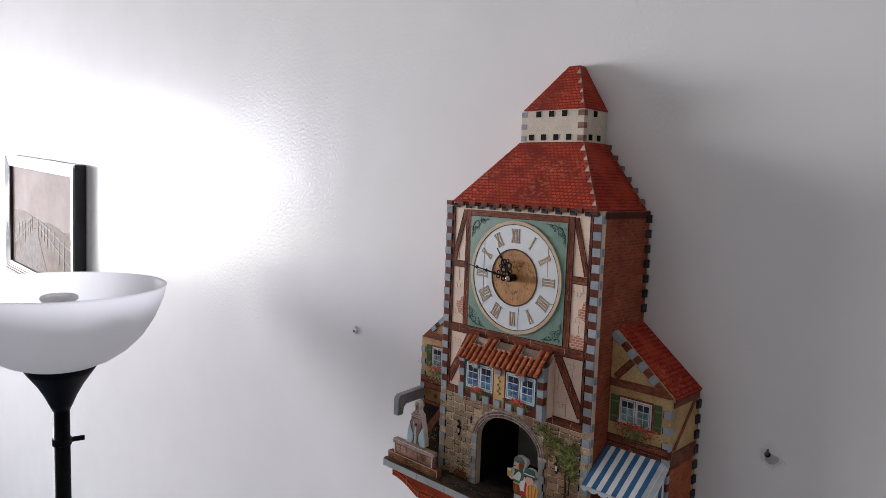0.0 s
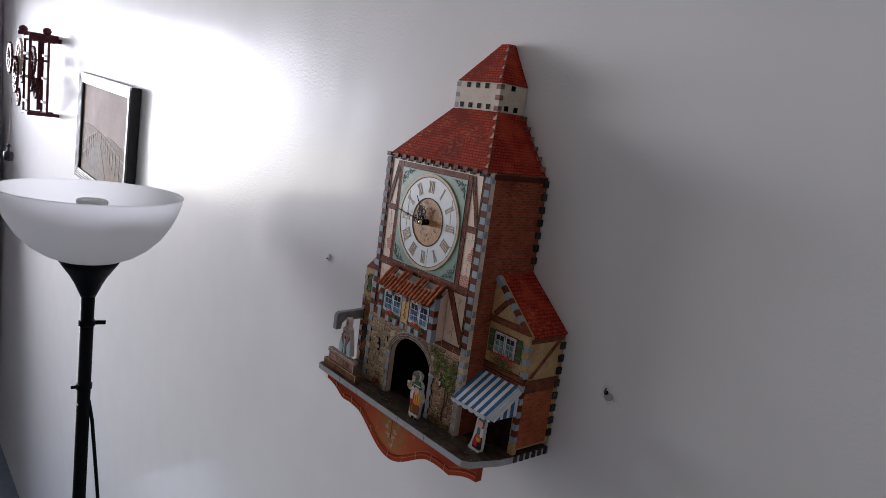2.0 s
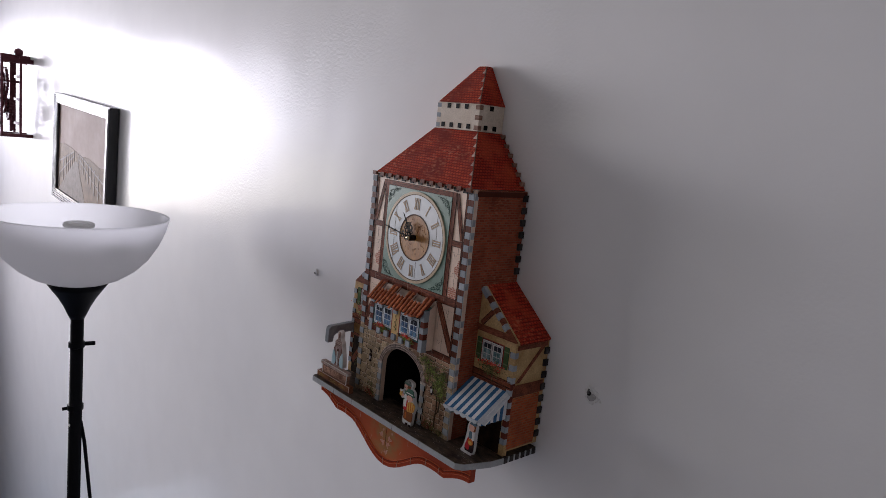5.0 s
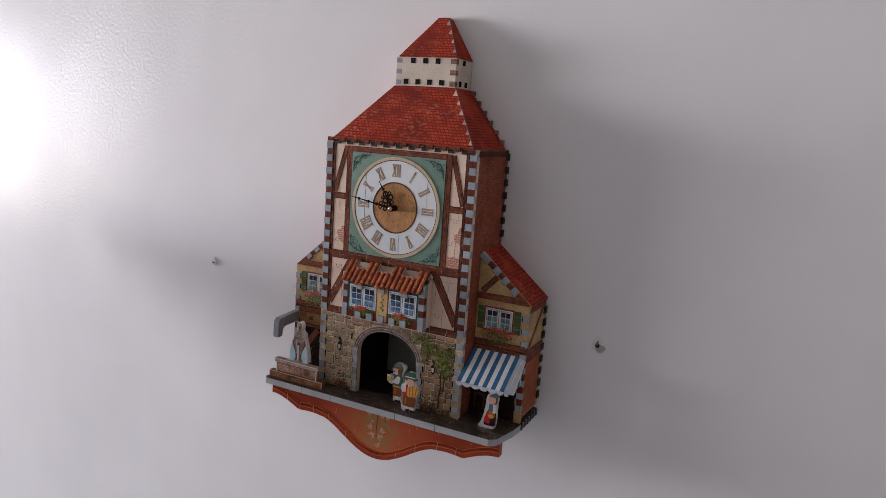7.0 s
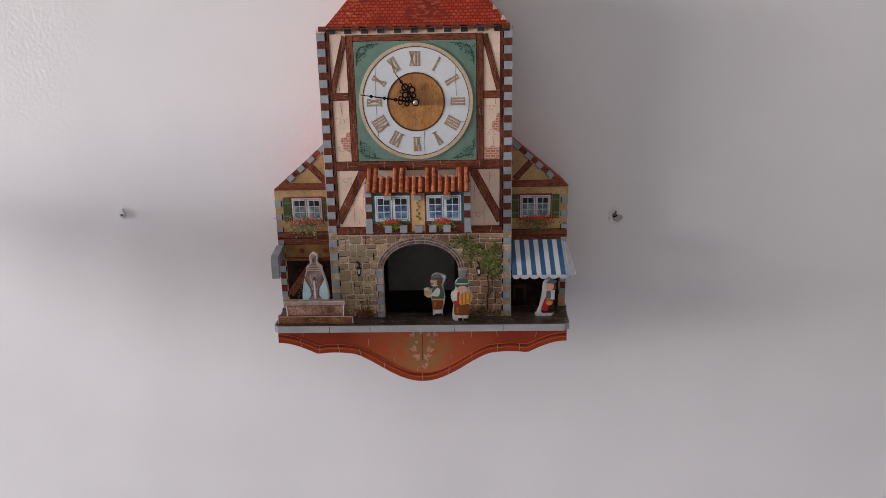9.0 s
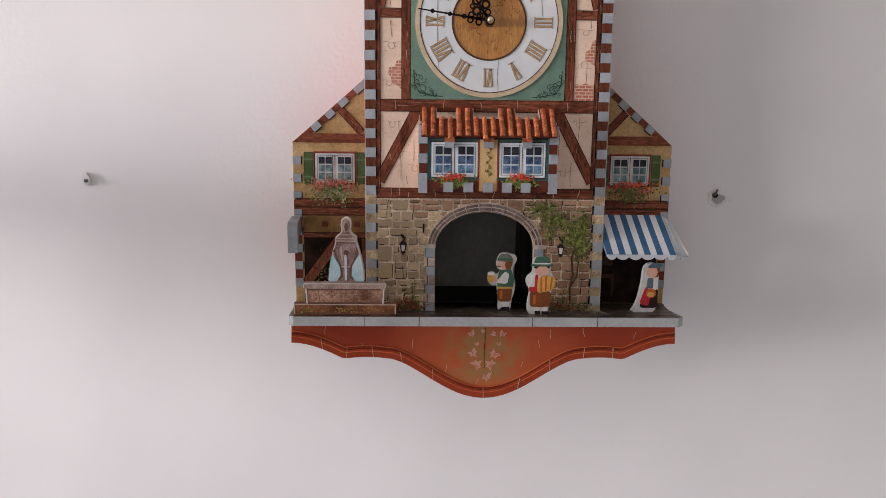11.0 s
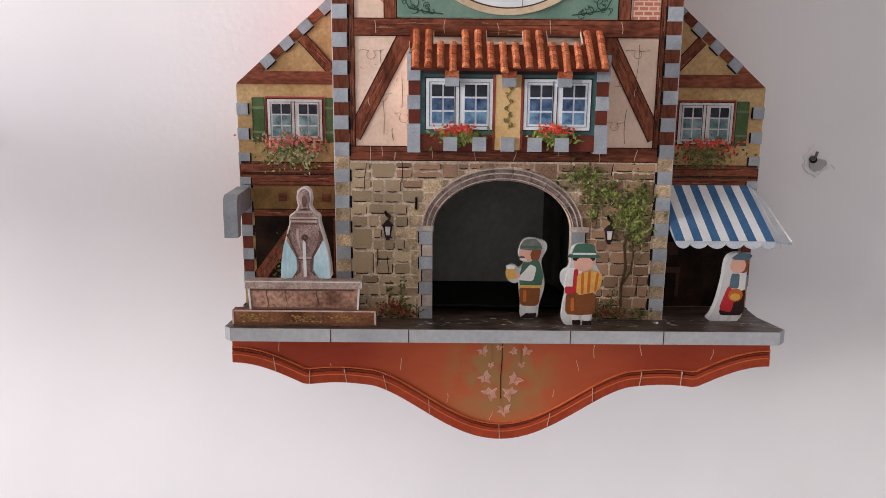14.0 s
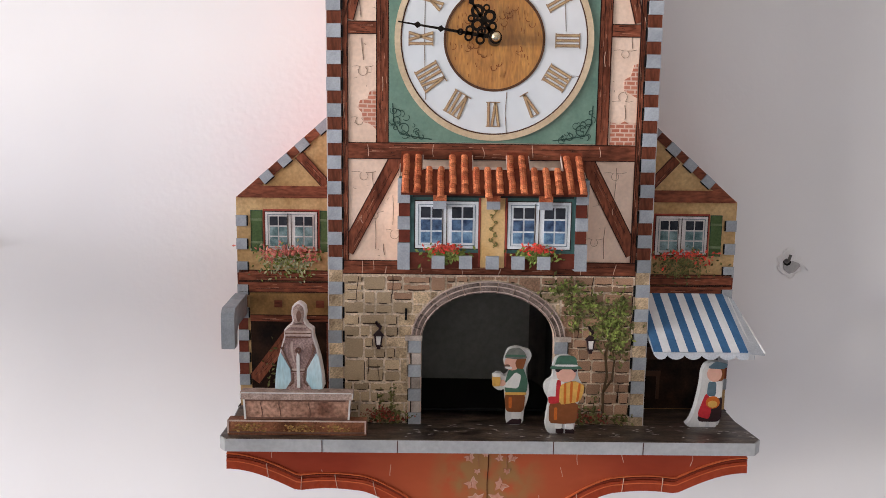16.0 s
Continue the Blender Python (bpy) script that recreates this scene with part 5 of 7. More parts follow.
# bracket of a lean-to, sticking out from the open shed
pts = [(WF, 1.6710), (WF, 1.6835), (-0.0985, 1.6830), (-0.1020, 1.6805), (-0.1030, 1.6770), (-0.1030, 1.6602), (-0.0945, 1.6602), (-0.0935, 1.6680), (-0.0895, 1.6712)]
bm = bevel(prism(M(), pts, -0.1560, -0.1485, axis="x"), 0.0004)
for v in bm.verts:
    v.co.x += 0.0050 * (v.co.y - WF) / (-0.1030 - WF)
part("bracket", bm, FOAM, clock, "grey foam-edged bracket")

# ---- bay window ----
bay = part("bay", box(M(), -0.0515, 0.0515, BF, TF - 0.001, 1.7080, 1.7580), DARKGREEN, clock, "bay with two white casement windows and flower boxes")
part("bay_base", box(M(), -0.0455, 0.0455, BF - 0.0006, BF, 1.7080, 1.7165), DARKTRIM, bay)
mid = part("bay_post", box(M(), -0.0066, 0.0066, BF - 0.0008, BF, 1.7085, 1.7545), FIGYELLOW, bay, "painted cream panel with scrollwork")
mid.data.materials[0] = mat("printed_cream_panel", (0.68, 0.47, 0.24), 0.42, (0.58, 0.36, 0.15), scale=90)
bm = M()
path_band(bm, [(0.0003 + 0.0011 * math.sin(k * 1.1), 1.7195 + 0.00105 * k) for k in range(27)], 0.00035, BF - 0.0011, BF - 0.0008)
for k, zz in enumerate((1.7215, 1.7240, 1.7268, 1.7300, 1.7335, 1.7370, 1.7405, 1.7440)):
    q = (-1) ** k
    ring(bm, 0.0003 + q * 0.0012, zz, 0.0004, 0.0011 + 0.0003 * (k < 3), BF - 0.0012, BF - 0.0008, 10, 60 * k, 60 * k + 260)
part("scrollwork", bm, VINE, bay)
part("post_cap", bevel(box(M(), -0.0040, 0.0040, BF - 0.0022, BF - 0.0006, 1.7478, 1.7512), 0.0003), FOAM, bay)
for x in (-0.0078, 0.0068):
    part("bay_strip", box(M(), x, x + 0.001, BF - 0.0010, BF, 1.7090, 1.7540), REDTRIM, bay)
for x0 in (-0.0425, 0.0082):
    printed_window(bay, x0, x0 + 0.0345, 1.7190, 1.7448, BF - 0.0001, 0.0046, 3, BAYWHITE, (PANE_D, PANE_M, PANE_L))
    bm = leaves(M(), [(x0 + 0.0165, 1.7160, 0.0056, 0.0022, 240)], 0.0013, BF - 0.0012)
    part("window_plant", bm, FLOWERLEAF, bay)
    bm = leaves(M(), [(x0 + 0.0165, 1.7195, 0.0042, 0.0012, 120)], 0.0010, BF - 0.0026)
    part("blossom", bm, BLOSSOM, bay)
basetab = tab_mesh("base_tab", 0.0071, 0.0042, 0.0072, FOAM)
for x in (-0.0298, -0.0147, 0.0, 0.0142, 0.0283):
    piece("base_tab", basetab, bay, (x, BF - 0.0012, 1.7115))
for s in (-1, 1):
    z = 1.7070
    for k, h in enumerate((0.0150, 0.0072, 0.0073, 0.0072, 0.0135)):
        m = FOAM if k % 2 == 0 else DARKTRIM
        part("corner_block", bevel(box(M(), *sorted((s * 0.0455, s * (0.0522 if k % 2 == 0 else 0.0516))), BF - (0.0014 if k % 2 == 0 else 0.0005), BF + 0.006, z, z + h - 0.0002), 0.0003), m, bay)
        z += h
    pts = [(TF - 0.001, 1.7085), (BF + 0.006, 1.7085), (BF + 0.006, 1.7570), (TF - 0.001, 1.7650)]
    part("bay_cheek", prism(M(), pts, *sorted((s * 0.0515, s * 0.0520)), axis="x"), PLASTER, bay)

# clay-tiled lean-to over the bay: ribs of overlapping half-round tiles
def tile_mesh():
    bm = M()
    rows = []
    for v, q in ((-0.5, 1.04), (0.5, 0.97)):
        rows.append([bm.verts.new((0.0019 * q * math.cos(radians(a)), -0.0013 * q * math.sin(radians(a)) - (0.00018 if v < 0 else 0), v * 0.0036)) for a in (0, 36, 72, 108, 144, 180)])
    for i in range(5):
        bm.faces.new((rows[0][i], rows[0][i + 1], rows[1][i + 1], rows[1][i]))
    bm.faces.new(rows[0])
    bm.faces.new(rows[1])
    return finish(bm, Vector((0, 0, 0)), "tile", TILE, False)


TY0, TZ0, TY1, TZ1 = -0.1120, 1.7500, -0.0900, 1.7725
lean = math.atan2(TY1 - TY0, TZ1 - TZ0)
bayroof = part("bay_roof", prism(M(), [(TY0, TZ0), (TY0 + 0.0016, TZ0 - 0.0016), (TY0 + 0.0136, TZ0 + 0.0100), (TY0 + 0.0122, TZ0 + 0.0124)], -0.0500, 0.0500, axis="x"), TILEBASE, clock, "orange clay-tiled lean-to roof of the bay")
for x in (-0.0450, -0.0175, 0.0140, 0.0445):
    part("roof_tongue", prism(M(), [(TY0 + 0.0123, TZ0 + 0.0126), (TY0 + 0.0136, TZ0 + 0.0102), (TY1 + 0.0005, TZ1 - 0.0030), (TY1, TZ1 - 0.0006)], x - 0.0060, x + 0.0060, axis="x"), TILEBASE, bayroof)
tile = tile_mesh()
for i in range(16):
    x = -0.0478 + i * 0.00637
    tall = i in (0, 1, 4, 5, 9, 10, 14, 15)
    low = i in (3, 7, 12)
    for k in range(-1 if low else 0, 9 if tall else 6):
        u = 0.03 + k * 0.098
        ob = piece("tile", tile, bayroof, (x + rng.uniform(-0.0002, 0.0002), TY0 + (TY1 - TY0) * u - 0.0006, TZ0 + (TZ1 - TZ0) * u))
        ob.rotation_euler = (-lean, 0, 0)
# pale cut edges along the top of the roof
bm = M()
for a, b in ((-0.0385, -0.0240), (-0.0110, 0.0075), (0.0205, 0.0380)):
    box(bm, a, b, TY0 + 0.0112, TY0 + 0.0122, TZ0 + 0.0122, TZ0 + 0.0134)
for a in (-0.0388, -0.0237, -0.0113, 0.0078, 0.0202, 0.0383):
    v = [(TY0 + 0.0110, TZ0 + 0.0122), (TY0 + 0.0122, TZ0 + 0.0112), (TY1 - 0.0012, TZ1 - 0.0035), (TY1 - 0.0024, TZ1 - 0.0024)]
    prism(bm, v, a - 0.0002, a + 0.0002, axis="x")
part("cut_edge", bm, TOOTH, bayroof)
for x in (-0.0292, 0.0000, 0.0285):
    part("tile_tongue", bevel(box(M(), x - 0.0036, x + 0.0036, BF - 0.0035, BF - 0.0004, 1.7408, 1.7452), 0.0003), FOAM, bayroof)
    part("tile_tongue", box(M(), x - 0.0036, x + 0.0036, BF - 0.0042, BF - 0.0006, 1.7452, 1.7505), TILE, bayroof)
# dark strip that stands in for the shade under the bay's eave
part("eave_shadow_board", box(M(), -0.0440, 0.0440, BF - 0.0012, BF, 1.7470, 1.7500), DARKFOAM, bay)

# ---- base plate and plinth ----
plate_pts = [(-0.1490, -0.1165), (-0.1445, -0.1225), (0.1445, -0.1225), (0.1505, -0.1150), (0.1555, -0.0600), (0.1555, -0.0010), (-0.1555, -0.0010), (-0.1555, -0.0600)]
def sloping(pts, low, high):
    """A slab whose faces follow the fall of the plate, with a crease where the fall ends."""
    bm = prism(M(), pts, GROUND - low, GROUND - high, axis="z")
    bmesh.ops.bisect_plane(bm, geom=bm.verts[:] + bm.edges[:] + bm.faces[:], plane_co=(0, -0.075, 0), plane_no=(0, 1, 0))
    for v in bm.verts:
        v.co.z += ground_at(v.co.y) - GROUND
    return bm


plate = part("base_plate", sloping(plate_pts, 0.0074, 0.0003), PLATE, clock, "grey-edged base plate printed with dark cobbles")
part("cobble_print", sloping([(x * 0.996, y * 0.997) for x, y in plate_pts], 0.0003, 0.0), COBBLE, plate)
# pale slivers laid on the cobbles as painted glints
bm = M()
for _ in range(70):
    x, y = rng.uniform(-0.055, 0.150), rng.uniform(-0.1185, -0.0900)
    w, d, a = rng.uniform(0.0006, 0.0022), rng.uniform(0.00012, 0.0003), rng.gauss(0, 0.35)
    c, e, z = math.cos(a), math.sin(a), ground_at(y) + 0.0005
    prism(bm, [(x + w * c, y + w * e), (x + d * e, y - d * c), (x - w * c, y - w * e), (x - d * e, y + d * c)], z, z + 0.0001, axis="z")
part("cobble_fleck", bm, DULLWHITE, plate)
for x in (-0.092, -0.051, 0.034, 0.083):
    part("plate_joint", box(M(), x, x + 0.0004, -0.1227, -0.1222, GROUND - 0.0074, GROUND - 0.0004), LINE, plate)
for k in range(6):
    piece("joint_tab", back, plate, (0.1530, -0.0060 - k * 0.0095, GROUND - 0.0095), 0, (1, 0.75, 0.9))
    piece("joint_tab", back, plate, (-0.1530, -0.0060 - k * 0.0095, GROUND - 0.0095), 0, (1, 0.75, 0.9))


def plinth_low(x):
    """Height of the plinth's lower edge."""
    a = abs(x)
    if a > 0.109:
        u = (a - 0.109) / 0.041
        return 1.5768 + 0.0127 * math.sin(u * math.pi / 2)
    if a > 0.075:
        u = (a - 0.075) / 0.034
        return 1.5770 + 0.0013 * math.sin(u * math.pi) - 0.0002 * u
    u = a / 0.075
    return 1.5770 - 0.0322 * (0.5 + 0.5 * math.cos(u * math.pi)) ** 0.80


XS = [-0.150 + 0.300 * i / 120 for i in range(121)]
edge = [(x, plinth_low(x)) for x in XS]
plinth = part("plinth", prism(M(), edge + [(0.150, GROUND - 0.0076), (-0.150, GROUND - 0.0076)], PF, PF + 0.0075), PLINTH, clock, "shaped red-brown plinth board with moulded lower edge")
for name, off, w, d, m in (("moulding", 0.0035, 0.0066, 0.0012, PLINTHRIM), ("moulding_line", 0.0078, 0.0011, 0.0010, GROOVE), ("moulding_line", 0.0092, 0.0006, 0.0012, PLINTHMID), ("moulding_line", 0.0050, 0.0006, 0.0015, PLINTHMID)):
    pts = [(x, z + off) for x, z in edge]
    part(name, path_band(M(), pts, w, PF - d, PF), m, plinth)
bm = M()
for x in (-0.126, -0.1075, -0.0865, -0.064, -0.040, 0.0, 0.027, 0.052, 0.078, 0.101):
    strip(bm, (x, plinth_low(x) + 0.0004), (x + rng.uniform(-0.002, 0.002), plinth_low(x) + 0.0085), 0.0003, PF - 0.0017, PF)
for x, z0, z1 in ((-0.1240, 1.5960, 1.6040), (-0.0960, 1.5850, 1.5890), (-0.0560, 1.5855, 1.5925), (-0.0300, 1.5660, 1.5720), (0.0300, 1.5700, 1.5745), (0.0430, 1.5860, 1.5920), (0.0520, 1.5935, 1.6010), (0.0780, 1.5950, 1.6020), (0.1180, 1.5930, 1.5990), (-0.0050, 1.5560, 1.5610)):
    cut(bm, x, z0, z1, PF, 0.0003)
part("jigsaw_cut", bm, SEAM, plinth)
# pale ivy ornament printed in the middle of the plinth
def ivy_leaf(bm, cx, cz, r, turn):
    outline = [(0.06, -1.20), (0.30, -0.45), (0.86, -0.42), (0.70, 0.12), (1.05, 0.72), (0.42, 0.58), (0.10, 0.34), (-0.28, 0.62), (-0.95, 0.80), (-0.66, 0.18), (-0.90, -0.30), (-0.36, -0.42)]
    ca, sa = math.cos(turn), math.sin(turn)
    pts = [(cx + r * (x * rng.uniform(0.85, 1.1) * ca - z * sa), cz + r * (x * sa + z * rng.uniform(0.85, 1.1) * ca)) for x, z in outline]
    prism(bm, pts, PF - 0.00014, PF)
    k = rng.randrange(3)
    path_band(bm, pts[k:k + 5], r * 0.10, PF - 0.00022, PF - 0.0001, mi=2)
    path_band(bm, pts[k + 5:k + 9], r * 0.10, PF - 0.00022, PF - 0.0001, mi=1)
    path_band(bm, [pts[6], ((pts[6][0] + cx) / 2, (pts[6][1] + cz) / 2), (cx, cz - r * 0.4)], r * 0.10, PF - 0.00022, PF - 0.0001, mi=1)


bm = M()
for cx, cz, r, turn in ((-0.0103, 1.6030, 0.0030, 0.5), (-0.0059, 1.5960, 0.0020, 0.1), (-0.0012, 1.6050, 0.0020, -0.4), (0.0069, 1.6030, 0.0024, 0.9), (0.0140, 1.6035, 0.0030, -0.6), (0.0113, 1.5962, 0.0022, 0.0),
                        (-0.0088, 1.5895, 0.0040, 0.7), (0.0078, 1.5890, 0.0040, -0.8), (-0.0055, 1.5812, 0.0044, 2.3), (0.0054, 1.5818, 0.0042, -2.2), (0.0020, 1.5730, 0.0040, 0.1)):
    ivy_leaf(bm, cx, 1.5970 - (1.6030 - cz) * 1.16, r, turn)
path_band(bm, [(-0.0055, 1.6010), (-0.0052, 1.5920)], 0.0003, PF - 0.0002, PF, mi=1)
path_band(bm, [(0.0110, 1.6000), (0.0112, 1.5910)], 0.0003, PF - 0.0002, PF, mi=1)
part("ivy_ornament", bm, [PINKLEAF, LEAFLINE, SEAM], plinth, "pale ivy leaf ornament")
part("board_gap", path_band(M(), [(0.0004, 1.6082), (0.0006, 1.5930), (0.0, 1.5820), (0.0003, 1.5690)], 0.0005, PF - 0.0002, PF), LINE, plinth)

# ---- fountain ----
fount = part("fountain", box(M(), -0.1452, -0.0685, -0.1150, -0.1085, GROUND - 0.002, 1.6234), MOSS, clock, "cut-out fountain with stone basin and pale blue water")
bm = M()
for x in (-0.1452, -0.0694):
    box(bm, x, x + 0.0009, -0.1154, -0.1149, GROUND, 1.6234)
box(bm, -0.1452, -0.0685, -0.1154, -0.1149, 1.6228, 1.6236)
part("step_edge", bm, FOUNTLIGHT, fount)
part("basin", prism(M(), [(-0.1359, 1.6236), (-0.0780, 1.6236), (-0.0772, 1.6355), (-0.1366, 1.6355)], -0.1135, -0.1085), FOUNT, fount)
part("basin_rim", bevel(box(M(), -0.1378, -0.0760, -0.1150, -0.1080, 1.6353, 1.6396), 0.0010, 2), RIMSTONE, fount)
bm = M()
for x in (-0.1265, -0.1165, -0.1000):
    path_band(bm, [(x, 1.6245), (x + 0.0005, 1.627), (x + 0.0001, 1.6295), (x - 0.0005, 1.632), (x, 1.635)], 0.0003, -0.1138, -0.1134)
part("basin_crack", bm, FOUNTDARK, fount)
bm = M()
for a, b in (((-0.1362, 1.6355), (-0.1355, 1.6236)), ((-0.0776, 1.6355), (-0.0784, 1.6236))):
    strip(bm, a, b, 0.0010, -0.1140, -0.1134)
box(bm, -0.1372, -0.0766, -0.1153, -0.1149, 1.6389, 1.6394)
for x in (-0.1379, -0.0764):
    box(bm, x, x + 0.0005, -0.1153, -0.1130, 1.6360, 1.6390)
part("basin_edge", bm, WHITEPRINT, fount)
bm = M()
box(bm, -0.1355, -0.0800, -0.1141, -0.1134, 1.6340, 1.6354)
box(bm, -0.1345, -0.0810, -0.1139, -0.1134, 1.6237, 1.6247)
box(bm, -0.1450, -0.0687, -0.1153, -0.1149, GROUND, GROUND + 0.0010)
part("basin_shade", bm, FOUNTDARK, fount)
bm = M()
for _ in range(190):
    x, z = -0.1070 + rng.choice((-0.030, -0.024, -0.002, 0.004, 0.022)) + rng.gauss(0, 0.0035), rng.uniform(1.6170, 1.6212)
    w, h = rng.uniform(0.0003, 0.0011), rng.uniform(0.0002, 0.0006)
    if -0.143 < x < -0.0705:
        prism(bm, [(x - w, z), (x, z - h), (x + w, z + 0.2 * h), (x + 0.2 * w, z + h)], -0.1152 - rng.uniform(0, 0.0002), -0.1150)
part("lichen", bm, LICHEN, fount)
FX = -0.1062
half = [(0.0138, 1.6394), (0.0133, 1.6480), (0.0118, 1.6570), (0.0098, 1.6645), (0.0082, 1.6700), (0.0081, 1.6740), (0.0047, 1.6765), (0.0034, 1.6789), (0.0042, 1.6829), (0.0036, 1.6870), (0.0011, 1.6889)]
col = half + [(-x + 0.0004, z) for x, z in half[::-1]]
column = part("column", prism(M(), [(FX + x, z) for x, z in rounded(col, 0.12)], -0.1105, -0.1045), PINKEDGE, fount)
half = [(0.0130, 1.6396), (0.0125, 1.6480), (0.0110, 1.6570), (0.0090, 1.6645), (0.0074, 1.6700), (0.0073, 1.6735), (0.0040, 1.6758), (0.0026, 1.6788), (0.0034, 1.6826), (0.0028, 1.6862), (0.0008, 1.6880)]
part("column_print", prism(M(), [(FX + x, z) for x, z in rounded(half + [(-x + 0.0004, z) for x, z in half[::-1]], 0.12)], -0.1107, -0.1105), URN, column)
half = [(0.0070, 1.6396), (0.0058, 1.6420), (0.0036, 1.6440), (0.0034, 1.6500), (0.0040, 1.6525), (0.0066, 1.6575), (0.0090, 1.6630), (0.0086, 1.6655), (0.0070, 1.6680), (0.0072, 1.6735), (0.0050, 1.6752), (0.0026, 1.6775)]
part("column_urn", prism(M(), [(FX + x, z) for x, z in rounded(half + [(-x + 0.0004, z) for x, z in half[::-1]], 0.15)], -0.1110, -0.1105), URN, column)
# the urn's round form, drawn in lighter and darker tones
for x0, x1, m in ((-0.0044, -0.0030, FOUNTLIGHT),):
    part("urn_tone", prism(M(), [(FX + p, z) for p, z in rounded(((x0 * 0.62, 1.6560), (x1 * 0.62, 1.6552), (x1, 1.6625), (x1 * 0.95, 1.6674), (x0 * 0.95, 1.6672), (x0, 1.6628)), 0.2)], -0.1112, -0.1110), m, column)
for sx in (-1, 1):
    part("urn_outline", path_band(M(), [(FX + sx * 0.0034, 1.6505), (FX + sx * 0.0042, 1.6528), (FX + sx * 0.0066, 1.6577), (FX + sx * 0.0086, 1.6628), (FX + sx * 0.0078, 1.6660)], 0.0006, -0.1114, -0.1110), FOUNTDARK, column)
    part("urn_handle", disc(M(), FX + sx * 0.0086, 1.6634, 0.0009, -0.1115, -0.1110, 10), FOUNTDARK, column)
    part("stem_edge", path_band(M(), [(FX + sx * 0.0030, 1.6495), (FX + sx * 0.0031, 1.6440), (FX + sx * 0.0052, 1.6418)], 0.0008, -0.1113, -0.1110), FOUNTDARK, column)
bm = M()
for z, w in ((1.6722, 0.0074), (1.6704, 0.0070), (1.6752, 0.0044)):
    box(bm, FX - w, FX + w, -0.1114, -0.1105, z, z + 0.0011)
box(bm, FX - 0.0040, FX + 0.0036, -0.1114, -0.1105, 1.6508, 1.6518)
part("column_ledge", bm, FOUNTLIGHT, column)
bm = M()
box(bm, FX - 0.0070, FX + 0.0068, -0.1115, -0.1105, 1.6692, 1.6698)
box(bm, FX - 0.0072, FX + 0.0070, -0.1115, -0.1105, 1.6716, 1.6721)
box(bm, FX - 0.0040, FX + 0.0036, -0.1115, -0.1105, 1.6500, 1.6506)
part("column_shadow_line", bm, FOUNTDARK, column)
part("finial", prism(M(), [(FX + x, z) for x, z in rounded(((-0.0016, 1.6768), (0.0020, 1.6768), (0.0034, 1.6822), (0.0028, 1.6858), (0.0004, 1.6874), (-0.0022, 1.6858), (-0.0030, 1.6822)), 0.2)], -0.1110, -0.1105), RIMSTONE, column)
part("finial_mark", prism(M(), [(FX + 0.0002 + x, z) for x, z in rounded(((-0.0006, 1.6784), (0.0010, 1.6784), (0.0018, 1.6822), (0.0004, 1.6852), (-0.0012, 1.6827)), 0.2)], -0.1113, -0.1110), FOUNTDARK, column)
for s in (-1, 1):
    part("water", prism(M(), [(FX + s * 0.0072, 1.6402), (FX + s * 0.0131, 1.6402), (FX + s * 0.0127, 1.6485), (FX + s * 0.0112, 1.6580), (FX + s * 0.0098, 1.6608), (FX + s * 0.0072, 1.6562), (FX + s * 0.0046, 1.6515), (FX + s * 0.0042, 1.6450)], -0.1112, -0.1105), WATER, column)
part("spout", prism(M(), [(FX - 0.0008, 1.6412), (FX + 0.0008, 1.6412), (FX + 0.0007, 1.6590), (FX - 0.0003, 1.6612), (FX - 0.0010, 1.6590)], -0.1120, -0.1108), WHITEPRINT, column)
part("spout_ring", ring(M(), FX, 1.6622, 0.0006, 0.0017, -0.1118, -0.1108, 16), FOUNTDARK, column)

# ---- awning ----
AX0, AX1 = 0.0940, 0.1480
ATOP, ALOW, AY0, AY1 = 1.6858, 1.6597, WF - 0.0008, -0.0985
awning = part("awning", prism(M(), [(AY0, ATOP), (AY1, ALOW), (AY1, ALOW - 0.0012), (AY0, ATOP - 0.0055)], AX0, AX1, axis="x"), FOAM, clock, "blue and white striped shop awning")
stripes = 11
sw = (AX1 - AX0) / stripes
for k in range(stripes):
    a, b = AX0 + k * sw, AX0 + (k + 1) * sw
    m = BLUE if k % 2 == 0 else WHITESTRIPE
    bm = prism(M(), [(AY0, ATOP + 0.0008), (AY1 - 0.0006, ALOW + 0.0008), (AY1 - 0.0006, ALOW), (AY0, ATOP)], a, b, axis="x")
    part("awning_stripe", bm, m, awning)
for k in range(6):
    # scalloped hem, one scallop to a pair of stripes
    a, b = AX0 + (2 * k - 0.5) * sw, AX0 + (2 * k + 1.5) * sw
    a, b = max(a, AX0), min(b, AX1)
    low = [(a + (b - a) * i / 10, ALOW - 0.0010 - 0.0026 * math.sin(math.pi * i / 10) ** 0.6) for i in range(11)]
    part("hem_scallop", bevel(prism(M(), low + [(b, ALOW + 0.0004), (a, ALOW + 0.0004)], AY1 - 0.0022, AY1 - 0.0007), 0.0003), HEM, awning)
bm = M()
top = [bm.verts.new(p) for p in ((AX1, AY1 - 0.0010, ALOW + 0.0007), (AX1 + 0.0104, AY1 + 0.0010, ALOW - 0.0008), (AX1 + 0.0072, AY0, ATOP - 0.0030), (AX1, AY0, ATOP + 0.0007))]
low = [bm.verts.new(v.co - Vector((0, 0, 0.0010))) for v in top]
for q in ((0, 1, 2, 3), (7, 6, 5, 4), (0, 4, 5, 1), (1, 5, 6, 2), (2, 6, 7, 3), (3, 7, 4, 0)):
    bm.faces.new([(top + low)[i] for i in q])
part("awning_gusset", bm, HEM, awning, "worn grey-white side gusset")
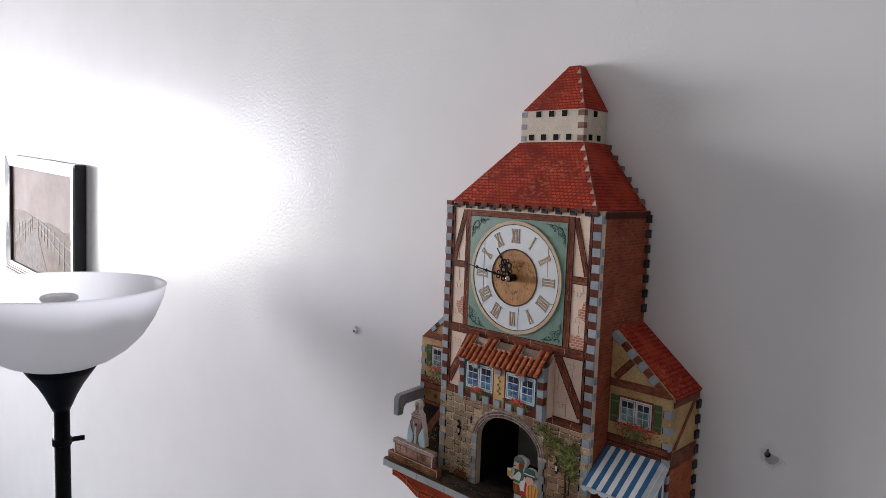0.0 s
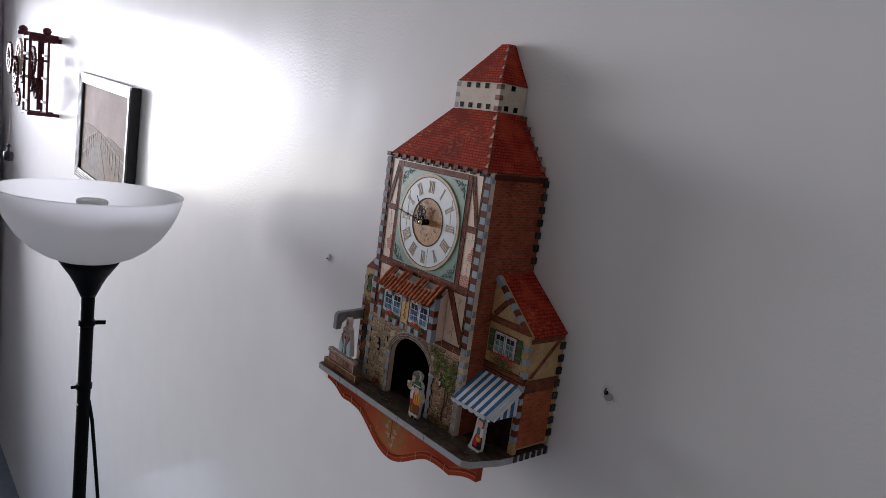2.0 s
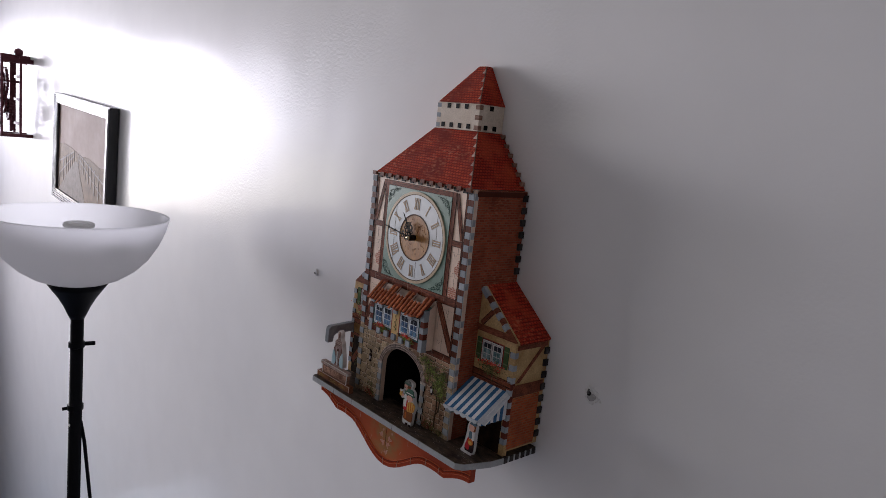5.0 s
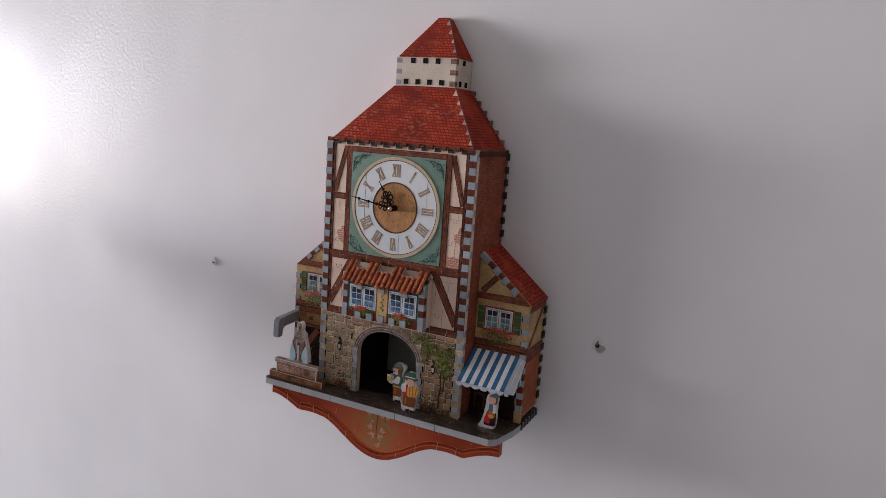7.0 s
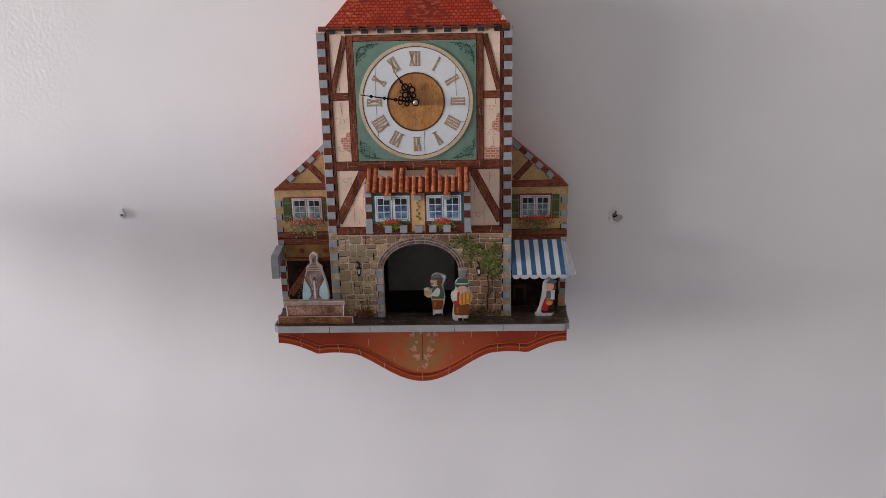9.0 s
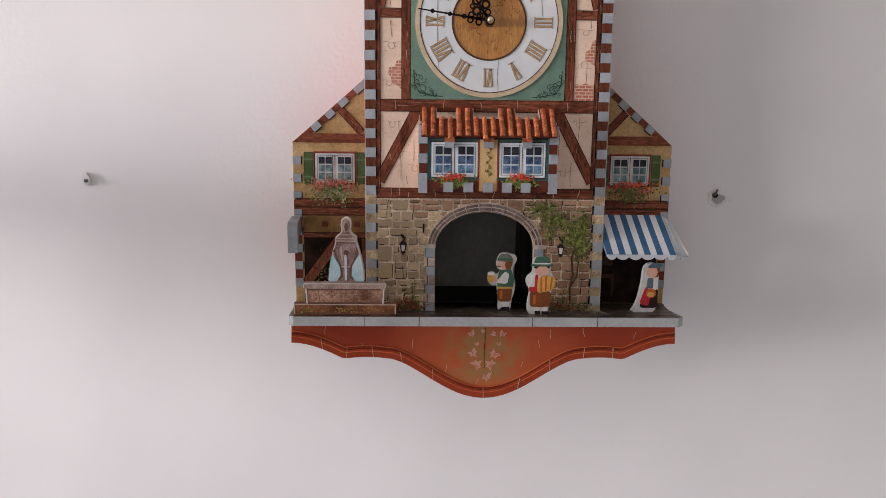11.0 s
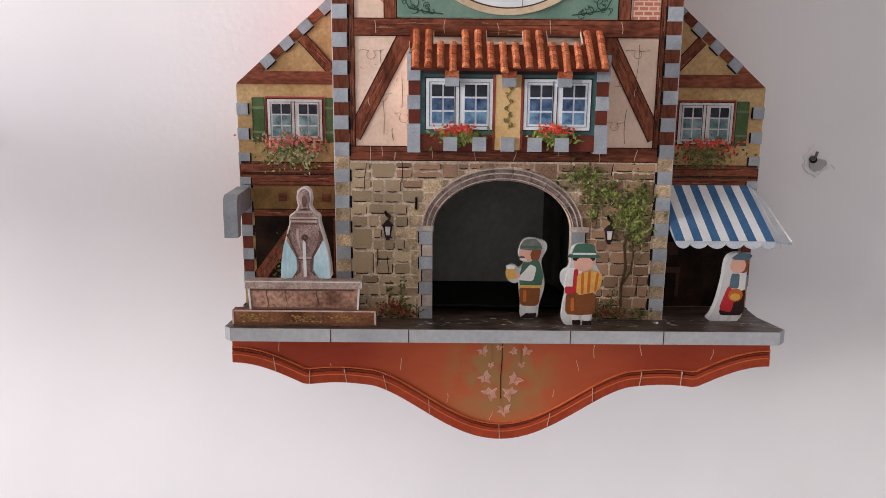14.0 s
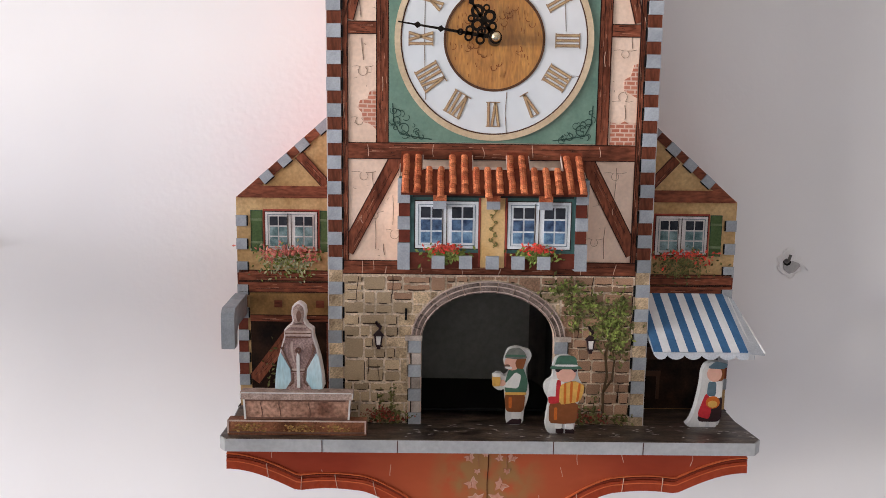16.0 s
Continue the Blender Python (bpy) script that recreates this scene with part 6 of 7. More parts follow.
part("gusset_edge", tube(M(), [(AX1 + 0.0104, AY1 + 0.0008, ALOW - 0.0004), (AX1 + 0.0080, AY0 - 0.012, ATOP - 0.0105)], 0.0005, 6), WHITEPRINT, awning, "bare white card edge")
cheek = part("awning_cheek", prism(M(), [(AY0, ATOP - 0.001), (AY1, ALOW), (AY1, ALOW - 0.004), (AY0, ALOW - 0.004)], AX1, AX1 + 0.0040, axis="x"), WHITESTRIPE, awning)
for k in range(4):
    y0 = AY1 + 0.0095 * k + 0.001
    y1 = y0 + 0.0045
    zt = lambda y: ALOW + (ATOP - ALOW) * (y - AY1) / (AY0 - AY1) - 0.0015
    part("awning_stripe", prism(M(), [(y0, ALOW - 0.004), (y1, ALOW - 0.004), (y1, zt(y1)), (y0, zt(y0))], AX1 + 0.0040, AX1 + 0.0046, axis="x"), BLUE, cheek)


# ---- cut-out figures: plain shapes in the colours of the print ----
def figure(at, label, outline, patches, size, slim=1.0, depth=0.0045):
    """outline and patches in millimetres from the foot's middle; patches carry a material."""
    mats = [FIGEDGE]
    mid = sum(x for x, z in outline) / len(outline)
    bm = prism(M(), [(at[0] + (mid + (x - mid) * 0.94) * size * slim, at[2] + z * size * 0.985) for x, z in rounded(outline)], at[1], at[1] + depth)
    for k, (m, pts) in enumerate(patches):
        pts = rounded(pts, 0.14) if len(pts) < 10 else pts
        if m not in mats:
            mats.append(m)
        prism(bm, [(at[0] + x * size * slim, at[2] + z * size) for x, z in pts], at[1] - 0.0003 - 0.00006 * k, at[1], mi=mats.index(m))
    return solid("figurine", bm, mats, label, "figurine", "cut-out figures on the clock", at=at)


def blob(cx, cz, rx, rz, n=12):
    return [(cx + rx * math.cos(2 * math.pi * i / n), cz + rz * math.sin(2 * math.pi * i / n)) for i in range(n)]


# the upright orange patch on the brown shorts is a painted highlight
man = [(-5, 0), (8, 0), (8, 9), (11, 17), (12, 24), (9, 34), (9, 38), (13, 44), (12, 48), (8, 49), (2, 50.5), (-4, 49), (-6, 44), (-7, 40), (-5, 37), (-2, 35), (-6, 31), (-9, 34), (-14, 33), (-15, 25), (-9, 22), (-6, 24), (-5.5, 18), (-4, 9)]
figure((0.0152, -0.0880, ground_at(-0.086)), "flat cut-out figure in green with a mug", man,
       [(FIGBLACK, [(-5, 0.6), (6, 0.6), (6.5, 4), (1.5, 5), (-1, 3.5)]), (WHITEPRINT, [(-0.5, 4), (5.5, 4), (5.8, 9.5), (-0.5, 9.5)]), (FIGBROWN, [(-4.5, 8.5), (7.5, 8.5), (8.5, 20.5), (-5.5, 20.5)]), (FIGORANGE, [(-2.5, 11), (-0.5, 11), (-0.5, 18), (-2.8, 18)]),
        (FIGGREEN, [(-5, 20.5), (9, 20.5), (10, 28), (6.5, 37), (-3, 36), (-5.5, 27)]), (WHITEPRINT, [(-7.5, 24.5), (3.5, 23.5), (5.5, 32), (1.5, 34), (-3, 29)]), (SKIN, blob(-0.8, 39.6, 5.2, 4.6)), (FOUNTDARK, blob(-4.2, 38, 2.0, 0.9)), (SKIN, blob(-7.5, 27, 2.6, 2)),
        (FIGYELLOW, [(-5.4, 19.6), (9, 19.6), (9.2, 21.2), (-5.2, 21.2)]), (FIGBROWN, [(2, 36.5), (6.5, 36), (8.5, 43), (3, 43.5), (1, 40)]), (HATGREY, [(-6.5, 43.0), (2, 42.2), (9, 42.8), (7.5, 46.5), (4, 49.2), (-3, 48.6)]), (FIGGREEN, [(-5.5, 43.8), (7.8, 43.6), (7.6, 45.0), (-5.2, 45.2)]), (WHITEPRINT, [(-5.6, 36.4), (-1.2, 36.0), (-1.0, 37.4), (-5.6, 37.6)]), (FIGYELLOW, [(-14, 25), (-8.5, 25), (-8.5, 32.8), (-14, 32.8)]), (WHITEPRINT, [(-14, 31), (-8.6, 31), (-8.6, 33.4), (-14, 33.4)])], 0.00096, 0.92)
# here too the narrow orange patch on the shorts paints a sheen
acc = [(-12, 0), (-11, 14), (-9, 22), (-13, 26), (-13, 33), (-7, 36), (-8, 46), (-4, 50), (4, 50), (9, 45), (8, 38), (12, 32), (13, 27), (9, 20), (8, 10), (7, -0.4), (0, -0.2)]
figure((0.0422, -0.1060, ground_at(-0.104)), "flat cut-out figure with a yellow accordion", acc,
       [(FIGBLACK, [(-4.5, 0.4), (0.4, 0.4), (0.4, 3.4), (-4.5, 3.8)]), (FIGBLACK, [(1.4, -0.2), (6.8, -0.2), (6.8, 3), (1.4, 3.4)]), (WHITEPRINT, [(-5, 3.4), (-0.8, 3.4), (-0.6, 8), (-5.2, 8)]), (WHITEPRINT, [(1.6, 3), (6, 3), (6.2, 8), (1.4, 8)]),
        (FIGBROWN, [(-9, 7), (0, 6.5), (8, 7), (9, 20.5), (-9, 20.5)]), (FIGORANGE, [(-6, 9), (-4, 9), (-4, 17), (-6, 17)]), (WHITEPRINT, [(-11, 22), (-1, 20), (0, 35), (-8.5, 35)]), (FIGRED, [(-9.5, 19.5), (-4, 19.5), (-3, 24), (-10, 24)]), (FIGRED, [(-5.5, 20), (-2.8, 20), (-2.2, 34.5), (-5, 34.5)]),
        (FIGYELLOW, [(-3, 18.5), (10, 21), (12.5, 31), (6, 34), (-3, 31.5)]), (FIGORANGE, [(-0.4, 19.4), (1.2, 19.6), (1.0, 32.6), (-0.6, 32.2)]), (FIGORANGE, [(3.2, 20), (4.8, 20.4), (5.0, 33.6), (3.4, 33.4)]), (FIGORANGE, [(7.2, 20.8), (8.6, 21.2), (9.8, 32), (8.4, 32.8)]),
        (SKIN, blob(0.6, 38.2, 6.0, 5.0)), (FIGBLACK, [(-6, 39.5), (7, 39.5), (7, 43), (-6, 43)]), (SKIN, blob(0.8, 38.6, 4.9, 3.4)), (FIGGREEN, [(-7.0, 42), (8.0, 42), (6, 49.6), (-4.5, 49.6)]), (FIGGREEN, [(-9.5, 41.4), (10.5, 41.4), (9.0, 43.4), (-8.0, 43.4)]), (WHITEPRINT, [(-6.5, 43.2), (7.5, 43.2), (7.2, 44.4), (-6.2, 44.4)])], 0.00092)
girl = [(-16, 0), (-9.5, 6), (-5, 26), (-4.5, 38), (-1, 42), (7, 43), (11, 39.5), (10, 28), (10, 6), (7.5, 0)]
figure((0.1300, -0.0900, ground_at(-0.088)), "flat cut-out figure in red with a basket", girl,
       [(WHITEPRINT, [(-5, 0.5), (-0.5, 0.5), (0, 5), (-4, 5)]), (WHITEPRINT, [(2, 0.5), (6.5, 0.5), (6, 5), (2, 5)]), (FIGBLACK, [(-7, 4), (9.5, 4), (9.5, 21), (0, 21)]), (FIGRED, [(-6.5, 7.5), (2, 5.5), (3.5, 21), (-1.5, 22)]), (WHITEPRINT, [(-0.5, 20), (9, 19), (9, 30.5), (1, 30.5)]), (FIGBLUE, [(-0.8, 20.5), (5, 20.5), (5, 29.5), (0, 29.5)]),
        (FIGORANGE, blob(3.4, 16.5, 4.6, 4.0)), (FIGYELLOW, blob(3.2, 15.4, 3.2, 2.2)), (FIGBROWN, [(4, 29.5), (9.5, 30.5), (10, 40), (4, 40.5)]), (SKIN, blob(3.4, 34.4, 4.8, 4.9)), (FIGBLUE, [(-1.5, 38), (9.5, 37.5), (12, 40.8), (4, 42.4)])], 0.00096, 0.94)

# ---- floor lamp ----
LX, LY = -0.753, -0.262
lamp = thing("floor_lamp", (LX, LY, FLOORZ), "black uplighter floor lamp with white bowl shade, unlit", "floor lamp")
outer = [(0.034, 1.614), (0.055, 1.6165), (0.076, 1.625), (0.099, 1.640), (0.121, 1.662), (0.1385, 1.690), (0.150, 1.718), (0.1555, 1.738), (0.1560, 1.742)]
inner = [(r - 0.0028, z + 0.001) for r, z in outer[::-1]]
inner[0] = (0.1542, 1.7425)
bm = M()
prof = outer + inner
n = 72
rows = [[bm.verts.new((LX + r * math.cos(2 * math.pi * i / n), LY + r * math.sin(2 * math.pi * i / n), z)) for i in range(n)] for r, z in prof]
for a, b in zip(rows, rows[1:]):
    for i in range(n):
        bm.faces.new((a[i], a[(i + 1) % n], b[(i + 1) % n], b[i]))
bm.faces.new(rows[0])
bm.faces.new(rows[-1])
part("shade", bm, SHADE, lamp, "white translucent plastic bowl", smooth=True)
part("cup", lathe(M(), [(0.0125, 1.543), (0.0165, 1.552), (0.0235, 1.568), (0.0330, 1.585), (0.0450, 1.602), (0.0535, 1.6145), (0.0500, 1.6160)], LX, LY, 40), LAMPBLACK, lamp, smooth=True)
part("pole", lathe(M(), [(0.0118, FLOORZ + 0.03), (0.0118, 1.548)], LX, LY, 24), LAMPBLACK, lamp, smooth=True)
for z in (1.492, 1.366):
    part("collar", lathe(M(), [(0.0118, z - 0.006), (0.0142, z - 0.005), (0.0142, z + 0.005), (0.0118, z + 0.006)], LX, LY, 24), LAMPBLACK, lamp)
switch = M()
tube(switch, [(LX + 0.003, LY + 0.010, 1.4925), (LX + 0.007, LY + 0.031, 1.4925)], 0.0042, 10)
part("switch", switch, LAMPBLACK, lamp)
bm = M()
tube(bm, [(LX - 0.003, LY - 0.012, 1.364), (LX - 0.005, LY - 0.022, 1.363)], 0.0032, 8)
part("screw", bm, LAMPBLACK, lamp)
part("joint_mark", box(M(), LX + 0.003, LX + 0.008, LY - 0.0122, LY - 0.0108, 1.330, 1.334), WHITEPRINT, lamp)
part("foot", lathe(M(), [(0.135, FLOORZ), (0.135, FLOORZ + 0.012), (0.120, FLOORZ + 0.022), (0.03, FLOORZ + 0.032), (0.012, FLOORZ + 0.04)], LX, LY, 48), LAMPBLACK, lamp, smooth=True)
bm = M()
cable = []
for i in range(25):
    u = i / 24
    cable.append((LX + 0.004 + 0.010 * math.sin(u * 2.6), LY + 0.0165 + 0.052 * math.sin(u * 2.6), 1.29 - 1.36 * u))
tube(bm, [(LX + 0.003, LY + 0.009, 1.335)] + cable, 0.0034, 8)
part("cable", bm, LAMPBLACK, lamp, smooth=True)
bm = M()
for z, r in ((1.688, 0.0235), (1.6995, 0.0245), (1.711, 0.0245), (1.7225, 0.0225)):
    rows = [[bm.verts.new((LX + (r + 0.0046 * math.cos(2 * math.pi * j / 8)) * math.cos(2 * math.pi * i / 28), LY + (r + 0.0046 * math.cos(2 * math.pi * j / 8)) * math.sin(2 * math.pi * i / 28), z + 0.0046 * math.sin(2 * math.pi * j / 8))) for j in range(8)] for i in range(28)]
    for i in range(28):
        for j in range(8):
            bm.faces.new((rows[i][j], rows[(i + 1) % 28][j], rows[(i + 1) % 28][(j + 1) % 8], rows[i][(j + 1) % 8]))
for z in (1.6938, 1.7052, 1.7168):
    tube(bm, [(LX + 0.0240, LY, z - 0.006), (LX + 0.0240, LY, z + 0.006)], 0.0044, 8)
lathe(bm, [(0.019, 1.676), (0.0215, 1.690), (0.0215, 1.7190), (0.014, 1.7235), (0.0005, 1.7250)], LX, LY, 24)
part("bulb", bm, BULB, lamp, "white spiral bulb", smooth=True)
part("bulb_base", lathe(M(), [(0.020, 1.619), (0.024, 1.640), (0.026, 1.670), (0.02, 1.675)], LX, LY, 24), BULB, lamp, smooth=True)

# ---- framed picture ----
PX0, PX1, PZ0, PZ1, PD = -1.985, -1.405, 1.600, 1.945, 0.027
tilt = radians(2.6)
pic = thing("picture_frame", ((PX0 + PX1) / 2, 0, PZ0), "silver and black framed print of a pale beach path", "picture")
FW = 0.031
bm = M()
prism(bm, [(PX0, PZ0), (PX1, PZ0), (PX1 - FW, PZ0 + FW), (PX0 + FW, PZ0 + FW)], -PD, -0.002)
prism(bm, [(PX0, PZ1), (PX0 + FW, PZ1 - FW), (PX1 - FW, PZ1 - FW), (PX1, PZ1)], -PD, -0.002)
prism(bm, [(PX0, PZ0), (PX0 + FW, PZ0 + FW), (PX0 + FW, PZ1 - FW), (PX0, PZ1)], -PD, -0.002)
prism(bm, [(PX1, PZ0), (PX1, PZ1), (PX1 - FW, PZ1 - FW), (PX1 - FW, PZ0 + FW)], -PD, -0.002)
part("moulding", bm, FRAMEBLACK, pic)
for k in range(4):
    o = 0.0015 + k * 0.0068
    bm = M()
    for a, b, c, d in ((PX0 + o, PX1 - o, PZ1 - o - 0.0036, PZ1 - o), (PX0 + o, PX1 - o, PZ0 + o, PZ0 + o + 0.0036)):
        box(bm, a, b, -PD - 0.0015 - 0.001 * (3 - k), -PD, c, d)
    for a, b in ((PX0 + o, PX0 + o + 0.0042), (PX1 - o - 0.0042, PX1 - o)):
        box(bm, a, b, -PD - 0.0015 - 0.001 * (3 - k), -PD, PZ0 + o + 0.0042, PZ1 - o - 0.0042)
    part("frame_reed", bm, FRAMESILVER, pic, "silver reeded strip")
art = part("print", box(M(), PX0 + FW, PX1 - FW, -PD + 0.008, -PD + 0.010, PZ0 + FW, PZ1 - FW), ARTSKY, pic, "faded print of sky, dunes and a fenced path")
AX, AZ, AW, AH = PX0 + FW, PZ0 + FW, PX1 - PX0 - 2 * FW, PZ1 - PZ0 - 2 * FW
YA = -PD + 0.008
hz = [(AX + AW * u, AZ + AH * (0.54 + 0.03 * math.sin(u * 7) - 0.06 * u)) for u in [i / 20 for i in range(21)]]
part("dune", prism(M(), hz + [(AX + AW, AZ), (AX, AZ)], YA - 0.0006, YA), ARTDUNE, art)
hz = [(AX + AW * (0.40 + 0.60 * u), AZ + AH * (0.47 + 0.05 * math.sin(u * 4))) for u in [i / 12 for i in range(13)]]
part("far_bank", prism(M(), hz + [(AX + AW, AZ + AH * 0.30), (AX + AW * 0.46, AZ + AH * 0.38)], YA - 0.0008, YA - 0.0005), ARTBANK, art)
part("path", prism(M(), [(AX + AW * 0.02, AZ), (AX + AW * 0.62, AZ), (AX + AW * 0.44, AZ + AH * 0.42), (AX + AW * 0.37, AZ + AH * 0.42)], YA - 0.0010, YA - 0.0005), ARTLIGHT, art)
for x0, x1, n in ((0.02, 0.36, 7), (0.97, 0.46, 9)):
    for k in range(n):
        u = k / (n - 1)
        x, z, h = AX + AW * (x0 + (x1 - x0) * u ** 0.7), AZ + AH * (0.03 + 0.36 * u ** 0.7), AH * (0.34 - 0.20 * u ** 0.7)
        part("fence_post", box(M(), x, x + 0.0090 - 0.005 * u, YA - 0.0014, YA - 0.0005, z, z + h), ARTPOST, art)
    for f0, f1 in ((0.15, 0.08), (0.30, 0.13)):
        part("fence_rail", strip(M(), (AX + AW * x0, AZ + AH * (0.03 + f0)), (AX + AW * x1, AZ + AH * (0.39 + f1)), 0.005, YA - 0.0012, YA - 0.0005), ARTPOST, art)
pic.rotation_euler = (0, tilt, 0)

# ---- wooden gear clock ----
GX = -2.47
gear = thing("gear_clock", (GX, 0, 1.78), "dark wooden skeleton gear clock hanging on the wall", "clock")
for s in (-1, 1):
    for y in (-0.042, -0.103):
        part("post", box(M(), GX + s * 0.055 - 0.0045, GX + s * 0.055 + 0.0045, y - 0.004, y + 0.004, 1.775, 2.075), MAHOGANY, gear)
    part("side_bar", box(M(), GX + s * 0.055 - 0.006, GX + s * 0.055 + 0.006, -0.108, -0.001, 2.050, 2.066), MAHOGANY, gear)
    part("side_bar", box(M(), GX + s * 0.055 - 0.006, GX + s * 0.055 + 0.006, -0.108, -0.001, 1.775, 1.787), MAHOGANY, gear)
for y in (-0.042, -0.103):
    for z in (1.782, 1.825, 1.915, 2.00, 2.060):
        part("cross_bar", box(M(), GX - 0.060, GX + 0.060, y - 0.004, y + 0.004, z - 0.005, z + 0.005), MAHOGANY, gear)


for y, x in ((-0.088, -0.030), (-0.070, 0.034), (-0.056, -0.012)):
    part("post", box(M(), GX + x - 0.004, GX + x + 0.004, y - 0.0035, y + 0.0035, 1.795, 2.055), MAHOGANY, gear)


def cog(cx, cz, r, y, teeth, material, spokes=5, name="cog"):
    bm = M()
    ring(bm, cx, cz, r * 0.74, r, y - 0.004, y + 0.004, 40)
    for k in range(teeth):
        a = 2 * math.pi * k / teeth
        strip(bm, (cx + r * 0.97 * math.sin(a), cz + r * 0.97 * math.cos(a)), (cx + r * 1.12 * math.sin(a), cz + r * 1.12 * math.cos(a)), r * 0.13, y - 0.004, y + 0.004, r * 0.07)
    for k in range(spokes):
        a = 2 * math.pi * k / spokes + 0.3
        strip(bm, (cx, cz), (cx + r * 0.8 * math.sin(a), cz + r * 0.8 * math.cos(a)), r * 0.12, y - 0.004, y + 0.004)
    disc(bm, cx, cz, r * 0.2, y - 0.006, y + 0.006, 16)
    part(name, bm, material, gear)


cog(GX, 1.985, 0.060, -0.128, 30, GEARWOOD)
cog(GX - 0.03, 1.925, 0.034, -0.112, 18, MAHOGANY)
cog(GX + 0.02, 1.905, 0.040, -0.090, 20, MAHOGANY)
cog(GX - 0.01, 1.865, 0.036, -0.060, 18, MAHOGANY)
cog(GX + 0.01, 1.930, 0.045, -0.140, 22, MAHOGANY)
cog(GX + 0.01, 1.975, 0.050, -0.085, 24, MAHOGANY)
cog(GX - 0.02, 1.895, 0.042, -0.135, 20, MAHOGANY)
cog(GX + 0.02, 1.875, 0.036, -0.075, 18, MAHOGANY)
cog(GX, 1.835, 0.030, -0.128, 16, MAHOGANY)
cog(GX, 1.975, 0.052, -0.158, 12, MAHOGANY, 4, "escape_wheel")
for s, y in ((-1, -0.110), (1, -0.048)):
    part("ball", lathe(M(), [(0.002, 2.072), (0.012, 2.078), (0.016, 2.088), (0.012, 2.098), (0.002, 2.103)], GX + s * 0.05, y, 16), MAHOGANY, gear, smooth=True)
part("top_bar", box(M(), GX - 0.006, GX + 0.006, -0.135, -0.001, 2.066, 2.080), MAHOGANY, gear)
part("arbor", tube(M(), [(GX, -0.165, 1.980), (GX, -0.03, 1.980)], 0.005), MAHOGANY, gear)
part("cord", tube(M(), [(GX, -0.150, 1.83), (GX - 0.004, -0.155, 1.65)], 0.0015, 6), GEARWOOD, gear)
part("weight", lathe(M(), [(0.003, 1.590), (0.016, 1.593), (0.018, 1.608), (0.016, 1.624), (0.005, 1.628), (0.004, 1.642), (0.009, 1.648), (0.003, 1.656)], GX - 0.004, -0.155, 20), LEAD, gear, smooth=True)

# ---- window corner: blind, curtain, bookcase, acrylic clock ----
blind = thing("window_blind", (WEST + 0.05, -0.25, 2.3), "white slatted blind hanging askew at the window", "blind")
for k in range(13):
    z = 2.42 - k * 0.028
    y1 = -0.075 - 0.30 * max(0, (2.33 - z))
    if y1 > -0.42:
        part("slat", box(M(), WEST + 0.035, WEST + 0.058, -0.46, y1, z, z + 0.004), BLIND, blind)
pts = [(-0.028, 2.42), (-0.075, 2.42), (-0.235, 1.86), (-0.195, 1.86)]
part("rail", prism(M(), pts, WEST + 0.058, WEST + 0.072, axis="x"), WINPAINT, blind)
bm = M()
front, rear = [], []
for i in range(41):
    y = -0.012 - 0.13 * i / 40
    d = 0.007 * math.sin(i * 0.8) + 0.002 * math.sin(i * 2.3)
    front.append((WEST + 0.032 + d, y))
    rear.append((WEST + 0.026 + d, y))
prism(bm, front + rear[::-1], 1.70, 2.62, axis="z")
solid("curtain", bm, CURTAIN, "mauve cloth curtain gathered in the window corner", "curtain", smooth=False)
case = thing("bookcase", (WEST + 0.12, -0.30, FLOORZ), "tall plum-stained wooden bookcase below the window", "bookcase")
for y in (-0.062, -0.52):
    part("side_panel", box(M(), WEST + 0.02, WEST + 0.20, y - 0.009, y + 0.009, FLOORZ, 1.69), SHELFWOOD, case)
for z in (0.08, 0.42, 0.74, 1.04, 1.34, 1.68):
    part("shelf", box(M(), WEST + 0.02, WEST + 0.205, -0.511, -0.071, z - 0.009, z + 0.009), SHELFWOOD, case)
part("back_panel", box(M(), WEST + 0.012, WEST + 0.02, -0.529, -0.053, FLOORZ, 1.69), SHELFWOOD, case)
ac = thing("acrylic_clock", (WEST + 0.1, -0.16, 1.69), "clear acrylic gear clock on the bookcase", "clock")
bm = M()
box(bm, WEST + 0.06, WEST + 0.14, -0.30, -0.08, 1.6895, 1.698)
part("stand", bm, ACRYLIC, ac)
for y, z, r in ((-0.085, 1.775, 0.062), (-0.165, 1.81, 0.07), (-0.25, 1.775, 0.06)):
    bm = M()
    for k in range(24):
        a0, a1 = 2 * math.pi * k / 24, 2 * math.pi * (k + 1) / 24
        q = [(y + rr * math.sin(a), z + rr * math.cos(a)) for rr, a in ((r * 0.62, a0), (r * (1.0 if k % 2 else 0.88), a0), (r * (1.0 if k % 2 else 0.88), a1), (r * 0.62, a1))]
        prism(bm, q, WEST + 0.095, WEST + 0.101, axis="x")
    for k in range(3):
        a = k * 1.05
        c, d = math.cos(a), math.sin(a)
        q = [(y + r * 0.66 * c - 0.006 * d, z + r * 0.66 * d + 0.006 * c), (y + r * 0.66 * c + 0.006 * d, z + r * 0.66 * d - 0.006 * c), (y - r * 0.66 * c + 0.006 * d, z - r * 0.66 * d - 0.006 * c), (y - r * 0.66 * c - 0.006 * d, z - r * 0.66 * d + 0.006 * c)]
        prism(bm, q, WEST + 0.096 + 0.0002 * k, WEST + 0.100 + 0.0002 * k, axis="x")
    part("cog", bm, ACRYLIC, ac)
part("pillar", box(M(), WEST + 0.088, WEST + 0.094, -0.26, -0.09, 1.697, 1.785), ACRYLIC, ac)

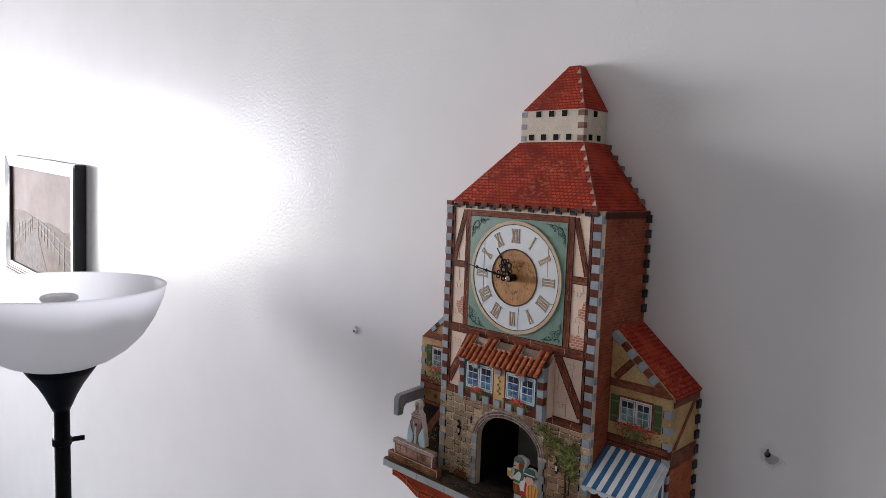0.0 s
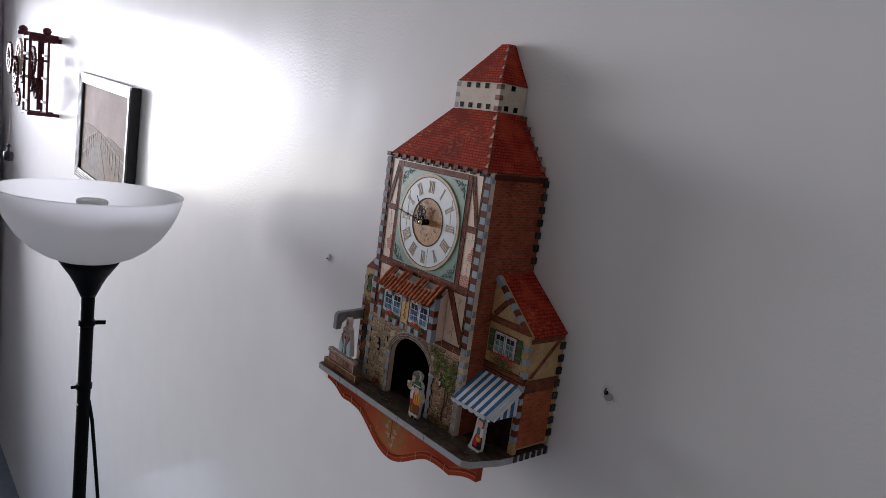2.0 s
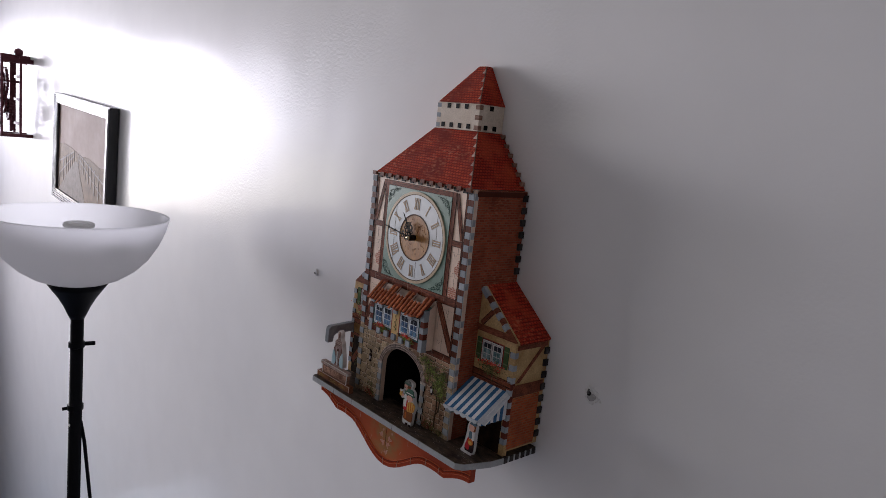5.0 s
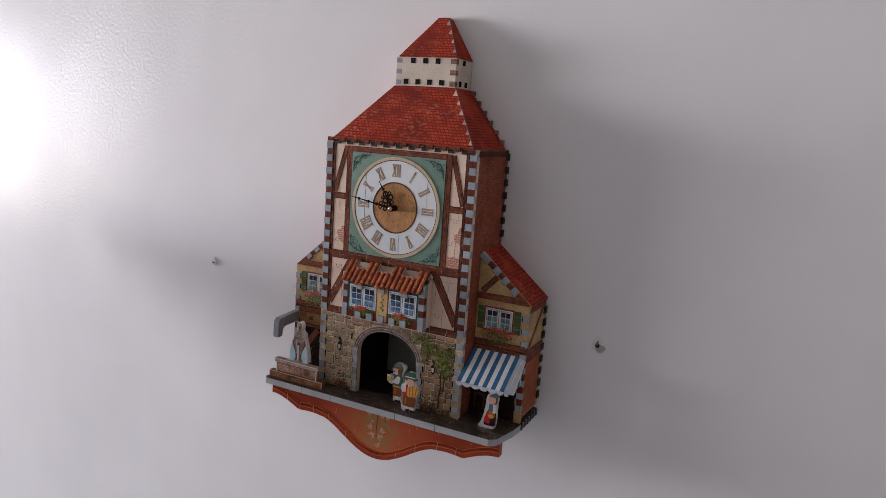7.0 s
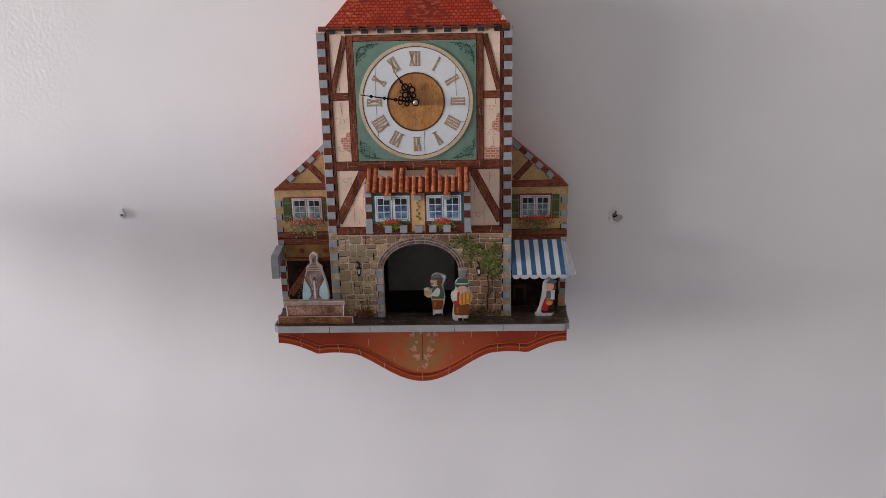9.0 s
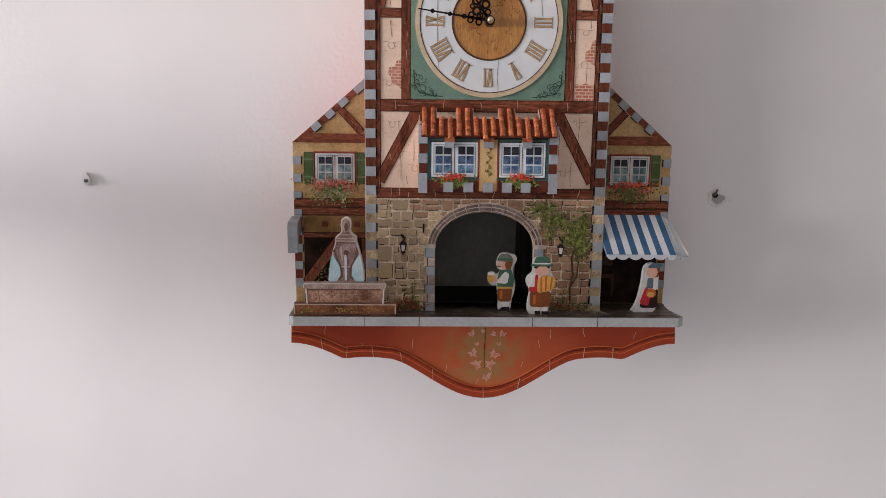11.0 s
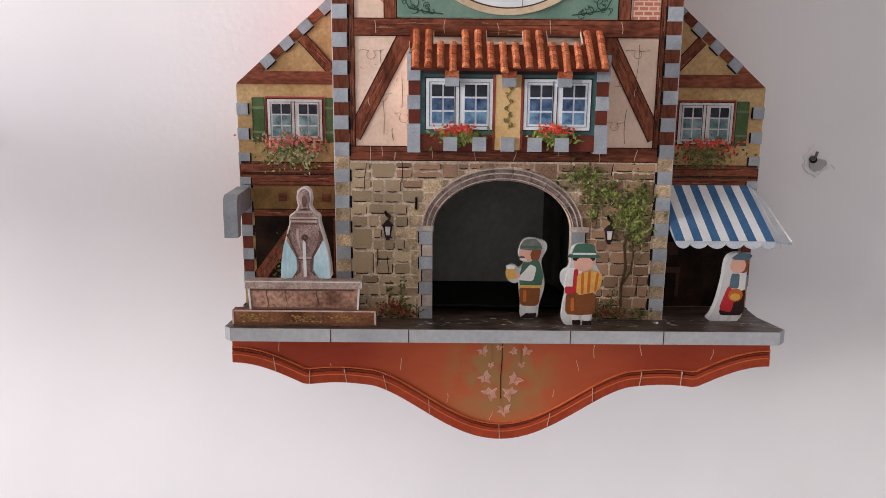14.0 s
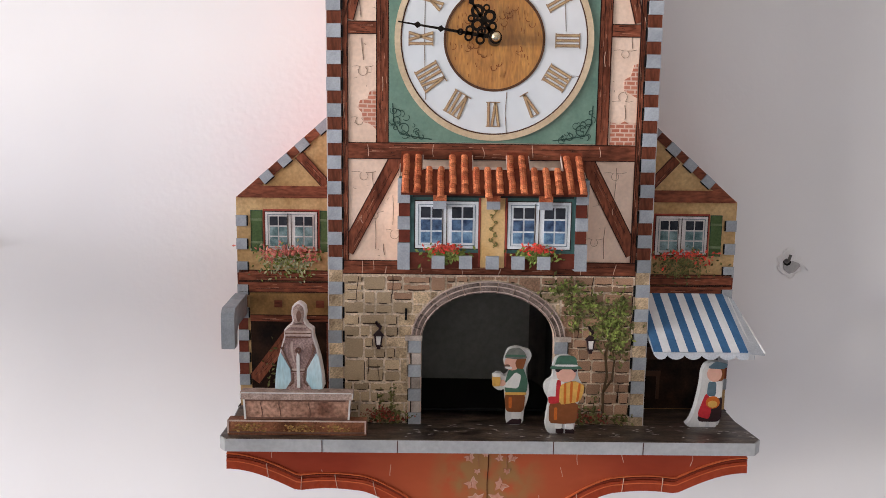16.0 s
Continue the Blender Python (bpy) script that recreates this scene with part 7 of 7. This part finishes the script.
# ---- storage bin ----
binn = thing("storage_bin", (-1.72, -0.36, FLOORZ), "tall cyan plastic storage bin with a lid", "bin")
part("body", bevel(box(M(), -1.885, -1.475, -0.505, -0.225, FLOORZ, 0.452), 0.012, 2), BIN, binn)
part("lid", bevel(box(M(), -1.90, -1.46, -0.52, -0.21, 0.453, 0.485), 0.010, 2), BIN, binn)

# ---- fixings left in the wall ----
anchor = thing("wall_anchor", (0.219, 0, 1.699), "grey plastic wall anchor in a chipped hole", "wall anchor")
part("chip", prism(M(), [(0.219 + 0.0085 * (1 + 0.25 * math.sin(k * 2.3)) * math.cos(2 * math.pi * k / 14), 1.6985 + 0.0095 * (1 + 0.2 * math.cos(k * 1.7)) * math.sin(2 * math.pi * k / 14)) for k in range(14)], -0.0004, 0.001), CHIP, anchor)
part("chip_rim", tube(M(), [(0.2195 + 0.0085 * (1 + 0.16 * math.sin(k * 1.9)) * math.cos(math.pi * (0.62 + 1.36 * k / 20)), -0.0003, 1.6982 + 0.0098 * (1 + 0.12 * math.cos(k * 1.4)) * math.sin(math.pi * (0.62 + 1.36 * k / 20))) for k in range(21)], 0.0007, 6), CHIP, anchor, "raised lip of bare filler")
part("plug", bevel(prism(M(), [(0.2140, 1.6985), (0.2150, 1.6935), (0.2185, 1.6908), (0.2225, 1.6920), (0.2262, 1.6962), (0.2250, 1.6985), (0.2205, 1.6998)], -0.0016, -0.0002), 0.0003), ANCHOR, anchor)
part("hole", prism(M(), [(0.2166 + 0.0026 * math.cos(k * 0.785), 1.6988 + 0.0024 * math.sin(k * 0.785)) for k in range(8)], -0.0019, -0.0004), BLACK, anchor)
bm = M()
tube(bm, [(0.2160, -0.001, 1.6985), (0.2165, -0.004, 1.7010), (0.2175, -0.004, 1.7045)], 0.0010, 8)
disc(bm, 0.2160, 1.6998, 0.0018, -0.0026, -0.0014, 10)
part("screw", bm, SCREW, anchor)
part("shard", prism(M(), [(0.2250, 1.6965), (0.2300, 1.6955), (0.2320, 1.6930), (0.2305, 1.6965), (0.2270, 1.6985)], -0.0012, 0.001), CHIP, anchor)
hook = thing("wall_hook", (-0.349, 0, 1.708), "small white plastic hook with a dark nail", "wall hook")
part("plate", prism(M(), [(-0.3505, 1.7035), (-0.3470, 1.7030), (-0.3440, 1.7062), (-0.3448, 1.7100), (-0.3475, 1.7145), (-0.3508, 1.7125), (-0.3518, 1.7080)], -0.0024, 0.001), WINPAINT, hook)
bm = M()
tube(bm, [(-0.3488, -0.0015, 1.7060), (-0.3475, -0.0045, 1.7076), (-0.3456, -0.0040, 1.7074)], 0.0011, 8)
part("nail", bm, SCREW, hook)

# printed foliage and jigsaw cuts are uncounted
for ob in clock.children_recursive:
    if ob.name.split(".")[0] in ("ivy_foliage", "weed", "window_plant", "blossom", "jigsaw_cut", "dial_ornament", "dial_scroll", "drawn_edge", "lichen", "worn_edge", "cut_edge", "drawn_streak", "drawn_shadow", "drawn_light", "cobble_fleck"):
        ob["kind"] = "stuff"
